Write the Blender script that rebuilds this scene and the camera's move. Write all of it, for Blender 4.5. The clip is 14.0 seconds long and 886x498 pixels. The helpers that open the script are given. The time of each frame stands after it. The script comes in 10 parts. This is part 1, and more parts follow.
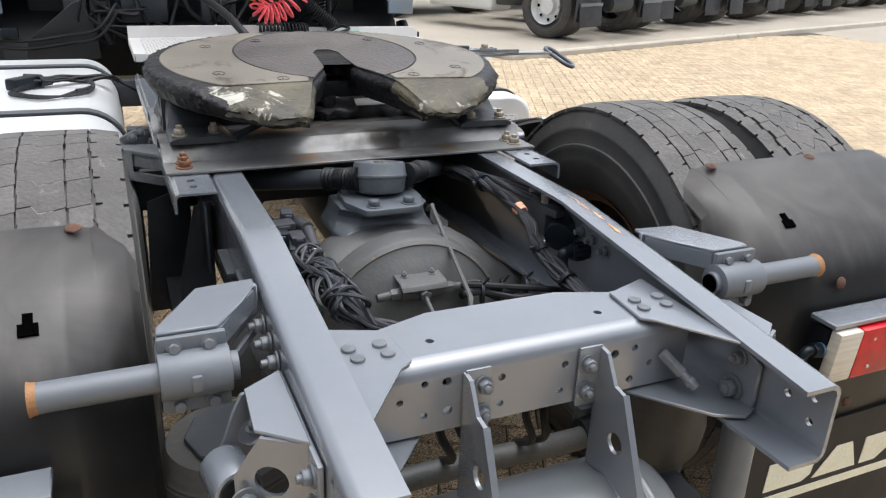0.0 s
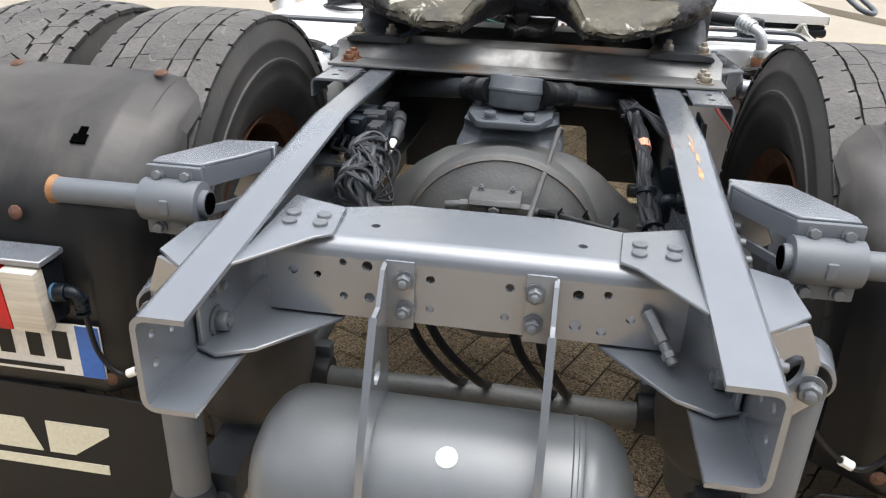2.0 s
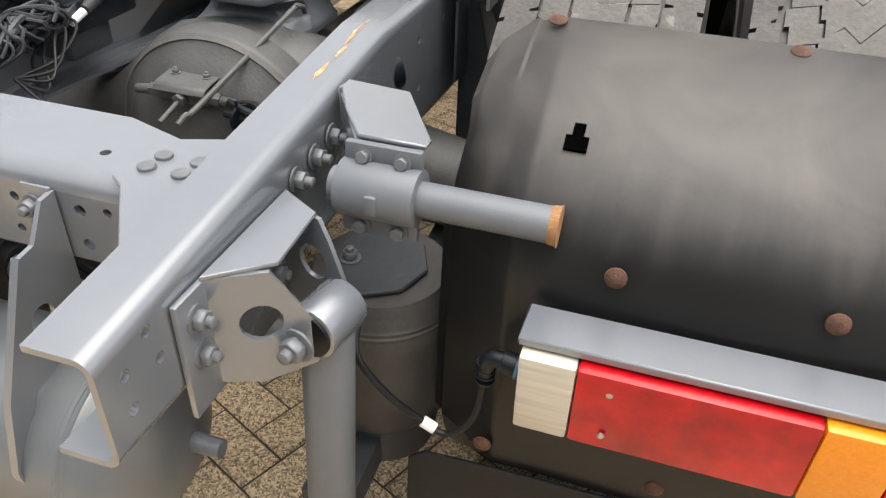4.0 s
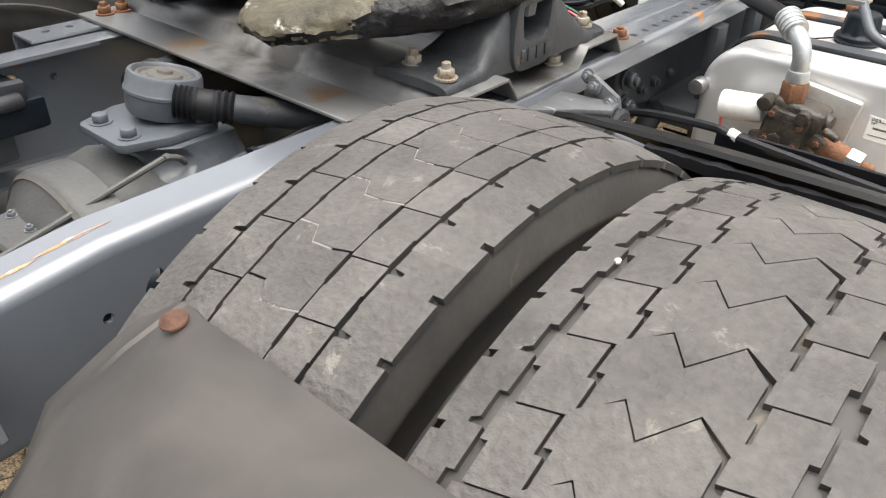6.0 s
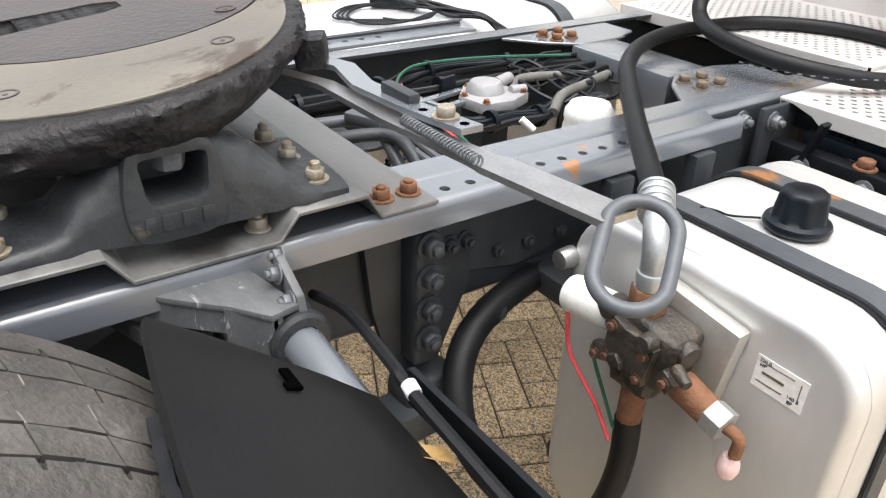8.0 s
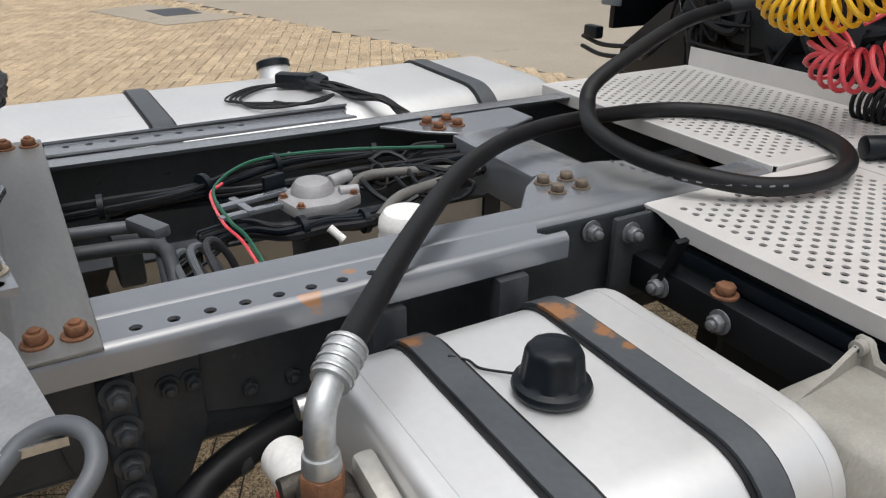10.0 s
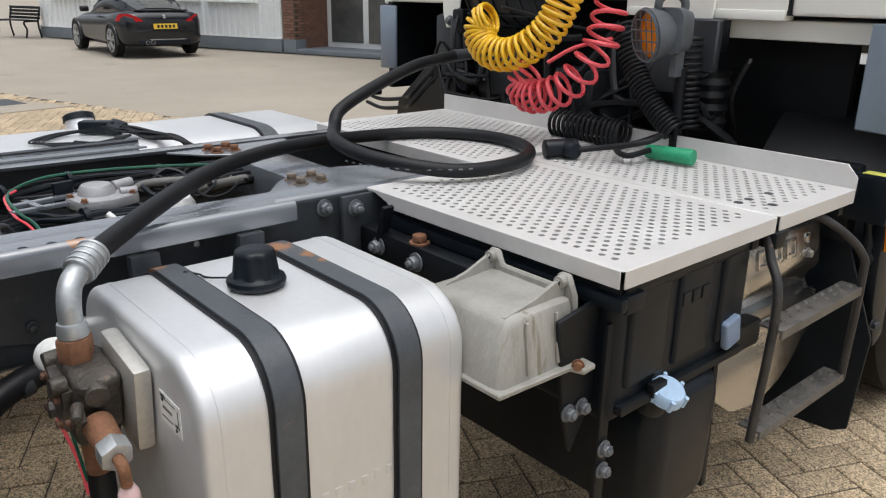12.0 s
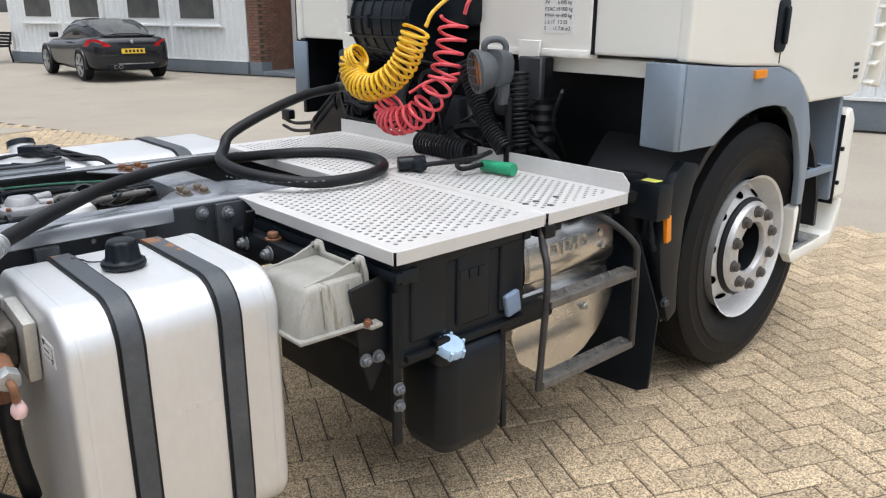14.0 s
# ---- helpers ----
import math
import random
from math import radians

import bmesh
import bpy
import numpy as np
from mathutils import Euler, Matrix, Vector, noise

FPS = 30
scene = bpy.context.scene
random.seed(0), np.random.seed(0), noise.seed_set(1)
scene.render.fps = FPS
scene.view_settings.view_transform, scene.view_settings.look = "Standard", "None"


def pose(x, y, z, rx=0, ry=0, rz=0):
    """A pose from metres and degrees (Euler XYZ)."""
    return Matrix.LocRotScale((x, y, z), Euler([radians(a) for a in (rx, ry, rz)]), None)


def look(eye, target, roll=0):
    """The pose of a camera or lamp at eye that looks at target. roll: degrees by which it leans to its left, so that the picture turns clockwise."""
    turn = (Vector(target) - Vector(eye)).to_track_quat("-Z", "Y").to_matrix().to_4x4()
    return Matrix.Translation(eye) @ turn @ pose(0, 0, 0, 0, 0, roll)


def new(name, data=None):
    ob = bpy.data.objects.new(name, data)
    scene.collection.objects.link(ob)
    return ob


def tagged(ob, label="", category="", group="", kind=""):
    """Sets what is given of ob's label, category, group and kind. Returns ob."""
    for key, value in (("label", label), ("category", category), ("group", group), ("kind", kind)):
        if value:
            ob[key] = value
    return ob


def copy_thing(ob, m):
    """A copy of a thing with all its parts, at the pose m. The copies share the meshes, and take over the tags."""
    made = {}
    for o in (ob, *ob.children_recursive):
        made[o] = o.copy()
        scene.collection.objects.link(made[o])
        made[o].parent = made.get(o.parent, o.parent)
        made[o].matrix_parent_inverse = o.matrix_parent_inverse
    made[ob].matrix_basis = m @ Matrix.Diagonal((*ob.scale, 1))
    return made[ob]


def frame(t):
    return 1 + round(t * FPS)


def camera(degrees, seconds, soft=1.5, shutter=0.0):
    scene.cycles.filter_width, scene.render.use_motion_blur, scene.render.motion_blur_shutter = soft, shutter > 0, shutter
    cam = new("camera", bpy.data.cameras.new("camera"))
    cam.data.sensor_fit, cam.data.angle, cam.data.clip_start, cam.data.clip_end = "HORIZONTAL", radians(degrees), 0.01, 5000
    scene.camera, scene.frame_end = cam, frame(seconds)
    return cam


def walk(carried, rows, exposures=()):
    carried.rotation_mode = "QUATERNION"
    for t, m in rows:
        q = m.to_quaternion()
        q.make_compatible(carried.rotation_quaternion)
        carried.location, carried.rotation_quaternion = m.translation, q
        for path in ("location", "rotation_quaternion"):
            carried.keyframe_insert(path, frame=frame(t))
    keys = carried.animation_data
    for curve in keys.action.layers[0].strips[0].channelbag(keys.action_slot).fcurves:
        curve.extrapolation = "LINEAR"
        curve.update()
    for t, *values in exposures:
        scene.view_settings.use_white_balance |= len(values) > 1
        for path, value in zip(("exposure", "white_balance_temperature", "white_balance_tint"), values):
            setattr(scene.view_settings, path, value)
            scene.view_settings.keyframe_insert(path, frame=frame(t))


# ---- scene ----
cam = camera(60.3, 14.0, 1.2)
PATH = [
    (0, (-0.595, -1.676, 1.456), (0.164, 0.015, 0.705), 2.3),
    (0.5, (-0.454, -1.77, 1.453), (0.091, -0.002, 0.695), 2.2),
    (0.8, (-0.327, -1.779, 1.448), (0.06, 0.024, 0.673), 1.9),
    (1, (-0.25, -1.792, 1.434), (0.009, 0.038, 0.67), 2.2),
    (1.5, (-0.081, -1.786, 1.388), (-0.177, 0.056, 0.615), 2.2),
    (2, (0.112, -1.745, 1.33), (-0.163, 0.045, 0.482), 1.9),
    (2.3, (0.25, -1.718, 1.313), (-0.055, 0.024, 0.38), 1.8),
    (2.5, (0.333, -1.715, 1.294), (0.02, 0.009, 0.331), 1.8),
    (3, (0.467, -1.675, 1.269), (0.11, -0.017, 0.209), 1.8),
    (3.5, (0.63, -1.515, 1.281), (0.21, 0.082, 0.152), 1.8),
    (3.6, (0.668, -1.482, 1.29), (0.239, 0.106, 0.152), 1.7),
    (4, (0.831, -1.377, 1.325), (0.36, 0.191, 0.177), 2.1),
    (4.2, (0.905, -1.333, 1.352), (0.397, 0.227, 0.208), 2.0),
    (6.3, (1.212, -0.471, 1.408), (0.053, 0.757, 0.337), 1.2),
    (6.5, (1.227, -0.39, 1.406), (0.029, 0.81, 0.345), 1.3),
    (7, (1.257, -0.159, 1.425), (-0.022, 0.994, 0.408), 1.5),
    (7.5, (1.319, 0.072, 1.43), (-0.02, 1.176, 0.436), 1.7),
    (8, (1.334, 0.26, 1.42), (-0.081, 1.277, 0.439), 1.9),
    (8.2, (1.311, 0.336, 1.415), (-0.133, 1.312, 0.434), 2.0),
    (10.3, (1.467, 0.864, 1.458), (-0.119, 1.77, 0.643), 1.3),
    (10.5, (1.513, 0.889, 1.427), (-0.087, 1.824, 0.675), 2.2),
    (11, (1.656, 0.926, 1.443), (0.092, 1.963, 0.75), 1.1),
    (11.5, (1.789, 0.88, 1.409), (0.29, 2.031, 0.755), 0.6),
    (12, (1.958, 0.763, 1.371), (0.527, 2.006, 0.73), 0.8),
    (12.5, (2.131, 0.748, 1.345), (0.739, 2.035, 0.708), 0.6),
    (13, (2.277, 0.769, 1.354), (0.895, 2.067, 0.717), 0.5),
    (13.5, (2.429, 0.742, 1.406), (1.041, 2.033, 0.769), 0.4),
    (14, (2.605, 0.733, 1.469), (1.195, 2.019, 0.871), 0.3),
]
EXPOSURE = [(0, 0.88, 6300, 10), (2, 1.1, 6450, 10), (3, 1.22, 6700, 10), (4.2, 1.16, 6900, 10), (6.3, 1.38, 6850, 10), (7.5, 1.40, 6700, 10), (8.2, 0.95, 6700, 10),
            (10.3, 0.1, 6600, 10), (11, 0.04, 6550, 10), (11.6, 0.16, 6450, 10), (12.5, 0.36, 6350, 10), (14, 0.53, 6200, 10)]
walk(cam, [(t, look(eye, target, roll)) for t, eye, target, roll in PATH], EXPOSURE)

# ---- daylight: a bright overcast sky ----
world = bpy.data.worlds.new("overcast_sky")
scene.world = world
world.use_nodes = True
wt = world.node_tree
sky = wt.nodes.new("ShaderNodeTexSky")
sky.sky_type = 'NISHITA'
sky.sun_disc = False
sky.sun_elevation = radians(81)
sky.sun_rotation = radians(105)
sky.dust_density = 4.0
pale = wt.nodes.new("ShaderNodeHueSaturation")
pale.inputs["Saturation"].default_value = 0.28
wt.links.new(sky.outputs[0], pale.inputs["Color"])
wt.links.new(pale.outputs[0], wt.nodes["Background"].inputs["Color"])
wt.nodes["Background"].inputs["Strength"].default_value = 0.15
sun = new("sun", bpy.data.lights.new("sun", 'SUN'))
sun.data.energy = 1.25
sun.data.angle = radians(75)
sun.data.color = (1.0, 0.995, 0.985)
sun.matrix_world = look((0.75, -0.2, 5.0), (0, 0, 0))
scene.view_settings.exposure = 0.5  # the base; the walk keys its drift


# ---- materials ----
def rgba(c):
    return (c[0], c[1], c[2], 1.0)


def surface(name, a, b, rough=0.5, metal=0.0, scale=8.0, fine=120.0, bump=0.15, third=None, third_amount=0.45,
            third_scale=5.0, rough_var=0.15, spec=0.5, per_object=0.0, per_island=0.0, stretch=None, speckle=0.18):
    """Two-tone procedural surface: broad tone, fine grain, relief, and an optional third tone in patches (rust, dirt, wear)."""
    m = bpy.data.materials.new(name)
    m.use_nodes = True
    n, l = m.node_tree.nodes, m.node_tree.links
    bs = n["Principled BSDF"]
    tc = n.new("ShaderNodeTexCoord")
    mp = n.new("ShaderNodeMapping")
    l.new(tc.outputs["Object"], mp.inputs[0])
    if stretch:
        mp.inputs["Scale"].default_value = stretch
    big = n.new("ShaderNodeTexNoise")
    big.inputs["Scale"].default_value = scale
    big.inputs["Detail"].default_value = 6
    big.inputs["Roughness"].default_value = 0.62
    small = n.new("ShaderNodeTexNoise")
    small.inputs["Scale"].default_value = fine
    small.inputs["Detail"].default_value = 4
    for tex in (big, small):
        l.new(mp.outputs[0], tex.inputs["Vector"])
    ramp = n.new("ShaderNodeMapRange")
    ramp.inputs["From Min"].default_value, ramp.inputs["From Max"].default_value = 0.32, 0.68
    l.new(big.outputs["Fac"], ramp.inputs[0])
    mix = n.new("ShaderNodeMix")
    mix.data_type = 'RGBA'
    mix.inputs["A"].default_value, mix.inputs["B"].default_value = rgba(a), rgba(b)
    l.new(ramp.outputs[0], mix.inputs["Factor"])
    col = mix.outputs["Result"]
    grain = n.new("ShaderNodeMapRange")
    grain.inputs["To Min"].default_value, grain.inputs["To Max"].default_value = 1 - speckle, 1 + speckle
    l.new(small.outputs["Fac"], grain.inputs[0])
    val = n.new("ShaderNodeHueSaturation")
    l.new(col, val.inputs["Color"])
    l.new(grain.outputs[0], val.inputs["Value"])
    col = val.outputs[0]
    if per_object or per_island:
        src = n.new("ShaderNodeObjectInfo").outputs["Random"] if per_object else n.new("ShaderNodeNewGeometry").outputs["Random Per Island"]
        amt = per_object or per_island
        mr = n.new("ShaderNodeMapRange")
        mr.inputs["To Min"].default_value, mr.inputs["To Max"].default_value = 1 - amt, 1 + amt
        l.new(src, mr.inputs[0])
        v2 = n.new("ShaderNodeHueSaturation")
        l.new(col, v2.inputs["Color"])
        l.new(mr.outputs[0], v2.inputs["Value"])
        col = v2.outputs[0]
    if third:
        sp = n.new("ShaderNodeTexNoise")
        sp.inputs["Scale"].default_value = third_scale
        sp.inputs["Detail"].default_value = 8
        sp.inputs["Roughness"].default_value = 0.7
        sp.inputs["Distortion"].default_value = 0.6
        l.new(mp.outputs[0], sp.inputs["Vector"])
        cut = n.new("ShaderNodeMapRange")
        edge = 0.72 - 0.3 * third_amount
        cut.inputs["From Min"].default_value, cut.inputs["From Max"].default_value = edge, edge + 0.06
        l.new(sp.outputs["Fac"], cut.inputs[0])
        mx = n.new("ShaderNodeMix")
        mx.data_type = 'RGBA'
        l.new(cut.outputs[0], mx.inputs["Factor"])
        l.new(col, mx.inputs["A"])
        mx.inputs["B"].default_value = rgba(third)
        col = mx.outputs["Result"]
    l.new(col, bs.inputs["Base Color"])
    rr = n.new("ShaderNodeMapRange")
    rr.inputs["To Min"].default_value, rr.inputs["To Max"].default_value = max(0.03, rough - rough_var), min(1, rough + rough_var)
    l.new(big.outputs["Fac"], rr.inputs[0])
    l.new(rr.outputs[0], bs.inputs["Roughness"])
    bs.inputs["Metallic"].default_value = metal
    bs.inputs["Specular IOR Level"].default_value = spec
    if bump:
        bp = n.new("ShaderNodeBump")
        bp.inputs["Strength"].default_value = bump
        bp.inputs["Distance"].default_value = 0.004
        l.new(small.outputs["Fac"], bp.inputs["Height"])
        l.new(bp.outputs[0], bs.inputs["Normal"])
    return m


GREY = surface("grey_chassis_paint", (0.130, 0.143, 0.163), (0.150, 0.164, 0.184), 0.24, 0.0, 4, 380, 0.04, (0.10, 0.108, 0.12), 0.1, 12, spec=1.0, rough_var=0.06, speckle=0.03)
GREY_RUST = surface("grey_paint_rust_spots", (0.130, 0.143, 0.163), (0.150, 0.164, 0.184), 0.24, 0.0, 4, 380, 0.04, (0.30, 0.165, 0.085), 0.10, 6, spec=1.0, rough_var=0.06, speckle=0.03)
GREY_MATT = surface("dull_grey_paint", (0.115, 0.127, 0.143), (0.145, 0.157, 0.172), 0.45, 0.0, 5, 300, 0.06, (0.20, 0.14, 0.09), 0.12, 14, spec=0.5, speckle=0.06)
GRIME_SHADE = surface("grimy_shaded_frame_paint", (0.022, 0.027, 0.032), (0.048, 0.054, 0.060), 0.5, 0.0, 5, 120, 0.15, (0.07, 0.065, 0.06), 0.2, 8, spec=0.4)
for paint in (GREY, GREY_RUST):
    paint.node_tree.nodes["Principled BSDF"].inputs["Coat Weight"].default_value = 1.0
    paint.node_tree.nodes["Principled BSDF"].inputs["Coat Roughness"].default_value = 0.25
    paint.node_tree.nodes["Principled BSDF"].inputs["Coat IOR"].default_value = 1.65
GREY_DARK = surface("dark_grey_dirty_metal", (0.022, 0.026, 0.031), (0.05, 0.056, 0.063), 0.5, 0.0, 7, 80, 0.2, (0.09, 0.082, 0.07), 0.3, 10)
AXLE = surface("dusty_axle_casting", (0.05, 0.054, 0.056), (0.092, 0.09, 0.086), 0.52, 0.0, 6, 120, 0.25, (0.24, 0.13, 0.065), 0.16, 8)
AXLE_RUST = surface("rusty_axle_edge", (0.065, 0.065, 0.063), (0.11, 0.102, 0.09), 0.6, 0.0, 9, 120, 0.25, (0.27, 0.13, 0.06), 0.42, 11)
PLATE = surface("worn_mounting_plate", (0.12, 0.122, 0.124), (0.20, 0.198, 0.19), 0.34, 0.15, 5, 100, 0.1, (0.20, 0.155, 0.105), 0.36, 4, stretch=(0.4, 1.4, 1.0))
BLACK = surface("black_metal", (0.0022, 0.0032, 0.0048), (0.006, 0.0082, 0.011), 0.5, 0.0, 8, 90, 0.1, spec=0.3)
PLASTIC = surface("black_plastic", (0.0035, 0.0062, 0.0095), (0.0075, 0.012, 0.0172), 0.4, 0.0, 9, 150, 0.08, spec=0.28)
MUD = surface("black_mudguard_plastic", (0.006, 0.006, 0.0066), (0.014, 0.0138, 0.0135), 0.4, 0.0, 3.5, 110, 0.04, (0.03, 0.027, 0.024), 0.1, 4, spec=0.42, rough_var=0.1, speckle=0.08)
RUBBER = surface("black_rubber", (0.004, 0.0046, 0.006), (0.011, 0.0118, 0.0138), 0.5, 0.0, 12, 140, 0.1, spec=0.3)
PANEL = surface("scuffed_black_panel", (0.0055, 0.0056, 0.0062), (0.012, 0.012, 0.0122), 0.48, 0.0, 3, 100, 0.1, (0.085, 0.08, 0.075), 0.08, 50, spec=0.28, rough_var=0.2)
TREAD = surface("worn_tyre_tread", (0.060, 0.056, 0.0525), (0.110, 0.103, 0.096), 0.66, 0.0, 9, 120, 0.8, (0.175, 0.163, 0.145), 0.34, 18, per_island=0.12, speckle=0.4)
DUST = surface("pale_dust_in_cuts", (0.19, 0.18, 0.165), (0.29, 0.275, 0.25), 0.9, 0.0, 20, 160, 0.3, (0.07, 0.068, 0.064), 0.68, 26)
STONE = surface("trapped_pebble", (0.55, 0.48, 0.44), (0.68, 0.63, 0.58), 0.7, 0.0, 40, 160, 0.2)
STEERTYRE = surface("black_tyre_rubber", (0.0045, 0.0048, 0.0055), (0.0095, 0.0096, 0.0102), 0.6, 0.0, 8, 120, 0.15, (0.022, 0.020, 0.018), 0.12, 6, spec=0.25)
SIDEWALL = surface("tyre_rubber", (0.032, 0.031, 0.03), (0.075, 0.07, 0.064), 0.55, 0.0, 6, 120, 0.15, (0.15, 0.13, 0.10), 0.36, 5)
GREASE = surface("old_black_grease", (0.005, 0.005, 0.006), (0.018, 0.0165, 0.017), 0.46, 0.0, 14, 90, 0.9, (0.045, 0.04, 0.033), 0.16, 14, rough_var=0.22, spec=0.34)
LINER = surface("worn_tan_liner", (0.115, 0.103, 0.084), (0.19, 0.17, 0.138), 0.42, 0.0, 4, 120, 0.12, (0.062, 0.042, 0.028), 0.5, 5, rough_var=0.2)
RED_BROWN = surface("rubbed_grease", (0.034, 0.029, 0.029), (0.085, 0.070, 0.064), 0.42, 0.0, 6, 90, 0.5, (0.17, 0.14, 0.11), 0.3, 5, rough_var=0.2)
CAST = surface("dark_casting", (0.017, 0.020, 0.023), (0.05, 0.054, 0.058), 0.44, 0.0, 7, 70, 0.55, (0.15, 0.12, 0.085), 0.3, 6, rough_var=0.2)
FLAKED = surface("flaked_paint_ramp", (0.022, 0.020, 0.015), (0.12, 0.104, 0.067), 0.45, 0.0, 7, 70, 0.9, (0.44, 0.42, 0.36), 0.50, 11, spec=0.35)
RUST = surface("rust", (0.13, 0.06, 0.032), (0.25, 0.115, 0.058), 0.85, 0.0, 40, 200, 0.5, (0.10, 0.05, 0.03), 0.35, 30)
LOOM = surface("dusty_grey_cable", (0.015, 0.016, 0.019), (0.042, 0.043, 0.049), 0.5, spec=0.35)
OCHRE_TAB = surface("tan_tab", (0.30, 0.21, 0.11), (0.38, 0.27, 0.15), 0.6)
SCREW = surface("dark_rusty_screw", (0.06, 0.028, 0.019), (0.135, 0.062, 0.036), 0.8, 0.0, 60, 200, 0.5)
ZINC = surface("yellow_zinc_bolt", (0.27, 0.235, 0.175), (0.38, 0.35, 0.30), 0.5, 0.3, 60, 200, 0.15, (0.26, 0.14, 0.06), 0.5, 70)
DULL = surface("dull_brown_bolt", (0.12, 0.095, 0.075), (0.20, 0.16, 0.12), 0.6, 0.2, 60, 200, 0.2, (0.20, 0.10, 0.05), 0.35, 60)
STEEL = surface("plain_steel", (0.42, 0.42, 0.42), (0.55, 0.55, 0.55), 0.35, 0.9, 20, 200, 0.1)
BOLTGREY = surface("painted_bolt", (0.11, 0.12, 0.132), (0.17, 0.18, 0.19), 0.42, 0.1, 40, 200, 0.1)
ALU = surface("brushed_aluminium", (0.67, 0.677, 0.68), (0.73, 0.737, 0.74), 0.42, 0.55, 4, 60, 0.02, (0.60, 0.595, 0.58), 0.3, 4, stretch=(1, 1, 0.4), speckle=0.05)
ALU_DULL = surface("dull_aluminium_end", (0.47, 0.46, 0.43), (0.56, 0.55, 0.51), 0.45, 0.6, 4, 90, 0.1, (0.36, 0.34, 0.30), 0.25, 6)
CATWALK = surface("pale_aluminium_tread_plate", (0.60, 0.588, 0.572), (0.67, 0.66, 0.645), 0.45, 0.2, 5, 120, 0.03, (0.55, 0.53, 0.50), 0.12, 6, speckle=0.05)
STRAP_RUST = surface("rusty_tank_strap", (0.045, 0.052, 0.06), (0.078, 0.086, 0.095), 0.45, 0.0, 8, 100, 0.1, (0.38, 0.17, 0.05), 0.3, 4)
LINING = surface("dusty_black_liner", (0.008, 0.009, 0.011), (0.018, 0.019, 0.021), 0.45, 0.0, 3, 80, 0.06)
LAMPGREY = surface("dark_grey_lamp_plastic", (0.085, 0.095, 0.105), (0.12, 0.13, 0.14), 0.42, 0.0, 10, 120, 0.06)
STRAP = surface("grey_tank_strap", (0.045, 0.052, 0.06), (0.078, 0.086, 0.095), 0.45, 0.0, 8, 100, 0.1, (0.35, 0.17, 0.06), 0.08, 5)
CABWHITE = surface("cream_white_cab_paint", (0.86, 0.855, 0.79), (0.89, 0.885, 0.82), 0.22, 0.0, 2, 60, 0.0, speckle=0.01)
BLUEGREY = surface("blue_grey_cab_plastic", (0.20, 0.25, 0.31), (0.25, 0.30, 0.36), 0.38, 0.0, 3, 100, 0.02, speckle=0.04)
CASTBOX = surface("raw_cast_aluminium_cover", (0.25, 0.243, 0.215), (0.36, 0.35, 0.315), 0.6, 0.1, 6, 120, 0.25, (0.22, 0.20, 0.15), 0.34, 6, stretch=(2.2, 2.2, 0.35))
RIM = surface("white_painted_rim", (0.58, 0.58, 0.58), (0.70, 0.70, 0.69), 0.4, 0.1, 6, 100, 0.05, (0.16, 0.12, 0.10), 0.2, 14)
# flat black for uncut holes, their inner shade put into the colour
HOLE_SHADE = surface("hole_shade_black", (0.001, 0.001, 0.001), (0.002, 0.002, 0.002), 1.0, 0.0, 8, 90, 0.0, spec=0.0)
STAINLESS = surface("stainless_cover", (0.60, 0.59, 0.57), (0.70, 0.69, 0.67), 0.24, 1.0, 3, 80, 0.03, stretch=(1, 1, 4), speckle=0.06)
YELLOW = surface("yellow_coil_hose", (0.78, 0.45, 0.015), (0.85, 0.52, 0.03), 0.3, 0.0, 10, 120, 0.03)
RED = surface("red_coil_hose", (0.72, 0.07, 0.09), (0.80, 0.12, 0.14), 0.3, 0.0, 10, 120, 0.03)
REDLENS = surface("red_lamp_lens", (0.26, 0.002, 0.006), (0.62, 0.006, 0.012), 0.12, 0.0, 14, 200, 0.02, speckle=0.03)
WHITELENS = surface("clear_ribbed_lens", (0.46, 0.42, 0.35), (0.62, 0.58, 0.50), 0.12, 0.0, 16, 200, 0.02, stretch=(0.3, 1, 6), speckle=0.04)
ORANGELENS = surface("orange_lamp_lens", (0.80, 0.24, 0.01), (0.88, 0.32, 0.02), 0.15, 0.0, 5, 200, 0.1)
CREAM = surface("cream_lettering_paint", (0.66, 0.64, 0.50), (0.74, 0.72, 0.58), 0.5, 0.0, 9, 120, 0.05)
WHITE = surface("white_paint", (0.78, 0.78, 0.76), (0.82, 0.82, 0.80), 0.4, 0.0, 6, 120, 0.03)
LINE_GREEN = surface("dark_green_line", (0.01, 0.085, 0.05), (0.02, 0.12, 0.07), 0.45, 0.0, 10, 120, 0.05)
JOINTGREY = surface("grey_joint_paint", (0.07, 0.08, 0.092), (0.105, 0.115, 0.128), 0.4, 0.0, 7, 90, 0.1, (0.05, 0.055, 0.06), 0.3, 9)
SCUFF = surface("scuffed_grey_arm", (0.07, 0.075, 0.08), (0.14, 0.145, 0.15), 0.5, 0.0, 8, 90, 0.2, (0.38, 0.38, 0.38), 0.34, 14, stretch=(1, 3, 1))
GREEN = surface("green_plug", (0.02, 0.30, 0.14), (0.03, 0.36, 0.18), 0.4, 0.0, 10, 120, 0.05)
BLUE = surface("blue_cap_plastic", (0.35, 0.50, 0.68), (0.44, 0.58, 0.74), 0.4, 0.0, 10, 120, 0.03)
PLATEBLUE = surface("blue_strip", (0.02, 0.12, 0.48), (0.03, 0.15, 0.55), 0.35, 0.0, 10, 120, 0.02)
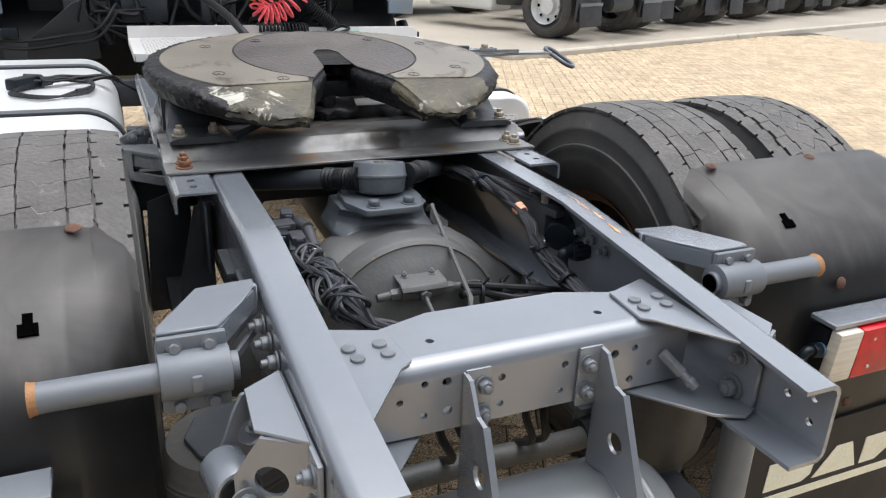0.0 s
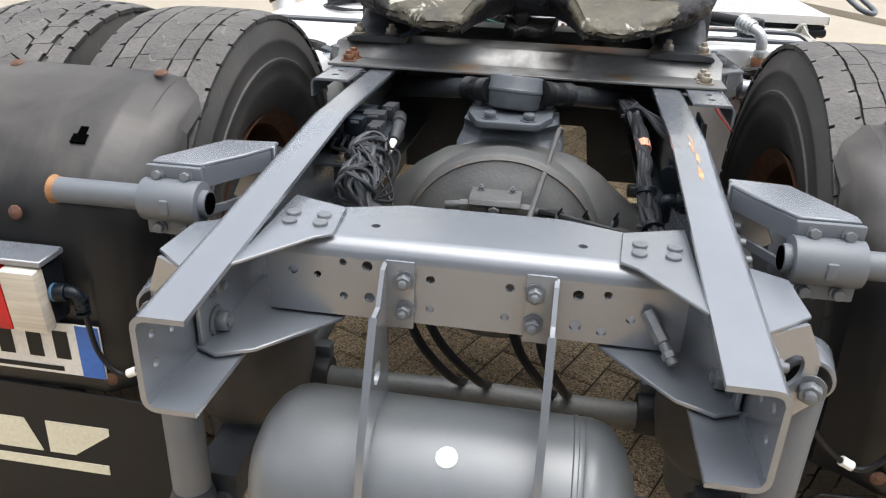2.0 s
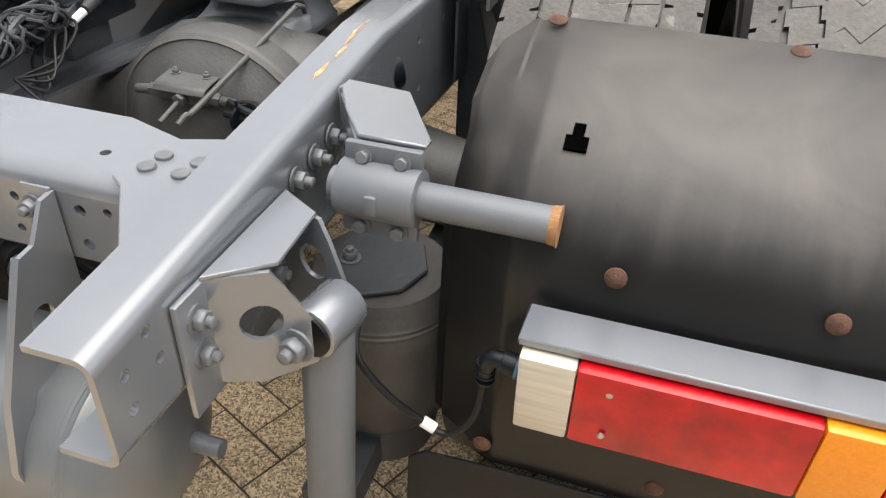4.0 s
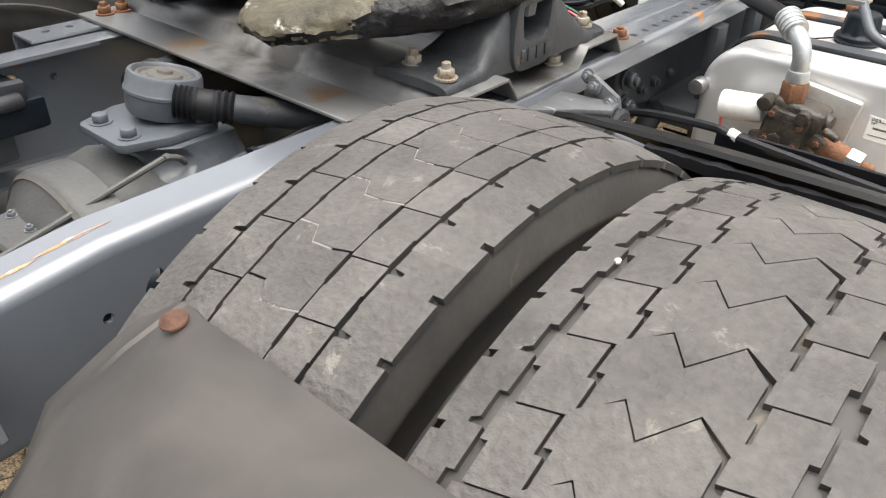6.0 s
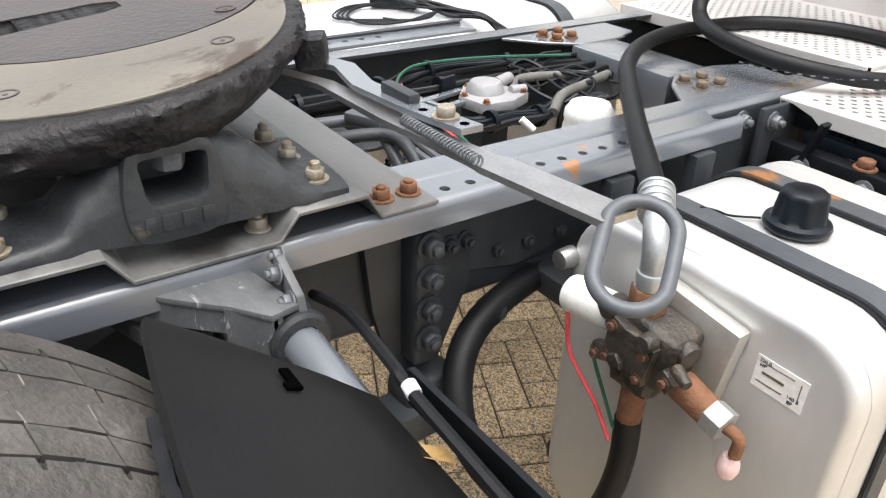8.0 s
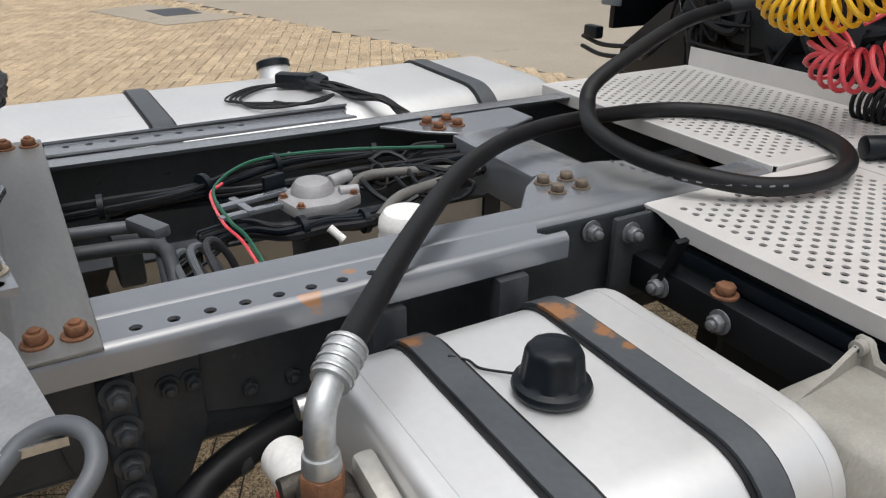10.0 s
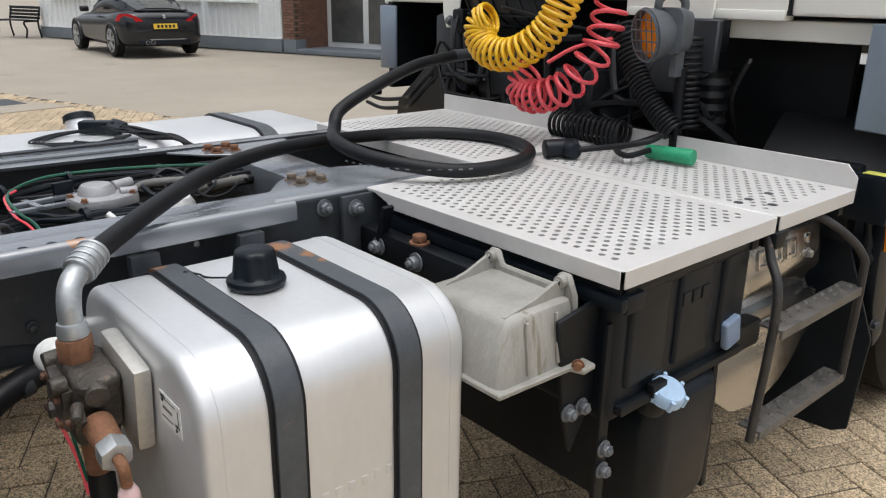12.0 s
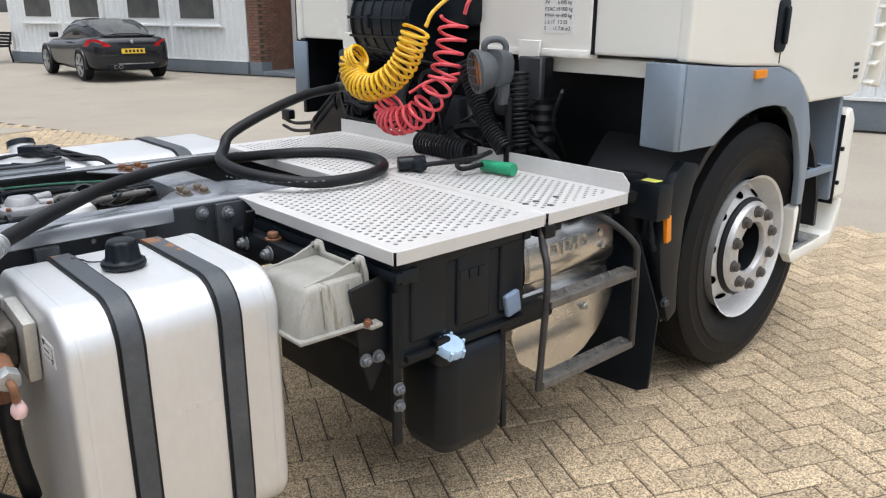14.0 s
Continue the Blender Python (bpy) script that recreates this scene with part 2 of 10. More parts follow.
CONCRETE = surface("yard_concrete", (0.29, 0.255, 0.205), (0.355, 0.315, 0.255), 0.85, 0.0, 0.6, 40, 0.2, (0.26, 0.23, 0.185), 0.35, 1.3)
JOINT = surface("dark_joint_sand", (0.05, 0.043, 0.033), (0.085, 0.072, 0.056), 0.95, 0.0, 4, 150, 0.4)
LEAF = surface("dry_leaf", (0.34, 0.205, 0.075), (0.44, 0.28, 0.11), 0.7, 0.0, 40, 150, 0.2)
SIDING = surface("white_wall_sheet", (0.70, 0.72, 0.72), (0.76, 0.78, 0.77), 0.5, 0.0, 1.5, 30, 0.03)
BRICK = surface("brown_brick", (0.16, 0.085, 0.06), (0.24, 0.13, 0.09), 0.85, 0.0, 5, 60, 0.3, per_object=0.2)
GLASSDARK = surface("dark_window_glass", (0.05, 0.055, 0.055), (0.09, 0.092, 0.088), 0.04, 0.0, 3, 100, 0.0, spec=0.8)
CARPAINT = surface("black_car_paint", (0.012, 0.013, 0.016), (0.02, 0.021, 0.025), 0.12, 0.3, 3, 100, 0.0, spec=0.7)


def paver_material():
    """Brown-beige exposed-aggregate paver: small stones in tan and dark tones."""
    m = surface("aggregate_paver", (0.35, 0.277, 0.187), (0.44, 0.355, 0.25), 0.8, 0.0, 3, 90, 0.5, per_object=0.15)
    n, l = m.node_tree.nodes, m.node_tree.links
    bs = n["Principled BSDF"]
    was = bs.inputs["Base Color"].links[0].from_socket
    tc = n.new("ShaderNodeNewGeometry")
    vo = n.new("ShaderNodeTexVoronoi")
    vo.inputs["Scale"].default_value = 240
    l.new(tc.outputs["Position"], vo.inputs["Vector"])
    rm = n.new("ShaderNodeValToRGB")
    rm.color_ramp.elements[0].color = (0.18, 0.18, 0.18, 1)
    rm.color_ramp.elements[1].color = (2.0, 1.92, 1.75, 1)
    rm.color_ramp.elements[0].position = 0.1
    rm.color_ramp.elements[1].position = 0.95
    sep = n.new("ShaderNodeSeparateColor")
    l.new(vo.outputs["Color"], sep.inputs[0])
    l.new(sep.outputs[0], rm.inputs[0])
    mx = n.new("ShaderNodeMix")
    mx.data_type = 'RGBA'
    mx.blend_type = 'MULTIPLY'
    mx.inputs["Factor"].default_value = 0.75
    l.new(was, mx.inputs["A"])
    l.new(rm.outputs[0], mx.inputs["B"])
    l.new(mx.outputs["Result"], bs.inputs["Base Color"])
    return m



def dust_sheen_film(m, low, high, tone, most):
    """A paler film, dust plus sky sheen put into the colour, that thins out downwards, broken up by streaks; low and
    high are heights on the object.
    """
    n, l = m.node_tree.nodes, m.node_tree.links
    bs = n["Principled BSDF"]
    was = bs.inputs["Base Color"].links[0].from_socket
    tc = n.new("ShaderNodeTexCoord")
    sx = n.new("ShaderNodeSeparateXYZ")
    l.new(tc.outputs["Object"], sx.inputs[0])
    mp = n.new("ShaderNodeMapping")
    mp.inputs["Scale"].default_value = (9, 2, 2)
    l.new(tc.outputs["Object"], mp.inputs[0])
    ns = n.new("ShaderNodeTexNoise")
    ns.inputs["Scale"].default_value = 2.2
    ns.inputs["Detail"].default_value = 7
    l.new(mp.outputs[0], ns.inputs["Vector"])
    ad = n.new("ShaderNodeMath")
    ad.operation = 'MULTIPLY_ADD'
    ad.inputs[1].default_value = 0.16
    l.new(ns.outputs["Fac"], ad.inputs[0])
    l.new(sx.outputs["Z"], ad.inputs[2])
    mr = n.new("ShaderNodeMapRange")
    mr.interpolation_type = 'SMOOTHSTEP'
    mr.inputs["From Min"].default_value, mr.inputs["From Max"].default_value = low, high
    mr.inputs["To Max"].default_value = most
    l.new(ad.outputs[0], mr.inputs[0])
    mx = n.new("ShaderNodeMix")
    mx.data_type = 'RGBA'
    blot = n.new("ShaderNodeTexNoise")
    blot.inputs["Scale"].default_value = 5.5
    blot.inputs["Detail"].default_value = 8
    blot.inputs["Distortion"].default_value = 0.8
    l.new(tc.outputs["Object"], blot.inputs["Vector"])
    br = n.new("ShaderNodeMapRange")
    br.inputs["From Min"].default_value, br.inputs["From Max"].default_value = 0.36, 0.64
    br.inputs["To Min"].default_value = 0.35
    l.new(blot.outputs["Fac"], br.inputs[0])
    both = n.new("ShaderNodeMath")
    both.operation = 'MULTIPLY'
    l.new(mr.outputs[0], both.inputs[0])
    l.new(br.outputs[0], both.inputs[1])
    l.new(both.outputs[0], mx.inputs["Factor"])
    l.new(was, mx.inputs["A"])
    mx.inputs["B"].default_value = rgba(tone)
    l.new(mx.outputs["Result"], bs.inputs["Base Color"])
    return m


def rust_patches(m, centres, tone=(0.33, 0.15, 0.055), ragged=38, soft=0.25):
    """Single rust patches with ragged edges: each is a centre and radius on the object."""
    n, l = m.node_tree.nodes, m.node_tree.links
    bs = n["Principled BSDF"]
    tc = n.new("ShaderNodeTexCoord")
    ns = n.new("ShaderNodeTexNoise")
    ns.inputs["Scale"].default_value = ragged
    ns.inputs["Detail"].default_value = 7
    l.new(tc.outputs["Object"], ns.inputs["Vector"])
    for centre, radius in centres:
        d = n.new("ShaderNodeVectorMath")
        d.operation = 'DISTANCE'
        l.new(tc.outputs["Object"], d.inputs[0])
        d.inputs[1].default_value = centre
        ad = n.new("ShaderNodeMath")
        ad.operation = 'MULTIPLY_ADD'
        l.new(ns.outputs["Fac"], ad.inputs[0])
        ad.inputs[1].default_value = radius * 2.4
        l.new(d.outputs["Value"], ad.inputs[2])
        mr = n.new("ShaderNodeMapRange")
        mr.inputs["From Min"].default_value, mr.inputs["From Max"].default_value = radius * 2.1, radius * (2.1 - soft)
        l.new(ad.outputs[0], mr.inputs[0])
        mx = n.new("ShaderNodeMix")
        mx.data_type = 'RGBA'
        l.new(mr.outputs[0], mx.inputs["Factor"])
        l.new(bs.inputs["Base Color"].links[0].from_socket, mx.inputs["A"])
        mx.inputs["B"].default_value = rgba(tone)
        l.new(mx.outputs["Result"], bs.inputs["Base Color"])


rust_patches(STRAP_RUST, [((-0.185, -0.12, 0.668), 0.026), ((-0.15, 0.105, 0.677), 0.045), ((-0.07, 0.135, 0.677), 0.022), ((-0.02, 0.137, 0.677), 0.012)], (0.27, 0.125, 0.05), 60, 0.6)
rust_patches(PLATE, [((0.42, -0.20, 0.03), 0.09), ((-0.42, -0.20, 0.03), 0.10), ((0.40, 0.03, 0.0), 0.13), ((-0.40, 0.03, 0.0), 0.13), ((0.05, -0.22, 0.04), 0.16), ((-0.2, -0.1, 0.02), 0.12), ((0.2, 0.0, 0.0), 0.15)], (0.035, 0.032, 0.029), 14, 0.6)
rust_patches(PLATE, [((0.25, -0.30, 0.0), 0.05), ((-0.15, -0.31, 0.0), 0.07), ((0.33, -0.22, 0.04), 0.03)], (0.17, 0.115, 0.07), 22, 0.7)
rust_patches(GREY_RUST, [((0.478, 1.135, 0.215), 0.024), ((0.42, 1.22, 0.215), 0.014), ((0.372, -0.22, 0.18), 0.016), ((0.37, -0.26, 0.185), 0.012), ((0.37, -0.42, 0.175), 0.014), ((-0.385, -0.05, 0.19), 0.014)])
dust_sheen_film(MUD, 0.44, 0.57, (0.13, 0.117, 0.105), 0.55)
PAVER = paver_material()


# ---- mesh helpers ----
def bm_new():
    return bmesh.new()


def merge(bm, other):
    me = bpy.data.meshes.new("tmp")
    other.to_mesh(me)
    other.free()
    bm.from_mesh(me)
    bpy.data.meshes.remove(me)
    return bm


def soften(bm, width, segments=2, angle=35):
    edges = [e for e in bm.edges if len(e.link_faces) == 2 and e.calc_face_angle(0) > radians(angle)]
    if edges and width > 0:
        bmesh.ops.bevel(bm, geom=edges, offset=width, offset_type='OFFSET', segments=segments, profile=0.6, affect='EDGES', clamp_overlap=True)
    return bm


def box(size, at=(0, 0, 0), m=None, bevel=0.0, seg=2, bm=None):
    b = bm_new()
    bmesh.ops.create_cube(b, size=1.0, matrix=Matrix.Diagonal((*size, 1)))
    soften(b, bevel, seg)
    bmesh.ops.transform(b, matrix=Matrix.Translation(at) @ (m or Matrix()), verts=b.verts)
    return merge(bm, b) if bm else b


def prism(outline, depth, m=None, bevel=0.0, seg=1, bm=None):
    """A flat outline in its own x, y, made depth thick along z (centred)."""
    b = bm_new()
    low = [b.verts.new((x, y, -depth / 2)) for x, y in outline]
    high = [b.verts.new((x, y, depth / 2)) for x, y in outline]
    k = len(outline)
    b.faces.new(low[::-1])
    b.faces.new(high)
    for i in range(k):
        b.faces.new((low[i], low[(i + 1) % k], high[(i + 1) % k], high[i]))
    bmesh.ops.recalc_face_normals(b, faces=b.faces)
    soften(b, bevel, seg)
    if m:
        bmesh.ops.transform(b, matrix=m, verts=b.verts)
    return merge(bm, b) if bm else b


# Outline planes: YZ takes (y, z) outlines and is thick along x; XZ takes (x, z), thick along y.
def yz(x=0.0):
    return Matrix(((0, 0, 1, x), (1, 0, 0, 0), (0, 1, 0, 0), (0, 0, 0, 1)))


def xz(y=0.0):
    return Matrix(((1, 0, 0, 0), (0, 0, -1, y), (0, 1, 0, 0), (0, 0, 0, 1)))


def xy(z=0.0):
    return Matrix.Translation((0, 0, z))


def aim(a, b):
    """A pose at a whose z axis points to b."""
    d = Vector(b) - Vector(a)
    return Matrix.Translation(a) @ d.to_track_quat('Z', 'Y').to_matrix().to_4x4()


def rod(a, b, r, r2=None, seg=16, bevel=0.0, bm=None):
    d = (Vector(b) - Vector(a)).length
    t = bm_new()
    bmesh.ops.create_cone(t, cap_ends=True, segments=seg, radius1=r, radius2=r if r2 is None else r2, depth=d, matrix=Matrix.Translation((0, 0, d / 2)))
    soften(t, bevel, 2)
    bmesh.ops.transform(t, matrix=aim(a, b), verts=t.verts)
    return merge(bm, t) if bm else t


def spun(profile, m=None, seg=32, bm=None, closed=False):
    """A profile of (radius, z) turned round the z axis."""
    t = bm_new()
    rings = []
    for r, z in profile:
        if r < 1e-6:
            rings.append([t.verts.new((0, 0, z))])
        else:
            rings.append([t.verts.new((r * math.cos(2 * math.pi * i / seg), r * math.sin(2 * math.pi * i / seg), z)) for i in range(seg)])
    pairs = list(zip(rings, rings[1:])) + ([(rings[-1], rings[0])] if closed else [])
    for p, q in pairs:
        for i in range(seg):
            j = (i + 1) % seg
            if len(p) == 1 and len(q) > 1:
                t.faces.new((p[0], q[j], q[i]))
            elif len(q) == 1 and len(p) > 1:
                t.faces.new((p[i], p[j], q[0]))
            elif len(p) > 1:
                t.faces.new((p[i], p[j], q[j], q[i]))
    bmesh.ops.recalc_face_normals(t, faces=t.faces)
    if m:
        bmesh.ops.transform(t, matrix=m, verts=t.verts)
    return merge(bm, t) if bm else t


def glide(points, steps=6):
    """A smooth line through the points (Catmull-Rom)."""
    p = [Vector(q) for q in points]
    p = [p[0] * 2 - p[1]] + p + [p[-1] * 2 - p[-2]]
    out = []
    for i in range(1, len(p) - 2):
        a, b, c, d = p[i - 1:i + 3]
        for s in range(steps):
            t = s / steps
            out.append(0.5 * (2 * b + (c - a) * t + (2 * a - 5 * b + 4 * c - d) * t * t + (3 * b - a - 3 * c + d) * t ** 3))
    return out + [p[-2]]


def pipe(points, r, seg=8, smooth=6, bm=None, radii=None):
    """A round cable, hose or bent tube through the points."""
    line = glide(points, smooth) if smooth else [Vector(q) for q in points]
    t = bm_new()
    rings = []
    up = None
    for i, p in enumerate(line):
        d = (line[min(i + 1, len(line) - 1)] - line[max(i - 1, 0)]).normalized()
        if up is None:
            up = d.orthogonal().normalized()
        up = (up - d * up.dot(d)).normalized()
        side = d.cross(up)
        rr = radii(i / (len(line) - 1)) if radii else r
        rings.append([t.verts.new(p + (up * math.cos(2 * math.pi * k / seg) + side * math.sin(2 * math.pi * k / seg)) * rr) for k in range(seg)])
    for a, b in zip(rings, rings[1:]):
        for k in range(seg):
            t.faces.new((a[k], a[(k + 1) % seg], b[(k + 1) % seg], b[k]))
    t.faces.new(rings[0][::-1])
    t.faces.new(rings[-1])
    bmesh.ops.recalc_face_normals(t, faces=t.faces)
    return merge(bm, t) if bm else t


def sweep(outline, stations, bm=None, close=True):
    """A closed outline [(u, v)] carried through stations, each a function from (u, v) to a place."""
    t = bm_new()
    rings = [[t.verts.new(f(u, v)) for u, v in outline] for f in stations]
    k = len(outline)
    for a, b in zip(rings, rings[1:]):
        for i in range(k):
            t.faces.new((a[i], a[(i + 1) % k], b[(i + 1) % k], b[i]))
    if close:
        t.faces.new(rings[0][::-1])
        t.faces.new(rings[-1])
    bmesh.ops.recalc_face_normals(t, faces=t.faces)
    return merge(bm, t) if bm else t


def sheet(line, width, thick, m=None, bevel=0.0):
    """A bent plate: a line of (u, v), made thick, and width long across (its own z)."""
    left, right = [], []
    k = len(line)
    for i, (u, v) in enumerate(line):
        a, b = Vector(line[max(i - 1, 0)]), Vector(line[min(i + 1, k - 1)])
        d = (b - a).normalized()
        nrm = Vector((-d.y, d.x))
        left.append((u, v))
        right.append((u - nrm.x * thick, v - nrm.y * thick))
    return prism(left + right[::-1], width, m, bevel)


def rounded(w, h, r, seg=5, at=(0, 0)):
    out = []
    for cx, cy, a0 in ((w / 2 - r, h / 2 - r, 0), (-w / 2 + r, h / 2 - r, 90), (-w / 2 + r, -h / 2 + r, 180), (w / 2 - r, -h / 2 + r, 270)):
        for i in range(seg + 1):
            a = radians(a0 + 90 * i / seg)
            out.append((at[0] + cx + r * math.cos(a), at[1] + cy + r * math.sin(a)))
    return out


def linked(name, me, material, parent, label="", at=None):
    ob = new(name, me)
    if not me.materials:
        me.materials.append(material)
    if parent:
        ob.parent = parent
        ob.matrix_parent_inverse = Matrix()
    if at is not None:
        ob.matrix_local = at
    if label:
        ob["label"] = label
    return ob


def part(name, bm, material, parent, label="", smooth=38):
    """Links a bmesh as one mesh object under a thing or a part; its places are the world's."""
    if parent:
        root = parent
        m = root.matrix_basis.copy()
        while root.parent:
            root = root.parent
            m = root.matrix_basis @ m
        bmesh.ops.transform(bm, matrix=m.inverted(), verts=bm.verts)
    me = bpy.data.meshes.new(name)
    bm.to_mesh(me)
    bm.free()
    me.shade_smooth()
    me.set_sharp_from_angle(angle=radians(smooth))
    return linked(name, me, material, parent, label)


def thing(name, at, label, category, group="", kind=""):
    ob = new(name)
    ob.empty_display_size = 0.05
    ob.matrix_basis = Matrix.Translation(at)
    return tagged(ob, label, category, group, kind)


def bolt_bm(at, axis, r=0.012, stud=0.012, washer=True):
    """A hexagon nut on a washer with a short stud; axis is the outward way."""
    b = bm_new()
    m = aim(at, Vector(at) + Vector(axis))
    if washer:
        spun([(0, 0), (r * 1.55, 0), (r * 1.55, r * 0.25), (0, r * 0.25)], None, 16, b)
    t = bm_new()
    bmesh.ops.create_cone(t, cap_ends=True, segments=6, radius1=r * 1.15, radius2=r * 1.15, depth=r * 1.1, matrix=Matrix.Translation((0, 0, r * 0.8)))
    soften(t, r * 0.12, 1)
    merge(b, t)
    if stud:
        spun([(r * 0.6, r * 1.2), (r * 0.6, r * 1.2 + stud), (r * 0.45, r * 1.3 + stud), (0, r * 1.3 + stud)], None, 12, b)
    bmesh.ops.transform(b, matrix=m, verts=b.verts)
    return b


def bolts(places, axis, material, parent, r=0.012, stud=0.012, name="bolt", label=""):
    for p in places:
        part(name, bolt_bm(p, axis, r, stud), material, parent, label)


def pierced(outer, holes, depth, m=None):
    """A plate with round or shaped holes through it: outline and holes as lists of (x, y), filled flat and made thick."""
    b = bm_new()
    edges = []
    for loop in [outer] + holes:
        vs = [b.verts.new((x, y, 0)) for x, y in loop]
        edges += [b.edges.new((vs[i], vs[(i + 1) % len(vs)])) for i in range(len(vs))]
    bmesh.ops.triangle_fill(b, use_beauty=True, use_dissolve=False, edges=edges)
    bmesh.ops.recalc_face_normals(b, faces=b.faces)
    if b.faces and sum(f.normal.z for f in b.faces) < 0:
        bmesh.ops.reverse_faces(b, faces=b.faces)
    got = bmesh.ops.extrude_face_region(b, geom=list(b.faces))
    top = [v for v in got["geom"] if isinstance(v, bmesh.types.BMVert)]
    bmesh.ops.translate(b, verts=top, vec=(0, 0, depth))
    bmesh.ops.translate(b, verts=b.verts, vec=(0, 0, -depth / 2))
    bmesh.ops.recalc_face_normals(b, faces=b.faces)
    if m:
        bmesh.ops.transform(b, matrix=m, verts=b.verts)
    return b


def ring(x, y, r, seg=12):
    return [(x + r * math.cos(2 * math.pi * i / seg), y + r * math.sin(2 * math.pi * i / seg)) for i in range(seg)]

# ---- chassis frame ----
def lerp_table(table, y):
    if y <= table[0][0]:
        return table[0][1]
    for (a, p), (b, q) in zip(table, table[1:]):
        if y <= b:
            return p + (q - p) * (y - a) / (b - a)
    return table[-1][1]


TOP = [(-1.0, 0.845), (-0.28, 0.918), (0.1, 0.916), (1.6, 0.902), (4.7, 0.880)]
DEPTH = [(-1.0, 0.146), (-0.3, 0.235), (0.2, 0.262), (4.7, 0.262)]


def rail_top(y):
    return lerp_table(TOP, y)


def flange_outline(sign):
    """The flange with the rounded corner towards the web; sign 1 for the top flange, -1 for the bottom one."""
    r, t = 0.02, 0.008
    pts = [(-0.075, 0), (-r, 0)] + [(-r + r * math.sin(a), -r + r * math.cos(a)) for a in [radians(q) for q in (22, 45, 68, 90)]]
    pts += [(0, -0.022), (-t, -0.022)] + [(-r + (r - t) * math.sin(a), -r + (r - t) * math.cos(a)) for a in [radians(q) for q in (90, 45, 0)]] + [(-0.075, -t)]
    return [(u, v * sign) for u, v in pts]


def rail(s, parent):
    ys = [-1.0, -0.85, -0.6, -0.45, -0.33, -0.28, -0.23, 0.1, 0.6, 1.6, 2.6, 4.7]
    b = bm_new()
    for sign in (1, -1):
        st = []
        for y in ys:
            base = rail_top(y) - (0 if sign > 0 else lerp_table(DEPTH, y))
            st.append(lambda u, v, y=y, base=base: (s * (0.395 + u), y, base + v))
        sweep(flange_outline(sign), st, b)
    holes = []
    for y, dz in ((-0.965, -0.05), (-0.965, -0.095), (-0.925, -0.03), (-0.915, -0.075), (-0.86, -0.045), (-0.30, -0.1), (-0.12, -0.07), (-0.12, -0.16),
                  (0.02, -0.07), (0.95, -0.07), (1.10, -0.07), (1.25, -0.12), (1.40, -0.07)):
        holes.append(ring(y, rail_top(y) + dz, 0.0075))
    top = [(y, rail_top(y) - 0.0222) for y in ys]
    low = [(y, rail_top(y) - lerp_table(DEPTH, y) + 0.0222) for y in ys]
    merge(b, pierced(top + low[::-1], holes, 0.008, yz(s * 0.391)))
    return part("chassis_rail", b, GREY_RUST, parent, "grey painted steel C-section rail")


def hull(points):
    """Convex outline of a few (x, y) points, anticlockwise."""
    pts = sorted(points)

    def half(seq):
        out = []
        for p in seq:
            while len(out) > 1 and (out[-1][0] - out[-2][0]) * (p[1] - out[-2][1]) - (out[-1][1] - out[-2][1]) * (p[0] - out[-2][0]) <= 0:
                out.pop()
            out.append(p)
        return out
    return half(pts)[:-1] + half(pts[::-1])[:-1]


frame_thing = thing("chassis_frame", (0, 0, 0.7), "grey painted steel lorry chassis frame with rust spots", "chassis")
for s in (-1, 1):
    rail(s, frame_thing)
# the webs ahead of the rear axle: road grime, and side shade put into the colour
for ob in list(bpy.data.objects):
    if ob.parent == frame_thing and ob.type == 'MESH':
        ob.data.materials.append(GRIME_SHADE)
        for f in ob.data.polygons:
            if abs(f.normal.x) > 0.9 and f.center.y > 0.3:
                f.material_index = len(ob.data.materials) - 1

# rear crossmember: top flange, rear web with two rows of holes, bottom flange
b = pierced([(-0.318, -0.711), (0.318, -0.711), (0.318, -0.60), (0.23, -0.608), (0.13, -0.575), (-0.13, -0.575), (-0.23, -0.608), (-0.318, -0.60)], [ring(-0.161, -0.671, 0.0075), ring(0.162, -0.674, 0.0075)], 0.008, xy(0.846))
web_holes = [ring(x, z, r) for x, z, r in (
    (-0.276, 0.795, 0.0085), (-0.237, 0.79, 0.006), (-0.196, 0.815, 0.006), (-0.158, 0.812, 0.0085), (-0.06, 0.80, 0.007), (0.06, 0.80, 0.007), (0.161, 0.80, 0.0085),
    (0.203, 0.805, 0.0065), (0.24, 0.768, 0.0065), (-0.196, 0.757, 0.0065), (-0.155, 0.758, 0.0085), (-0.06, 0.75, 0.0065), (0.055, 0.75, 0.0065), (0.161, 0.748, 0.009),
    (0.2, 0.742, 0.0075))]
merge(b, pierced([(-0.318, 0.822), (0.318, 0.822), (0.318, 0.722), (-0.318, 0.722)], web_holes, 0.008, xz(-0.735)))
def rolled(outer, inner, turns):
    return [(-0.711 - outer * math.cos(radians(q)), 0.822 + outer * math.sin(radians(q))) for q in turns]


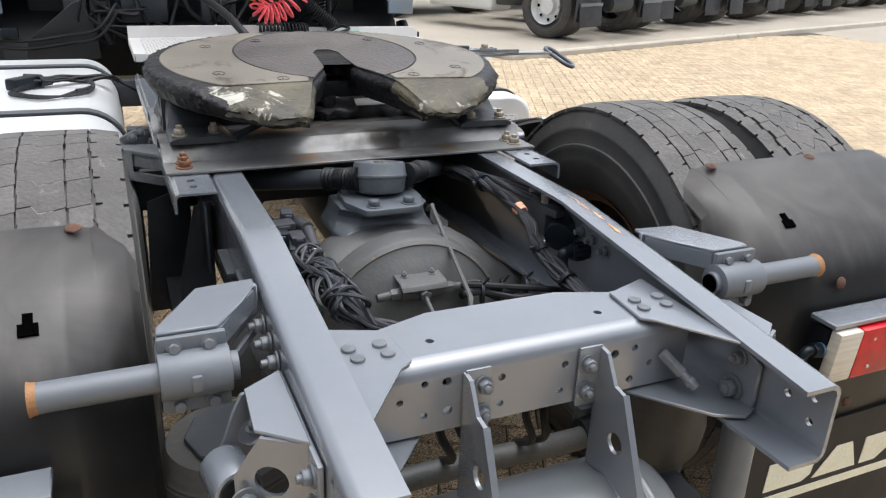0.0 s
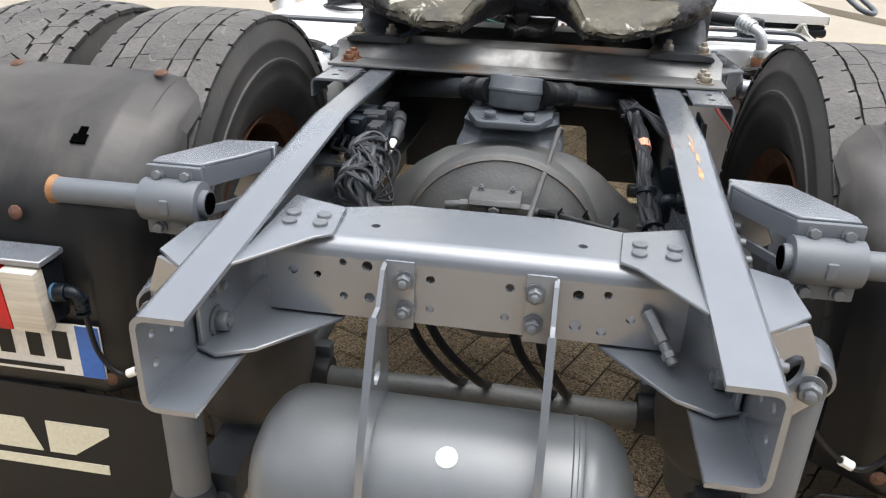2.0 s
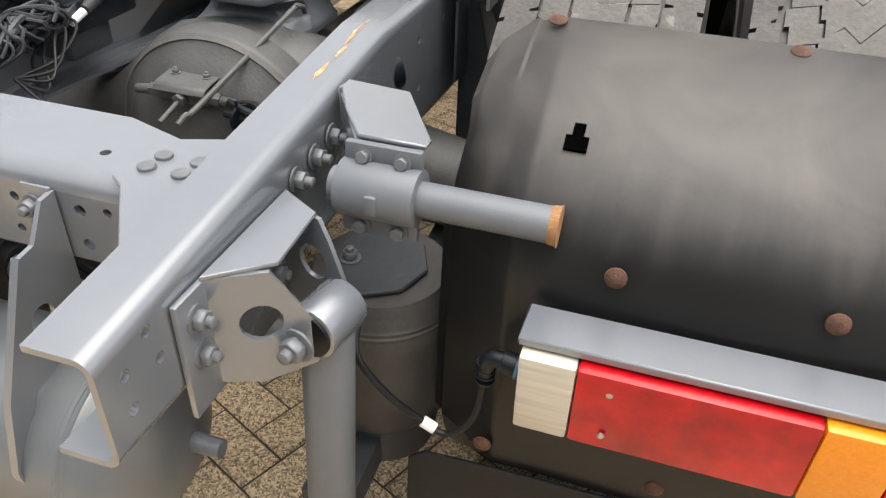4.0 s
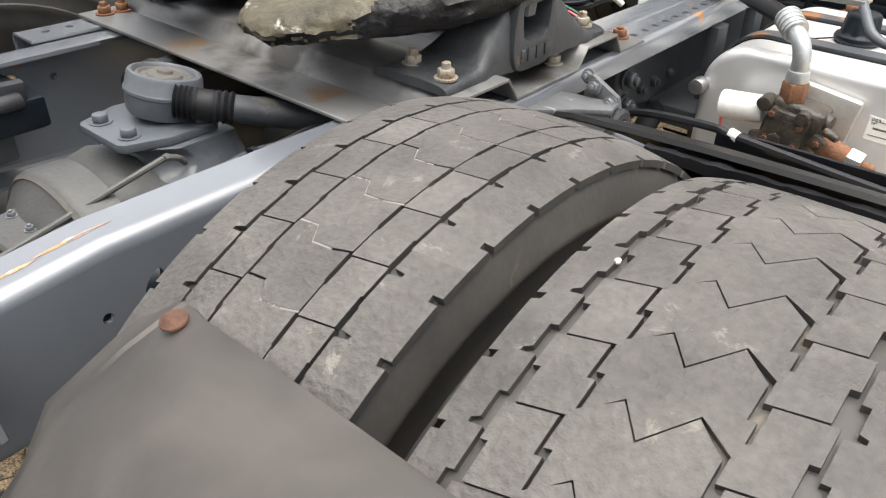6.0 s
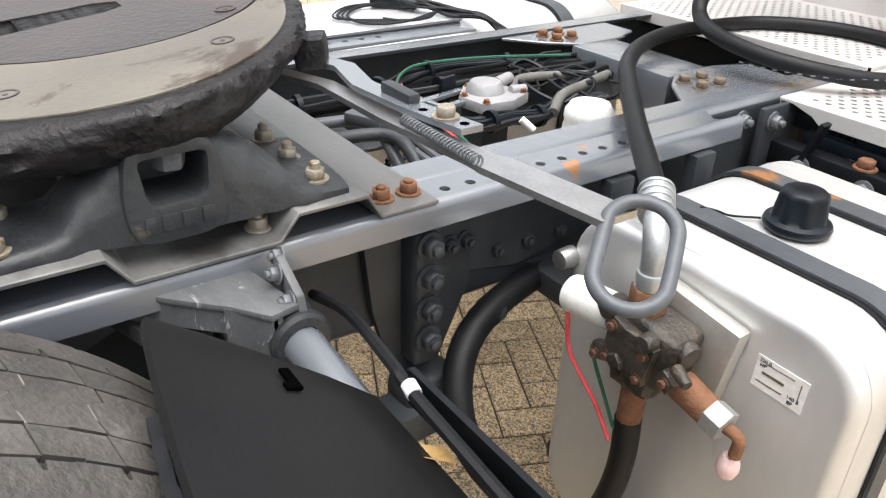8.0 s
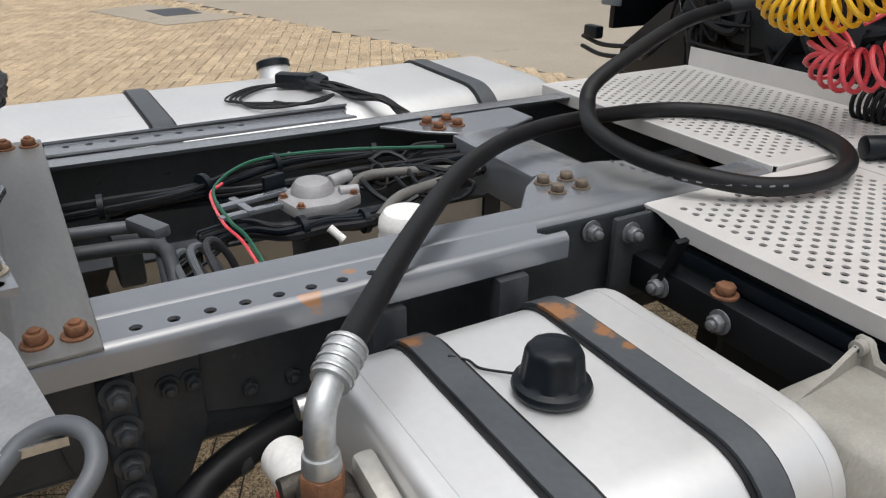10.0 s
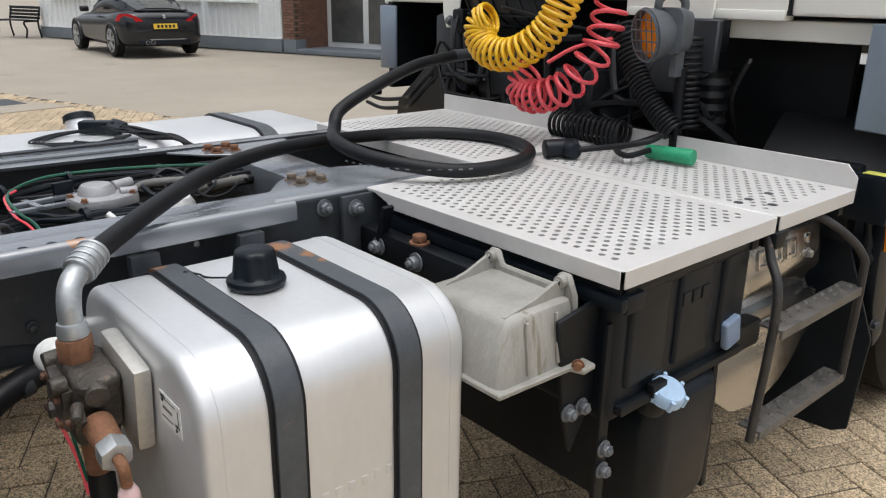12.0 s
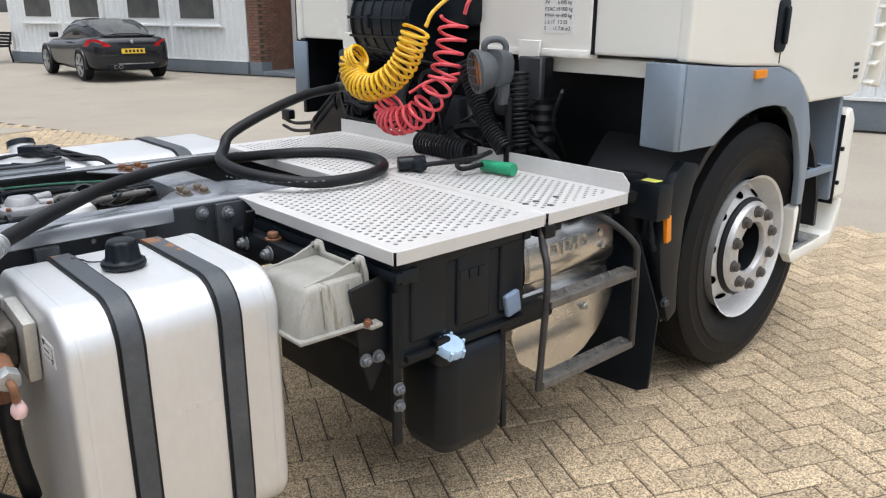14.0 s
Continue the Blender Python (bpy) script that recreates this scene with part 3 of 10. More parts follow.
prism(rolled(0.028, 0, (0, 18, 36, 54, 72, 90)) + rolled(0.020, 0, (90, 60, 30, 0)), 0.636, yz(0), 0, 1, b)
prism([(-0.318, -0.735), (0.318, -0.735), (0.318, -0.65), (-0.318, -0.65)], 0.008, xy(0.722), 0.002, 1, b)
part("crossmember", b, GREY_RUST, frame_thing, "grey steel rear crossmember with punched holes")
for s in (-1, 1):
    g = [(s * x, y) for x, y in ((0.322, -0.585), (0.222, -0.622), (0.214, -0.728), (0.238, -0.745), (0.322, -0.86))]
    part("gusset", prism(g, 0.006, xy(0.8535), 0.0015), GREY, frame_thing)
    g = [(s * x, y) for x, y in ((0.386, -0.62), (0.20, -0.66), (0.20, -0.735), (0.30, -0.85), (0.35, -0.875), (0.386, -0.86))]
    part("gusset", prism(g, 0.007, xy(0.712), 0.0015), GREY, frame_thing)
    part("end_bracket", prism([(-0.86, 0.715), (-0.74, 0.705), (-0.60, 0.72), (-0.60, 0.84), (-0.74, 0.845), (-0.86, 0.80)], 0.008, yz(s * 0.379), 0.002), GREY, frame_thing)
    for x, y in ((0.297, -0.667), (0.246, -0.667), (0.292, -0.70), (0.243, -0.699)):
        part("rivet", spun([(0.0118, 0), (0.0118, 0.0036), (0.0108, 0.0048), (0, 0.0052)], Matrix.Translation((s * x, y, 0.8565)), 20), BOLTGREY, frame_thing)
    bolts([(s * 0.374, -0.815, 0.795), (s * 0.374, -0.66, 0.79)], (-s, 0, 0), BOLTGREY, frame_thing, 0.011, 0.008)
    bolts([(s * 0.374, -0.813, 0.733)], (-s, 0, 0), BOLTGREY, frame_thing, 0.015, 0.006)
    if s > 0:
        st = rod((0.262, -0.741, 0.786), (0.285, -0.775, 0.757), 0.0115, 0.0115, 6, 0.001)
        rod((0.283, -0.772, 0.759), (0.30, -0.80, 0.738), 0.008, 0.008, 12, 0.001, st)
        rod((0.292, -0.786, 0.748), (0.296, -0.793, 0.743), 0.0115, 0.0115, 6, 0.001, st)
        part("pipe_union", st, BOLTGREY, frame_thing, "grey hexagonal pipe union")
    # mounting angles on the rails, with a row of holes
    ys0, ys1 = 0.0, 1.60
    hs = []
    y = 0.05
    while y < 1.35:
        if not 0.17 < y < 0.86:
            hs.append(ring(s * 0.443, y, 0.009))
        y += 0.05
    notch = [(s * 0.398, ys0), (s * 0.478, ys0), (s * 0.478, ys1), (s * 0.438, ys1 - 0.03), (s * 0.398, ys1 - 0.005)]
    a = pierced(notch, hs, 0.006, Matrix.Translation((0, 0, 0.917)) @ pose(0, 0, 0, -0.5))
    rc = [(s * (0.476 + 0.014 * math.sin(radians(q))), 0.906 + 0.014 * math.cos(radians(q))) for q in (0, 30, 60, 90)]
    rc2 = [(s * (0.476 + 0.008 * math.sin(radians(q))), 0.906 + 0.008 * math.cos(radians(q))) for q in (90, 60, 30, 0)]
    prism(rc + [(s * 0.49, 0.875), (s * 0.484, 0.875)] + rc2, ys1 - ys0, xz((ys0 + ys1) / 2) @ pose(0, 0, 0, 0, 0, 0), 0, 1, a)
    part("mounting_angle", a, GREY_RUST, frame_thing, "grey steel angle with a row of holes, rusty in places")
    part("stiffener", box((0.006, 0.08, 0.16), (s * 0.425, 0.05, 0.80), None, 0.002), GREY_DARK, frame_thing)

# crossmember plates amidships with rusty bolts
for s in (-1, 1):
    o = [(s * x, y) for x, y in ((0.315, 1.62), (0.315, 2.02), (0.20, 2.02), (0.16, 1.93), (0.16, 1.78), (0.22, 1.70))]
    part("crossmember_plate", prism(o, 0.008, xy(0.893), 0.002), GREY_RUST, frame_thing)
    bolts([(s * 0.276, 1.738, 0.897), (s * 0.279, 1.797, 0.897), (s * 0.222, 1.742, 0.897), (s * 0.225, 1.80, 0.897)], (0, 0, 1), RUST if s < 0 else DULL, frame_thing, 0.0125, 0.0, label="rusty bolt")
b = box((0.34, 0.16, 0.10), (0, 1.83, 0.845), None, 0.01)
part("crossmember", b, GREY_RUST, frame_thing)
part("crossmember", box((0.63, 0.10, 0.18), (0, 0.62, 0.78), None, 0.01), GREY_DARK, frame_thing)
part("crossmember", box((0.63, 0.08, 0.2), (0, 3.2, 0.74), None, 0.01), GREY_DARK, frame_thing)

# ---- corrugated mounting plate under the coupling ----
plate = thing("coupling_mounting_plate", (0, 0.5, 0.925), "worn grey corrugated steel mounting plate bolted across the rails", "mounting plate")
prof = [(0.145, 0.927), (0.235, 0.927), (0.262, 0.966), (0.385, 0.966), (0.412, 0.927), (0.60, 0.927), (0.628, 0.962), (0.735, 0.962), (0.758, 0.924), (0.855, 0.924)]
part("corrugated_sheet", sheet(prof, 0.985, 0.007, yz(0), 0.0015), PLATE, plate, "grey steel plate worn brown, with pressed ridges")
for s in (-1, 1):
    bolts([(s * 0.447, 0.185, 0.927), (s * 0.445, 0.225, 0.927)], (0, 0, 1), ZINC if s > 0 else RUST, plate, 0.013, 0.01)
    bolts([(s * 0.446, 0.782, 0.924), (s * 0.447, 0.829, 0.924)], (0, 0, 1), RUST, plate, 0.013, 0.006, label="rusty bolt")

# ---- fifth wheel coupling ----
fifth = thing("fifth_wheel_coupling", (0, 0.48, 0.965), "greasy black fifth wheel coupling with a worn tan liner", "fifth wheel")
TILT = Matrix.Translation((-0.003, 0.476, 1.134)) @ pose(0, 0, 0, 6.5)


def side_curve(a, half_width, front, rear):
    """Half ellipses before and behind the middle; a in degrees."""
    c, q = math.cos(radians(a)), math.sin(radians(a))
    return (half_width * c, (front if q > 0 else rear) * q)


def plate_outline():
    out = [side_curve(q, 0.482 if q < 90 else 0.497, 0.338, 0.43) for q in [-46 + 272 * i / 44 for i in range(45)]]
    out += [(-0.235, -0.378), (-0.145, -0.37), (-0.098, -0.215), (-0.042, -0.11), (-0.033, 0.0)]
    out += [(0.033 * math.cos(radians(q)), 0.05 + 0.03 * math.sin(radians(q))) for q in (180, 120, 90, 60, 0)]
    out += [(0.033, 0.0), (0.042, -0.11), (0.098, -0.215), (0.145, -0.37), (0.235, -0.378)]
    return out


def resampled(outline, step):
    out = []
    for (ax_, ay_), (bx_, by_) in zip(outline, outline[1:] + outline[:1]):
        n = max(1, int(math.hypot(bx_ - ax_, by_ - ay_) / step))
        out += [(ax_ + (bx_ - ax_) * i / n, ay_ + (by_ - ay_) * i / n) for i in range(n)]
    return out


def smoothed(outline, rounds):
    for _ in range(rounds):
        k = len(outline)
        outline = [((outline[i - 1][0] + 2 * p[0] + outline[(i + 1) % k][0]) / 4, (outline[i - 1][1] + 2 * p[1] + outline[(i + 1) % k][1]) / 4) for i, p in enumerate(outline)]
    return outline


def inwards(outline, d):
    k = len(outline)
    out = []
    for i, (x, y) in enumerate(outline):
        (px, py), (qx, qy) = outline[i - 2], outline[(i + 2) % k]
        nx, ny = -(qy - py), qx - px
        q = math.hypot(nx, ny) or 1
        out.append((x + nx / q * d, y + ny / q * d))
    return out


def ramp_drop(y):
    e = min(max((-y - 0.225) / 0.06, 0.0), 1.0)
    return 0.27 * e * (-y - 0.255 if y < -0.285 else max(-y - 0.225, 0) * 0.5)


rim5 = smoothed(resampled(plate_outline(), 0.006), 3)
levels = ((0.030, 0.0, 0.0), (0.022, -0.001, 0.4), (0.014, -0.004, 0.7), (0.007, -0.008, 1.0), (0.002, -0.013, 1.0), (-0.001, -0.020, 1.0), (-0.002, -0.027, 1.0), (-0.001, -0.035, 1.0), (0.001, -0.043, 1.0), (0.004, -0.051, 0.9), (0.009, -0.059, 0.8), (0.022, -0.067, 0.6), (0.06, -0.076, 0.3))
whole = bm_new()
k5 = len(rim5)
grid5 = []
for lv, (d, z, amp) in enumerate(levels):
    row = []
    for (x, y), (rx, ry) in zip(inwards(rim5, d), rim5):
        if abs(rx) < 0.05 + 0.27 * max(0.0, -ry - 0.02) and ry < 0.12:
            keep = min(d, 0.008) / d if d > 0.008 else 1.0
            x, y = rx + (x - rx) * keep, ry + (y - ry) * keep
        thin = 1 - 0.55 * min(max((y - 0.06) / 0.2, 0.0), 1.0) - 0.35 * min(max((-y - 0.24) / 0.12, 0.0), 1.0)
        layer = noise.noise(Vector((x * 9, y * 9, z * 150))) + 0.6 * noise.noise(Vector((x * 30, y * 30, z * 230 + 7)))
        ragged = abs(noise.noise(Vector((x * 75, y * 75, z * 140 + 3))))
        radial = math.hypot(x, y) or 1
        out = 0.0065 * amp * layer + 0.010 * amp * ragged * (1.0 if -0.02 < z else 0.6) + 0.006 * amp * max(0.0, noise.noise(Vector((x * 22, y * 22, 9.1))) - 0.1)
        in_slot = abs(x) < 0.11 and y < 0.1
        row.append(whole.verts.new((x + (0 if in_slot else x / radial * out), y + (0 if in_slot else y / radial * out), z * thin + 0.004 * amp * noise.noise(Vector((x * 45, y * 45, 3.3 + lv))) + (0.003 * ragged if 1 < lv < 5 else 0))))
    grid5.append(row)
for lv in range(len(levels) - 1):
    for i in range(k5):
        j = (i + 1) % k5
        whole.faces.new((grid5[lv][i], grid5[lv][j], grid5[lv + 1][j], grid5[lv + 1][i]))
caps = [whole.faces.new(grid5[0])]
bmesh.ops.triangulate(whole, faces=caps)
for y in (-0.225, -0.255, -0.285, -0.32, -0.355):
    bmesh.ops.bisect_plane(whole, geom=whole.verts[:] + whole.edges[:] + whole.faces[:], plane_co=(0, y, 0), plane_no=(0, 1, 0))
bmesh.ops.recalc_face_normals(whole, faces=whole.faces)
whole.verts.index_update()
for v in whole.verts:
    v.co.z -= ramp_drop(v.co.y)
plate_bm, ramp_bms = bm_new(), {-1: bm_new(), 1: bm_new()}
made = {}
for f_ in whole.faces:
    c = f_.calc_center_median()
    is_ramp = c.y < -0.232 and f_.normal.z > -0.2 and abs(c.x) > 0.02 + 0.27 * (-c.y - 0.03) and c.z + ramp_drop(c.y) > -0.05
    is_ramp = is_ramp and abs(c.x) < 0.36 + 0.07 * noise.noise(c * 16)
    is_ramp = is_ramp and (1 if c.x > 0 else -1)
    target = ramp_bms[is_ramp] if is_ramp else plate_bm
    corners = []
    for v in f_.verts:
        if (is_ramp, v.index) not in made:
            made[is_ramp, v.index] = target.verts.new(TILT @ v.co)
        corners.append(made[is_ramp, v.index])
    target.faces.new(corners)
whole.free()
top5 = part("top_plate", plate_bm, GREASE, fifth, "steel plate caked with old black grease", 70)
for s in (-1, 1):
    part("ramp", ramp_bms[s], FLAKED, top5, "ramp edge with flaked white and ochre paint", 60)
disc5 = [(0.256 * math.cos(radians(q)), 0.05 + 0.256 * math.sin(radians(q))) for q in range(-64, 245, 7)]
part("inner_disc", prism(disc5 + [(-0.098, -0.192), (-0.046, -0.10), (-0.038, 0.0), (-0.038, 0.05), (-0.02, 0.084), (0.02, 0.084), (0.038, 0.05), (0.038, 0.0), (0.046, -0.10), (0.098, -0.192)], 0.002, TILT @ xy(0.0012)), RED_BROWN, top5, "rubbed brown grease in the middle")
for s in (-1, 1):
    o = [side_curve(a, 0.458, 0.316, 0.345) for a in range(71, -49, -5)]
    o += [(0.20, -0.228), (0.118, -0.222), (0.112, -0.188)]
    o += [(0.262 * math.cos(radians(q)), 0.05 + 0.262 * math.sin(radians(q))) for q in range(-60, 64, 6)]
    part("wear_liner", prism([(s * x, y) for x, y in o], 0.006, TILT @ xy(0.0), 0.001), LINER, top5, "tan worn plastic wear liner, greasy at its edge")
for s in (-1, 1):
    for x, y in ((s * 0.328, -0.136), (s * 0.325, 0.136), (s * 0.174, 0.198), (s * 0.178, -0.197)):
        part("liner_bolt", spun([(0.0165, 0.0), (0.0165, 0.0032), (0.0135, 0.0032), (0.0125, 0.0015), (0.004, 0.0015), (0.003, 0.003), (0, 0.003)], TILT @ Matrix.Translation((x, y, 0.001)), 20), RED_BROWN, top5)
    # pedestal bearing: a cast column with a window, and arms running out to two feet
    col = [(-0.068, 0.967), (-0.056, 0.955), (0.038, 0.955), (0.052, 0.967), (0.052, 1.02), (0.042, 1.085), (-0.06, 1.085), (-0.072, 1.02)]
    win = [(-0.042, 1.014), (-0.035, 1.007), (0.022, 1.007), (0.03, 1.014), (0.034, 1.066), (-0.048, 1.066)]
    ped = soften(pierced([(0.49 + y, z) for y, z in smoothed(resampled(col, 0.012), 2)], [[(0.49 + y, z) for y, z in smoothed(resampled(win, 0.008), 1)]], 0.10, yz(s * 0.423)), 0.006, 2, 60)
    def arm(pts):
        fine = []
        for p, q in zip(pts, pts[1:]):
            fine += [tuple(a_ + (c_ - a_) * (3 * f * f - 2 * f ** 3 if i > 2 else f) for i, (a_, c_) in enumerate(zip(p, q))) for f in (0, 0.25, 0.5, 0.75)]
        sweep([(-0.5, 0), (0.5, 0), (0.5, 0.45), (0.46, 0.72), (0.38, 0.9), (0.25, 1), (-0.25, 1), (-0.38, 0.9), (-0.46, 0.72), (-0.5, 0.45)], [(lambda u, v, x=x, y=y, z=z, w=w, h=h: (s * (x + u * w), y, z + v * h)) for x, y, z, w, h in fine + [pts[-1]]], ped)
    arm(((0.42, 0.53, 0.957, 0.09, 0.125), (0.415, 0.575, 0.96, 0.11, 0.10), (0.395, 0.62, 0.963, 0.16, 0.055), (0.372, 0.655, 0.963, 0.21, 0.024), (0.362, 0.715, 0.962, 0.22, 0.018)))
    arm(((0.42, 0.435, 0.957, 0.09, 0.12), (0.41, 0.385, 0.964, 0.11, 0.07), (0.395, 0.34, 0.966, 0.15, 0.024), (0.39, 0.25, 0.966, 0.16, 0.016)))
    box((0.05, 0.12, 0.12), (s * 0.362, 0.49, 1.02), None, 0.01, 2, ped)
    pd = part("pedestal", ped, CAST, fifth, "dark cast steel bearing bracket", 55)
    # raised maker's marking as plain blocks
    for i, (w, h) in enumerate(((0.012, 0.022), (0.02, 0.022), (0.018, 0.022), (0.016, 0.022))):
        part("raised_mark", box((0.004, w, h), (s * 0.4735, 0.445 + i * 0.024, 0.983), None, 0.001), CAST, pd)
    part("bearing_pin", rod((s * 0.440, 0.487, 1.075), (s * 0.440, 0.485, 1.040), 0.024, 0.021, 6, 0.004), BOLTGREY, pd, "hexagonal bearing pin")
    bolts([(s * 0.444, 0.28, 0.982), (s * 0.36, 0.295, 0.982), (s * 0.444, 0.678, 0.98), (s * 0.357, 0.676, 0.98), (s * 0.271, 0.676, 0.98), (s * 0.443, 0.59, 0.928)], (0, 0, 1), ZINC, fifth, 0.0125, 0.011, label="yellow zinc nut")
b = box((0.5, 0.10, 0.05), (0, 0.5, 1.05), None, 0.01)
hook = prism([(-0.075, 0.10), (-0.07, -0.01), (-0.04, -0.04), (-0.01, -0.02), (0.025, -0.035), (0.06, -0.02), (0.075, 0.10)], 0.024, Matrix.Translation((0, 0.42, 0.992)) @ pose(0, 0, 0, 6.5), 0.006, 2)
box((0.04, 0.07, 0.04), (-0.03, 0.45, 1.02), pose(0, 0, 0, 6.5, 0, 14), 0.01, 2, hook)
bmesh.ops.subdivide_edges(hook, edges=[e for e in hook.edges if e.calc_length() > 0.02], cuts=3, use_grid_fill=True)
for v in hook.verts:
    v.co += Vector((0.3, 0.4, 1)) * 0.009 * noise.noise(v.co * 38)
part("jaw_hook", hook, GREASE, fifth, "greasy locking jaw in the throat", 70)
part("locking_jaw_housing", b, GREASE, fifth)

# release handle: a flat bar with a spring and a loop grip, reaching out to one side
bar = sweep([(-0.019, -0.004), (0.019, -0.004), (0.019, 0.004), (-0.019, 0.004)],
            [(lambda u, v, x=x, y=y, z=z, w=w: (x, y + u * w, z + v)) for x, y, z, w in ((0.29, 0.70, 1.088, 0.7), (0.38, 0.733, 1.088, 0.7), (0.55, 0.736, 1.09, 0.8), (0.72, 0.748, 1.094, 0.95), (0.745, 0.752, 1.094, 1.2), (0.90, 0.780, 1.09, 1.25))])
part("release_bar", bar, STEEL, fifth, "bare steel flat release bar")
bar2 = sweep([(-0.016, -0.004), (0.016, -0.004), (0.016, 0.004), (-0.016, 0.004)],
             [(lambda u, v, x=x, y=y, z=z: (x, y + u, z + v)) for x, y, z in ((0.25, 0.735, 1.104), (0.363, 0.772, 1.104), (0.45, 0.752, 1.104), (0.565, 0.757, 1.106), (0.672, 0.772, 1.108))])
part("guide_bar", bar2, GREY_RUST, fifth)
for x, y, z in ((0.59, 0.758, 1.1107), (0.658, 0.771, 1.1122)):
    part("bar_hole", spun([(0, 0.0), (0.006, 0.0)], Matrix.Translation((x, y, z)), 14), HOLE_SHADE, fifth)
bolts([(0.628, 0.765, 1.111)], (0, 0, 1), ZINC, fifth, 0.011, 0.0)
part("stop_block", box((0.07, 0.018, 0.014), (0.53, 0.762, 1.115), None, 0.004), GREY_DARK, fifth)
coil = [Vector((0.592 + 0.152 * i / 220, 0.727 + 0.0062 * math.sin(i * 2 * math.pi / 9), 1.105 + 0.0062 * math.cos(i * 2 * math.pi / 9))) for i in range(221)]
part("spring", pipe(coil, 0.0014, 5, 0), BOLTGREY, fifth, "thin coiled steel spring")
A, B5 = Vector((0.905, 0.812, 1.102)), Vector((0.968, 0.722, 1.046))
long = (B5 - A).normalized()
across = Vector((1.0, 1.6, 0.2))
across = (across - long * across.dot(long)).normalized()
half_w = 0.034
loop = []
for i in range(9):
    a = math.pi * i / 8
    loop.append(A + long * half_w + (across * math.cos(a) - long * math.sin(a)) * half_w)
for i in range(9):
    a = math.pi * i / 8
    loop.append(B5 - long * half_w + (-across * math.cos(a) + long * math.sin(a)) * half_w)
part("loop_grip", pipe(loop + loop[:2], 0.0076, 10, 3), JOINTGREY, fifth, "grey coated loop grip")
part("lever_lug", box((0.065, 0.045, 0.045), (0.318, 0.742, 1.122), pose(0, 0, 0, 6, 0, -32), 0.008), GREASE, fifth, "greasy lug where the release lever comes out")

# ---- wheels ----
def tyre_profile(R, w, rim_r=0.285):
    """(radius, across) from inner bead over the tread to outer bead."""
    h = w / 2
    return [(rim_r, -h * 0.72), (rim_r + 0.02, -h * 0.82), (rim_r + 0.08, -h * 0.97), (R - 0.15, -h * 1.0), (R - 0.125, -h * 0.998), (R - 0.122, -h * 1.012), (R - 0.112, -h * 1.012), (R - 0.109, -h * 0.99), (R - 0.075, -h * 0.972), (R - 0.072, -h * 0.985), (R - 0.064, -h * 0.982), (R - 0.06, -h * 0.965), (R - 0.028, -h * 0.93), (R - 0.012, -h * 0.86),
            (R - 0.0075, -h * 0.4), (R - 0.0075, h * 0.4), (R - 0.012, h * 0.86), (R - 0.028, h * 0.93), (R - 0.06, h * 0.965), (R - 0.064, h * 0.982), (R - 0.072, h * 0.985), (R - 0.075, h * 0.972), (R - 0.109, h * 0.99), (R - 0.112, h * 1.012), (R - 0.122, h * 1.012), (R - 0.125, h * 0.998), (R - 0.15, h * 1.0), (rim_r + 0.08, h * 0.97), (rim_r + 0.02, h * 0.82), (rim_r, h * 0.72)]


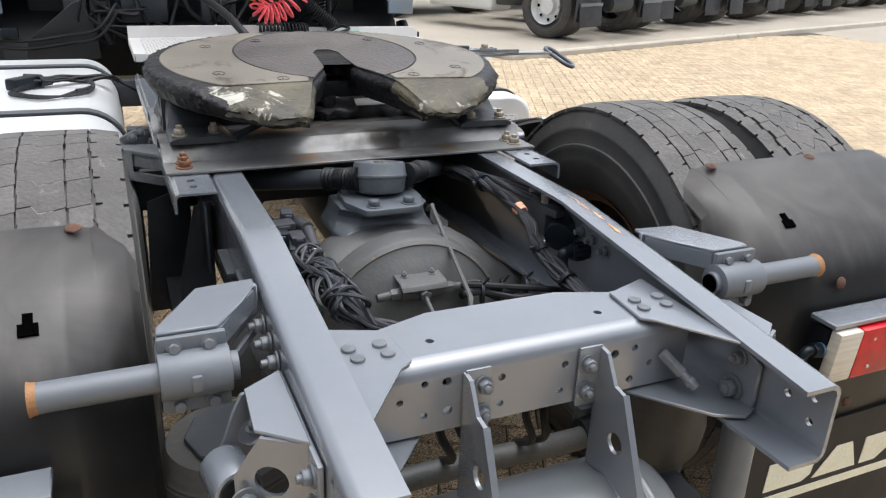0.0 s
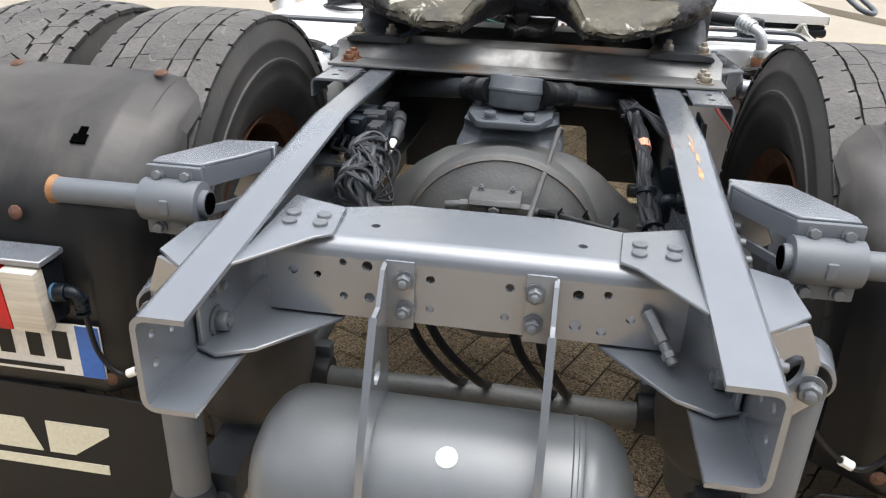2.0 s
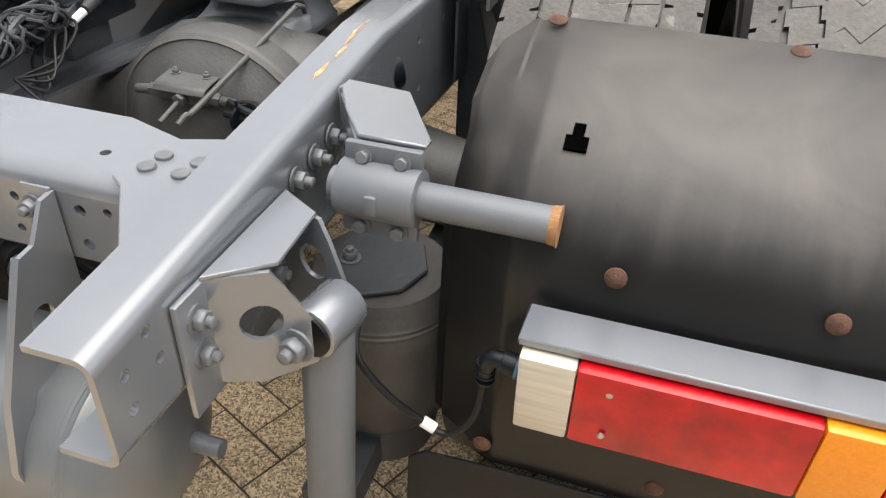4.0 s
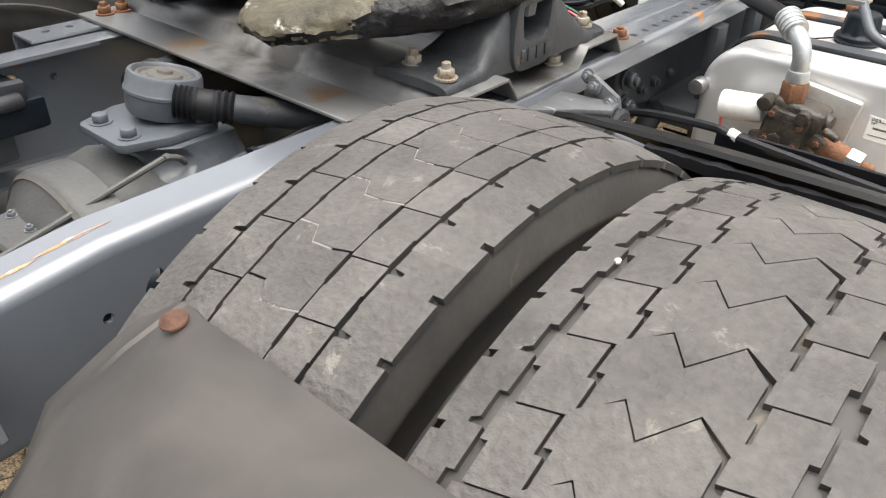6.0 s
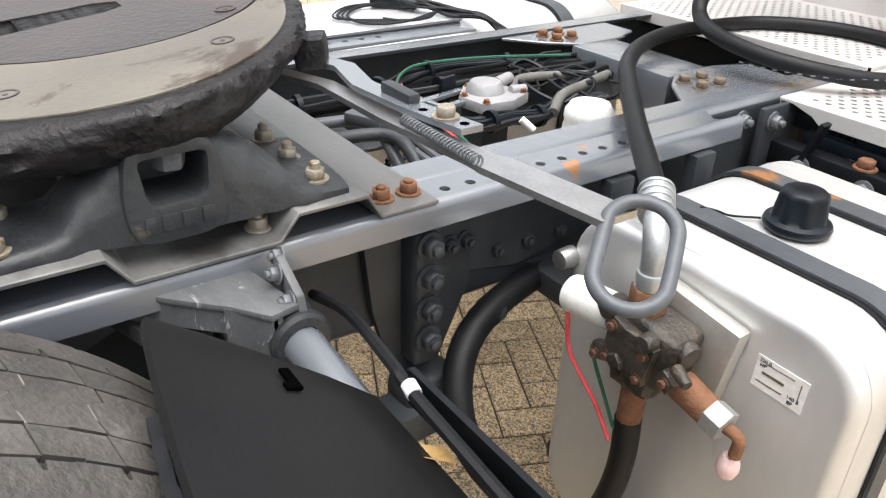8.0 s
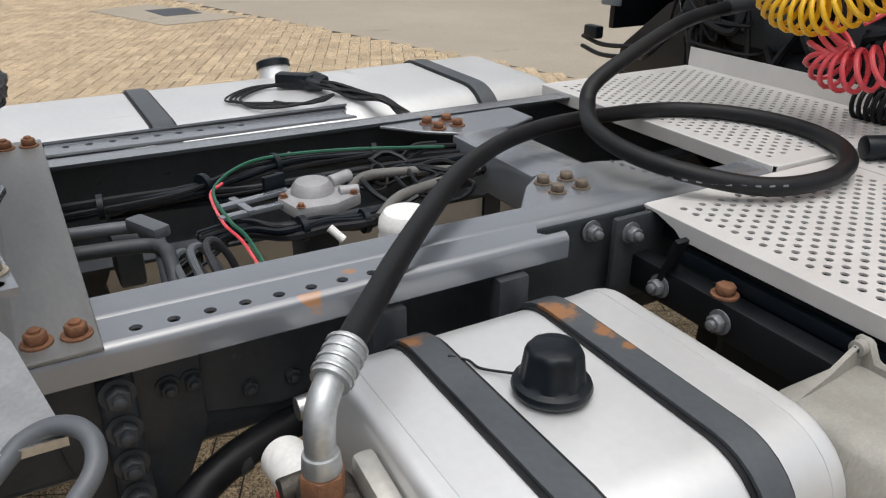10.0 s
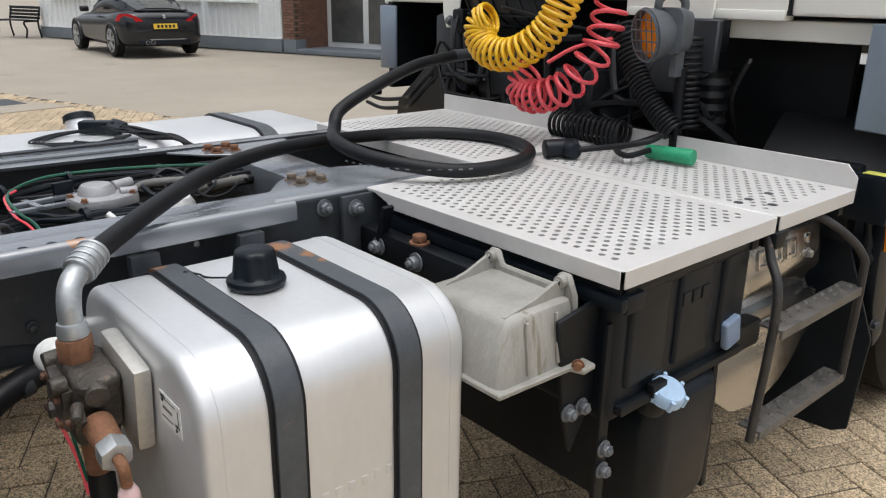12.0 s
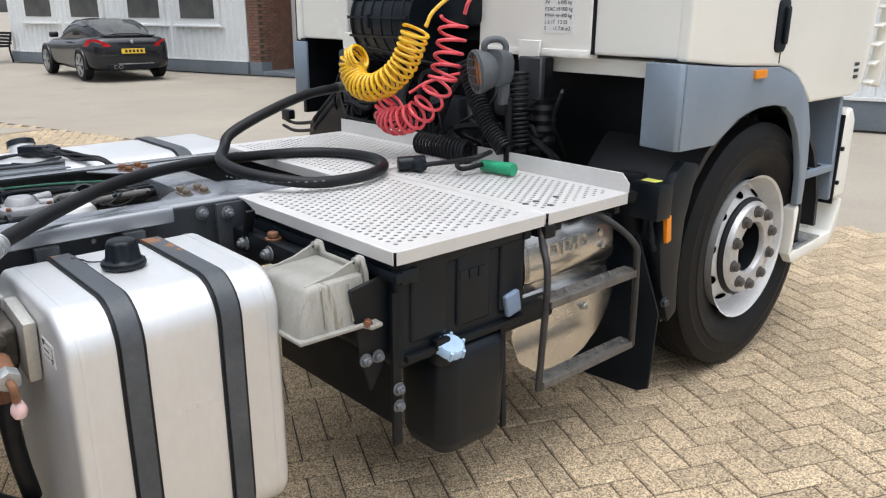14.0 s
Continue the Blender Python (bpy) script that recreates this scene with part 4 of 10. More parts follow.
def tread_bm(R, w, rows, edges, step, shear, dusty=False):
    """Worn drive tread: notched shoulder ribs, two rows of blocks, and a broad middle cut by Z-shaped sipes; groove edges step at each block."""
    b = bm_new()
    dv = 2 * math.pi / rows

    def place(u, v, depth):
        r = R - 0.009 * (abs(u) / (w * 0.45)) ** 4 - depth
        a = v + shear * u / R
        return (r * math.cos(a), r * math.sin(a), u)

    def block(o, depth=0.009, lift=0.0):
        top = [b.verts.new(place(u, v, lift)) for u, v in o]
        low = [b.verts.new(place(u, v, depth)) for u, v in o]
        b.faces.new(top)
        n = len(o)
        for i in range(n):
            b.faces.new((low[i], low[(i + 1) % n], top[(i + 1) % n], top[i])).material_index = 2
    e1, e2, e3 = edges
    g, c, thin = 0.0017, 0.0009 / R, (0.0013 if dusty else 0.0006) / R
    for k in range(rows):
        v0, v1 = k * dv, (k + 1) * dv
        vm = (v0 + v1) / 2
        jit = 0.004 / R * noise.noise(Vector((k * 0.7, R * 10, 0.5)))
        for sg in (-1, 1):
            # shoulder rib, notched at both edges
            n0, n1 = vm + jit, vm + jit + 0.008 / R
            i0 = v0 + 0.012 / R
            block([(sg * u, v) for u, v in ((e2 + g + step, v0), (e3, v0), (e3, n0), (e3 - 0.009, n0), (e3 - 0.008, n1), (e3, n1), (e3, v1), (e2 + g, v1), (e2 + g, i0 + 0.020 / R), (e2 + g + 0.013, i0 + 0.0185 / R), (e2 + g + 0.013, i0 + 0.0145 / R), (e2 + g + step, i0 + 0.012 / R))])
            # block row
            ph = 0.35 * dv if sg > 0 else 0.1 * dv
            block([(sg * u, v) for u, v in ((e1 + g, v0 + ph + c), (e2 - g, v0 + ph + c), (e2 - g, vm + ph), (e2 - g - step, vm + ph), (e2 - g - step, v1 + ph - c), (e1 + g - step, v1 + ph - c), (e1 + g - step, vm + ph), (e1 + g, vm + ph))])
        # broad middle, its pitches parted by a Z-shaped cut
        if dusty:
            cut = [(-e1 + g, 0.0), (-e1 * 0.4, 0.02 * dv), (-e1 * 0.15, 0.30 * dv), (e1 * 0.45, 0.33 * dv), (e1 - g, 0.30 * dv)]
        else:
            cut = [(-e1 + g, 0.0), (-e1 * 0.45, -0.26 * dv), (-e1 * 0.08, 0.16 * dv), (e1 * 0.42, -0.30 * dv), (e1 - g, 0.08 * dv)]
        wide = thin if dusty else 0.0011 / R
        near_side = [(u, v0 + dv_ + wide) for u, dv_ in cut]
        far_side = [(u, v1 + dv_ - wide) for u, dv_ in cut]
        near_side[-1] = (e1 - g - step, near_side[-1][1])
        far_side[0] = (-e1 + g + step, far_side[0][1])
        block(near_side + [(e1 - g - step, vm + cut[-1][1]), (e1 - g, vm + cut[-1][1])] + far_side[::-1] + [(-e1 + g + step, vm), (-e1 + g, vm)])
        if dusty:
            t2 = thin * 0.98
            for (ua, va), (ub, vb) in [((p[0], v0 + p[1]), (q[0], v0 + q[1])) for p, q in list(zip(cut, cut[1:]))[(k % 3 == 0):3 + (k % 2)]]:
                q = [b.verts.new(place(u, v, 0.0006)) for u, v in ((ua, va - t2), (ub, vb - t2), (ub, vb + t2), (ua, va + t2))]
                b.faces.new(q).material_index = 1
    bmesh.ops.recalc_face_normals(b, faces=b.faces)
    return b


def mesh_of(name, bm, material, smooth=38):
    me = bpy.data.meshes.new(name)
    bm.to_mesh(me)
    bm.free()
    me.shade_smooth()
    me.set_sharp_from_angle(angle=radians(smooth))
    me.materials.append(material)
    return me


RR, RW = 0.534, 0.295
DRIVE_Y, AXLE_Z = -0.03, 0.535
HOUSING_Y = -0.05
carcass_me = mesh_of("carcass", spun(tyre_profile(RR, RW), None, 72), SIDEWALL)
tread_a = mesh_of("tread", tread_bm(RR, RW, 47, (0.040, 0.082, 0.138), 0.0016, -0.2, True), TREAD, 30)
tread_a.materials.append(DUST)
tread_a.materials.append(SIDEWALL)
tread_b = mesh_of("tread", tread_bm(RR, RW, 49, (0.056, 0.100, 0.140), 0.0065, -0.25), TREAD, 30)
tread_b.materials.append(DUST)
tread_b.materials.append(SIDEWALL)
rim_prof = [(0.288, -0.115), (0.295, -0.125), (0.285, -0.11), (0.262, -0.09), (0.255, 0.05), (0.22, 0.075), (0.15, 0.078), (0.145, 0.065), (0.22, 0.06), (0.245, 0.04), (0.25, 0.09), (0.285, 0.11), (0.295, 0.125), (0.288, 0.115)]
drive_rim_me = mesh_of("rim", spun(rim_prof, None, 48), RUST)


axle = thing("drive_axle", (0, HOUSING_Y, 0.3), "dusty cast drive axle with twin lorry wheels", "axle")


def drive_wheel(x, turn, tread, outer):
    base = Matrix.Translation((x, DRIVE_Y - HOUSING_Y, AXLE_Z - 0.3)) @ pose(0, 0, 0, 0, 90, 0) @ pose(0, 0, 0, 0, 0, turn)
    t = linked("drive_wheel", carcass_me, SIDEWALL, axle, "worn dusty outer lorry tyre" if outer else "worn inner lorry tyre with a rusty rim", base)
    linked("tread", tread, TREAD, t, "worn grey tread blocks")
    linked("rim", drive_rim_me, RUST, t, "rusty steel rim", Matrix() if x > 0 else pose(0, 0, 0, 180))
    return t


drive_wheel(0.722, 0, tread_a, False)
drive_wheel(1.062, 11, tread_b, True)
drive_wheel(-0.722, 23, tread_a, False)
drive_wheel(-1.062, 7, tread_b, True)

# pebbles caught in the grooves
random.seed(3)
for x, q in ((1.0, 62), (1.008, 60), (1.115, 40), (1.165, 33), (1.15, 57), (1.19, 49), (0.96, 98), (0.968, 33)):
    peb = bm_new()
    a = radians(q)
    c = Vector((x, DRIVE_Y + 0.529 * math.cos(a), AXLE_Z + 0.529 * math.sin(a)))
    bmesh.ops.create_icosphere(peb, subdivisions=2, radius=random.uniform(0.003, 0.0055))
    for v in peb.verts:
        v.co *= 1 + 0.35 * noise.noise(v.co * 160 + Vector((x * 50, 0, 0)))
    bmesh.ops.transform(peb, matrix=Matrix.Translation(c) @ pose(0, 0, 0, q - 90) @ Matrix.Diagonal((1, 1.4, 0.8, 1)), verts=peb.verts)
    tagged(part("pebble", peb, STONE, None), "small pale pebble stuck in the tyre tread", "pebble", "pebbles in the tread")

# ---- drive axle ----
COVER = Matrix.Translation((0, HOUSING_Y - 0.135, 0.60)) @ pose(0, 0, 0, 90, 0, 0)
part("housing_cover", spun([(0.228, -0.06), (0.229, -0.006), (0.2265, 0.004), (0.221, 0.009), (0.210, 0.014), (0.19, 0.032), (0.15, 0.060), (0.09, 0.080), (0, 0.086)], COVER, 56), AXLE, axle, "round dusty cast housing cover", 50)
part("cover_seam", spun([(0.214, 0.0110), (0.2185, 0.0135), (0.2235, 0.0075)], COVER, 56), AXLE_RUST, axle, "rusty seam round the cover")
part("differential_nose", spun([(0.20, 0), (0.19, 0.12), (0.14, 0.24), (0.09, 0.32), (0, 0.34)], Matrix.Translation((0, HOUSING_Y, 0.60)) @ pose(0, 0, 0, -90, 0, 0), 32), AXLE, axle)
for s in (-1, 1):
    b = sweep([(0.5 * math.cos(2 * math.pi * i / 16), 0.5 * math.sin(2 * math.pi * i / 16)) for i in range(16)],
              [(lambda u, v, x=x, w=w, h=h, z=z: (s * x, HOUSING_Y + u * w, z + v * h)) for x, w, h, z in ((0.0, 0.31, 0.43, 0.60), (0.08, 0.31, 0.415, 0.60), (0.15, 0.30, 0.385, 0.598), (0.21, 0.27, 0.33, 0.588), (0.27, 0.24, 0.27, 0.565), (0.34, 0.20, 0.21, 0.54), (0.56, 0.17, 0.17, 0.515), (0.9, 0.17, 0.17, 0.515))])
    part("axle_tube", b, AXLE, axle)
    part("brake_drum", spun([(0, -0.05), (0.20, -0.05), (0.21, 0.0), (0.21, 0.10), (0.1, 0.12), (0, 0.12)], Matrix.Translation((s * 0.62, DRIVE_Y, AXLE_Z)) @ pose(0, 0, 0, 0, s * 90, 0), 32), GREY_DARK, axle)
    # trailing spring beams towards the air springs
    part("spring_beam", sweep([(-0.04, -0.03), (0.04, -0.03), (0.04, 0.03), (-0.04, 0.03)], [(lambda u, v, y=y, z=z: (s * 0.46 + u, y, z + v)) for y, z in ((0.9, 0.50), (0.3, 0.46), (-0.1, 0.40), (-0.45, 0.33), (-0.72, 0.31))]), GREY_DARK, axle)
# bracket and ball joint of the locating arm on top
def saddle(w, c, y0, y1, z):
    return lambda u, v: (-0.006 + (u * c if abs(u) < 1.5 else u / 2 * w), y0 + (y1 - y0) * v, z)


b = sweep([(-1, 0), (1, 0), (2, 0.32), (2, 1), (-2, 1), (-2, 0.32)], [saddle(*q) for q in (
    (0.126, 0.116, -0.056, 0.13, 0.775), (0.126, 0.116, -0.056, 0.13, 0.792), (0.122, 0.106, -0.046, 0.125, 0.799), (0.116, 0.075, -0.028, 0.12, 0.812),
    (0.112, 0.064, -0.026, 0.115, 0.828), (0.110, 0.064, -0.04, 0.11, 0.843), (0.110, 0.065, -0.062, 0.11, 0.851))])
part("joint_bracket", soften(b, 0.003, 2, 40), JOINTGREY, axle, "grey cast bracket on the axle")
part("joint_base", prism([(-0.068, -0.085), (0.053, -0.085), (0.064, -0.078), (0.090, -0.005), (0.090, 0.085), (-0.100, 0.085), (-0.106, -0.005), (-0.079, -0.078)], 0.016, xy(0.860), 0.004, 2), JOINTGREY, axle)
POT = Matrix.Translation((-0.003, 0.044, 0.90)) @ pose(0, 0, 0, -12, 3, 0) @ Matrix.Translation((0, 0, -0.899))
part("ball_joint", spun([(0.046, 0.866), (0.058, 0.870), (0.0625, 0.878), (0.0655, 0.905), (0.0680, 0.908), (0.0680, 0.913), (0.0658, 0.916), (0.0632, 0.938), (0.0605, 0.943), (0.055, 0.944), (0.0525, 0.941), (0.051, 0.934), (0, 0.934)], POT, 48), JOINTGREY, axle, "round grey ball joint housing with a raised band", 30)
part("joint_cap", spun([(0.0505, 0.934), (0.049, 0.938), (0.044, 0.9395), (0.040, 0.9355), (0.031, 0.9355), (0.028, 0.940), (0.014, 0.941), (0.0125, 0.946), (0, 0.947)], POT, 36), AXLE_RUST, axle, "worn dusty joint cap", 30)
for s in (-1, 1):
    part("dust_boot", pipe([(s * 0.058, 0.03, 0.912), (s * 0.088, 0.06, 0.905), (s * 0.125, 0.10, 0.896)], 0.03, 18, 10, None, lambda q: 0.027 + 0.003 * math.cos(q * 60)), RUBBER, axle, "ribbed rubber boot")
    part("stay_arm", rod((s * 0.12, 0.095, 0.897), (s * 0.36, 0.42, 0.815), 0.024, 0.03, 20), GREY_DARK, axle, "dark tubular arm of the axle stay")
bolts([(x, y, 0.867) for x, y in ((-0.050, -0.055), (0.038, -0.053), (-0.086, 0.060), (0.076, 0.064))], (0, 0, 1), JOINTGREY, axle, 0.0125, 0.0)
# dark plate added ahead of the axle as cavity shade, arched over the shaft
tie = thing("frame_cross_tie", (0, 0.64, 0.55), "added dark plate between the rails, standing in for cavity shade", "crossmember")
part("web", prism([(-0.388, 0.50), (-0.388, 0.852), (0.388, 0.852), (0.388, 0.50), (0.21, 0.50), (0.19, 0.66), (0.12, 0.735), (-0.12, 0.735), (-0.19, 0.66), (-0.21, 0.50)], 0.010, xz(0.64), 0.003, 2), GREY_DARK, tie)
part("top_flange", box((0.776, 0.07, 0.008), (0, 0.61, 0.856), None, 0.002), GREY_DARK, tie)
for s in (-1, 1):
    ip = thing("spring_hanger_plate", (s * 0.44, 0.12, 0.5), "dark bluish steel hanger plate beside the rail", "bracket", "hanger plates")
    part("plate", prism([(s * x, z) for x, z in ((0.402, 0.86), (0.440, 0.85), (0.452, 0.80), (0.485, 0.66), (0.495, 0.50), (0.402, 0.46))], 0.012, xz(0.12), 0.003, 2), GREY_DARK, ip)
    part("side_web", prism([(0.12, 0.84), (0.30, 0.80), (0.52, 0.62), (0.52, 0.48), (0.12, 0.46)], 0.010, yz(s * 0.408), 0.003, 2), GREY_DARK, ip)
    part("rear_plate", prism([(s * x, z) for x, z in ((0.414, 0.78), (0.53, 0.74), (0.55, 0.40), (0.414, 0.40))], 0.010, xz(0.52), 0.003, 2), GREY_DARK, ip)
# small relay valve in front of the housing
relay = thing("relay_valve", (0, -0.26, 0.68), "small grey brake relay valve with fittings and lines", "valve")
RX, RY, RZ = -0.009, -0.262, 0.735
b = rod((RX - 0.050, RY, RZ), (RX + 0.050, RY, RZ), 0.0165, 0.0165, 18, 0.003)
rod((RX, RY + 0.005, RZ + 0.002), (RX, RY - 0.032, RZ - 0.002), 0.015, 0.013, 6, 0.001, b)
rod((RX, RY - 0.025, RZ - 0.002), (RX - 0.004, RY - 0.085, RZ - 0.02), 0.005, 0.005, 10, 0, b)
part("valve_body", b, AXLE, relay)
# a bent mounting plate with rounded corners
plate = soften(sheet([(RY - 0.028, RZ + 0.012), (RY - 0.022, RZ + 0.022), (RY - 0.01, RZ + 0.026), (RY + 0.05, RZ + 0.032)], 0.108, 0.004, yz(RX)), 0.0015, 1, 40)
part("mounting_plate", plate, AXLE, relay, "pale dusty mounting plate")
for s in (-1, 1):
    f = rod((RX + s * 0.048, RY, RZ), (RX + s * 0.075, RY - 0.002, RZ), 0.0135, 0.0135, 6, 0.001)
    rod((RX + s * 0.074, RY - 0.002, RZ), (RX + s * 0.105, RY - 0.004, RZ - 0.002), 0.010, 0.009, 14, 0.001, f)
    part("fitting", f, AXLE, relay)
bolts([(RX - 0.033, RY + 0.022, RZ + 0.029), (RX + 0.033, RY + 0.022, RZ + 0.029)], (0, 0, 1), BOLTGREY, relay, 0.006, 0.004)
part("bracket_foot", box((0.08, 0.05, 0.05), (RX, RY + 0.04, RZ + 0.004), None, 0.006), AXLE, relay)
part("sensing_rod", pipe([(0.055, -0.385, 0.74), (0.062, -0.365, 0.752), (0.068, -0.34, 0.756), (0.104, -0.06, 0.838), (0.110, -0.035, 0.846), (0.113, -0.015, 0.84), (0.108, 0.0, 0.825)], 0.0055, 8), AXLE, relay, "dusty grey sensing rod")
for k, (z, y) in enumerate(((0.737, -0.27), (0.722, -0.285), (0.726, -0.25), (0.71, -0.27))):
    part("air_line", pipe([(0.085, y, z), (0.13, y - 0.03 + 0.012 * k, z + 0.006), (0.19, y - 0.045, z - 0.004 * k), (0.25, y - 0.055 + 0.01 * k, z - 0.008), (0.32, y - 0.04, z - 0.03), (0.36, y, z - 0.07)], 0.0075, 8), RUBBER, relay)
for x in (0.125, 0.175, 0.235):
    part("line_tie", rod((x - 0.003, -0.295, 0.724), (x + 0.003, -0.297, 0.724), 0.027, 0.027, 14), PLASTIC, relay)
    part("tie_tail", box((0.004, 0.003, 0.03), (x, -0.31, 0.757), pose(0, 0, 0, 30, 20), 0.0), PLASTIC, relay)

# ---- air tank on two hangers ----
tank = thing("air_tank", (0, -0.72, 0.21), "grey painted steel air tank slung from two hangers", "air tank")
TY, TZ, TR = -0.79, 0.45, 0.14
TX0, TX1 = -0.338, 0.284
half = (TX1 - TX0) / 2
prof = [(0, -half)] + [(TR * math.sin(radians(q)), -half + 0.078 * (1 - math.cos(radians(q)))) for q in (15, 30, 45, 60, 75, 90)]
prof += [(TR, half - 0.108), (TR + 0.002, half - 0.106), (TR + 0.002, half - 0.100), (TR, half - 0.098), (TR, half - 0.092), (TR + 0.0015, half - 0.09), (TR, half - 0.086)]
prof += [(TR * math.sin(radians(q)), half - 0.078 * (1 - math.cos(radians(q)))) for q in (90, 75, 60, 45, 30, 15)] + [(0, half)]
part("vessel", spun(prof, Matrix.Translation(((TX0 + TX1) / 2, TY, TZ)) @ pose(0, 0, 0, 0, 90, 0), 56), surface("grey_tank_paint", (0.105, 0.117, 0.127), (0.15, 0.16, 0.168), 0.40, 0.1, 4, 320, 0.03, (0.27, 0.28, 0.28), 0.06, 24, spec=1.0, rough_var=0.08, speckle=0.04), tank)
part("drain_fitting", rod((TX1 - 0.02, TY + 0.02, TZ + 0.0), (TX1 + 0.045, TY + 0.02, TZ), 0.016, 0.014, 12, 0.002), BOLTGREY, tank)
part("white_dot", spun([(0, 0.001), (0.0165, 0.0)], aim((-0.008, TY - 0.0708, TZ + 0.1222), (-0.008, TY - 0.1416, TZ + 0.2444)), 20), WHITE, tank)
for s in (-1, 1):
    x = s * 0.128
    o = [(-0.742, 0.825), (-0.765, 0.822), (-0.795, 0.775), (-0.82, 0.772), (-0.90, 0.60), (-0.925, 0.50), (-0.918, 0.445), (-0.895, 0.53), (-0.86, 0.585), (-0.80, 0.60), (-0.742, 0.585)]
    hb = pierced(o, [ring(-0.815, 0.675, 0.02, 16)], 0.007, yz(x))
    box((0.045, 0.006, 0.115), (x - s * 0.022, -0.744, 0.772), None, 0.003, 2, hb)
    merge(hb, sheet([(-0.82, 0.772), (-0.90, 0.60), (-0.925, 0.50), (-0.918, 0.445)], 0.012, 0.004, yz(x)))
    part("hanger", hb, GREY, tank, "grey folded steel hanger plate")
    bolts([(x - s * 0.03, -0.748, 0.80), (x - s * 0.03, -0.748, 0.748)], (0, -1, 0), BOLTGREY, tank, 0.0105, 0.009)

# ---- shock absorbers, air springs ----
for s in (-1, 1):
    sh = thing("shock_absorber", (s * 0.47, -0.80, 0.2), "grey painted shock absorber under a bolted bracket", "shock absorber", "rear shock absorbers")
    def standing(p, q, outline, holes):
        """A plate standing on the line from p to q; the outline is (along, height)."""
        d = Vector((q[0] - p[0], q[1] - p[1], 0)).normalized()
        m = Matrix(((d.x, 0, d.y, p[0]), (d.y, 0, -d.x, p[1]), (0, 1, 0, 0), (0, 0, 0, 1)))
        return pierced(outline, holes, 0.006, m)
    part("bracket_plate", standing((s * 0.402, -0.836), (s * 0.50, -0.775), [(0, 0.675), (0.05, 0.665), (0.115, 0.685), (0.122, 0.735), (0.085, 0.80), (0.07, 0.825), (0, 0.825)], [ring(0.055, 0.756, 0.025, 18)]), GREY, sh)
    part("bracket_plate", standing((s * 0.402, -0.66), (s * 0.505, -0.70), [(0, 0.675), (0.05, 0.665), (0.11, 0.685), (0.115, 0.735), (0.085, 0.80), (0.07, 0.825), (0, 0.825)], [ring(0.055, 0.756, 0.025, 18)]), GREY, sh)
    part("bracket_roof", prism([(s * x, y) for x, y in ((0.402, -0.842), (0.467, -0.788), (0.462, -0.682), (0.402, -0.645))], 0.006, xy(0.828), 0.001), GREY, sh)
    part("bracket_back", box((0.008, 0.25, 0.16), (s * 0.401, -0.765, 0.745), None, 0.002), GREY, sh)
    bolts([(s * 0.405, -0.862, 0.792), (s * 0.405, -0.862, 0.742), (s * 0.405, -0.70, 0.79), (s * 0.405, -0.70, 0.74)], (s, 0, 0), BOLTGREY, sh, 0.011, 0.009)
    part("upper_eye", rod((s * 0.490, -0.775, 0.722), (s * 0.503, -0.705, 0.722), 0.036, 0.036, 24, 0.004), GREY, sh)
    part("rubber_bush", rod((s * 0.489, -0.779, 0.722), (s * 0.490, -0.774, 0.722), 0.03, 0.03, 24), RUBBER, sh)
    bolts([(s * 0.486, -0.795, 0.722)], (-s * 0.2, -1, 0), BOLTGREY, sh, 0.0145, 0.012)
    part("outer_tube", rod((s * 0.496, -0.74, 0.705), (s * 0.487, -0.755, 0.31), 0.034, 0.034, 28, 0.004), GREY_MATT, sh)
    fk = rod((s * 0.487, -0.755, 0.335), (s * 0.486, -0.76, 0.292), 0.036, 0.046, 24, 0.004)
    for dx in (-0.041, 0.041):
        prism([(-0.034, 0.0), (-0.026, -0.07), (-0.012, -0.086), (0.012, -0.086), (0.026, -0.07), (0.034, 0.0)], 0.016, Matrix.Translation((s * 0.486 + dx, -0.762, 0.305)) @ yz(0), 0.004, 2, fk)
    part("lower_fork", fk, GREY_DARK, sh)
    part("lower_eye", rod((s * 0.486 - 0.031, -0.764, 0.246), (s * 0.486 + 0.031, -0.764, 0.246), 0.032, 0.032, 24, 0.005), AXLE_RUST, sh, "rusty shock absorber eye")
    bolts([(s * 0.486 + s * 0.05, -0.764, 0.246)], (s, 0, 0), BOLTGREY, sh, 0.014, 0.006)
    part("lower_arm", rod((s * 0.45, -0.72, 0.27), (s * 0.40, -0.2, 0.40), 0.028, 0.028, 14), GREY_DARK, sh)
    asp = thing("air_spring", (s * 0.46, -0.50, 0.3), "black rubber air spring bellows under a steel cap", "air spring", "rear air springs")
    part("bellows", spun([(0, 0.36), (0.10, 0.36), (0.125, 0.40), (0.132, 0.46), (0.125, 0.52), (0.128, 0.56), (0.126, 0.575), (0.1245, 0.578), (0.1255, 0.584), (0.123, 0.587), (0.1235, 0.593), (0.12, 0.597), (0.1195, 0.603), (0.115, 0.609), (0.113, 0.616), (0.105, 0.63), (0, 0.63)], Matrix.Translation((s * 0.47, -0.50, 0)), 40), SIDEWALL, asp)
    part("cap_plate", prism([(s * x, y) for x, y in ((0.396, -0.585), (0.47, -0.59), (0.525, -0.56), (0.545, -0.50), (0.52, -0.44), (0.47, -0.41), (0.396, -0.41))], 0.008, xy(0.636), 0.002), GREY_DARK, asp)
    bolts([(s * 0.425, -0.515, 0.64)], (0, 0, 1), BOLTGREY, asp, 0.011, 0.008)
    part("piston", spun([(0, 0.28), (0.09, 0.28), (0.10, 0.36), (0, 0.36)], Matrix.Translation((s * 0.47, -0.50, 0)), 24), GREY_DARK, asp)

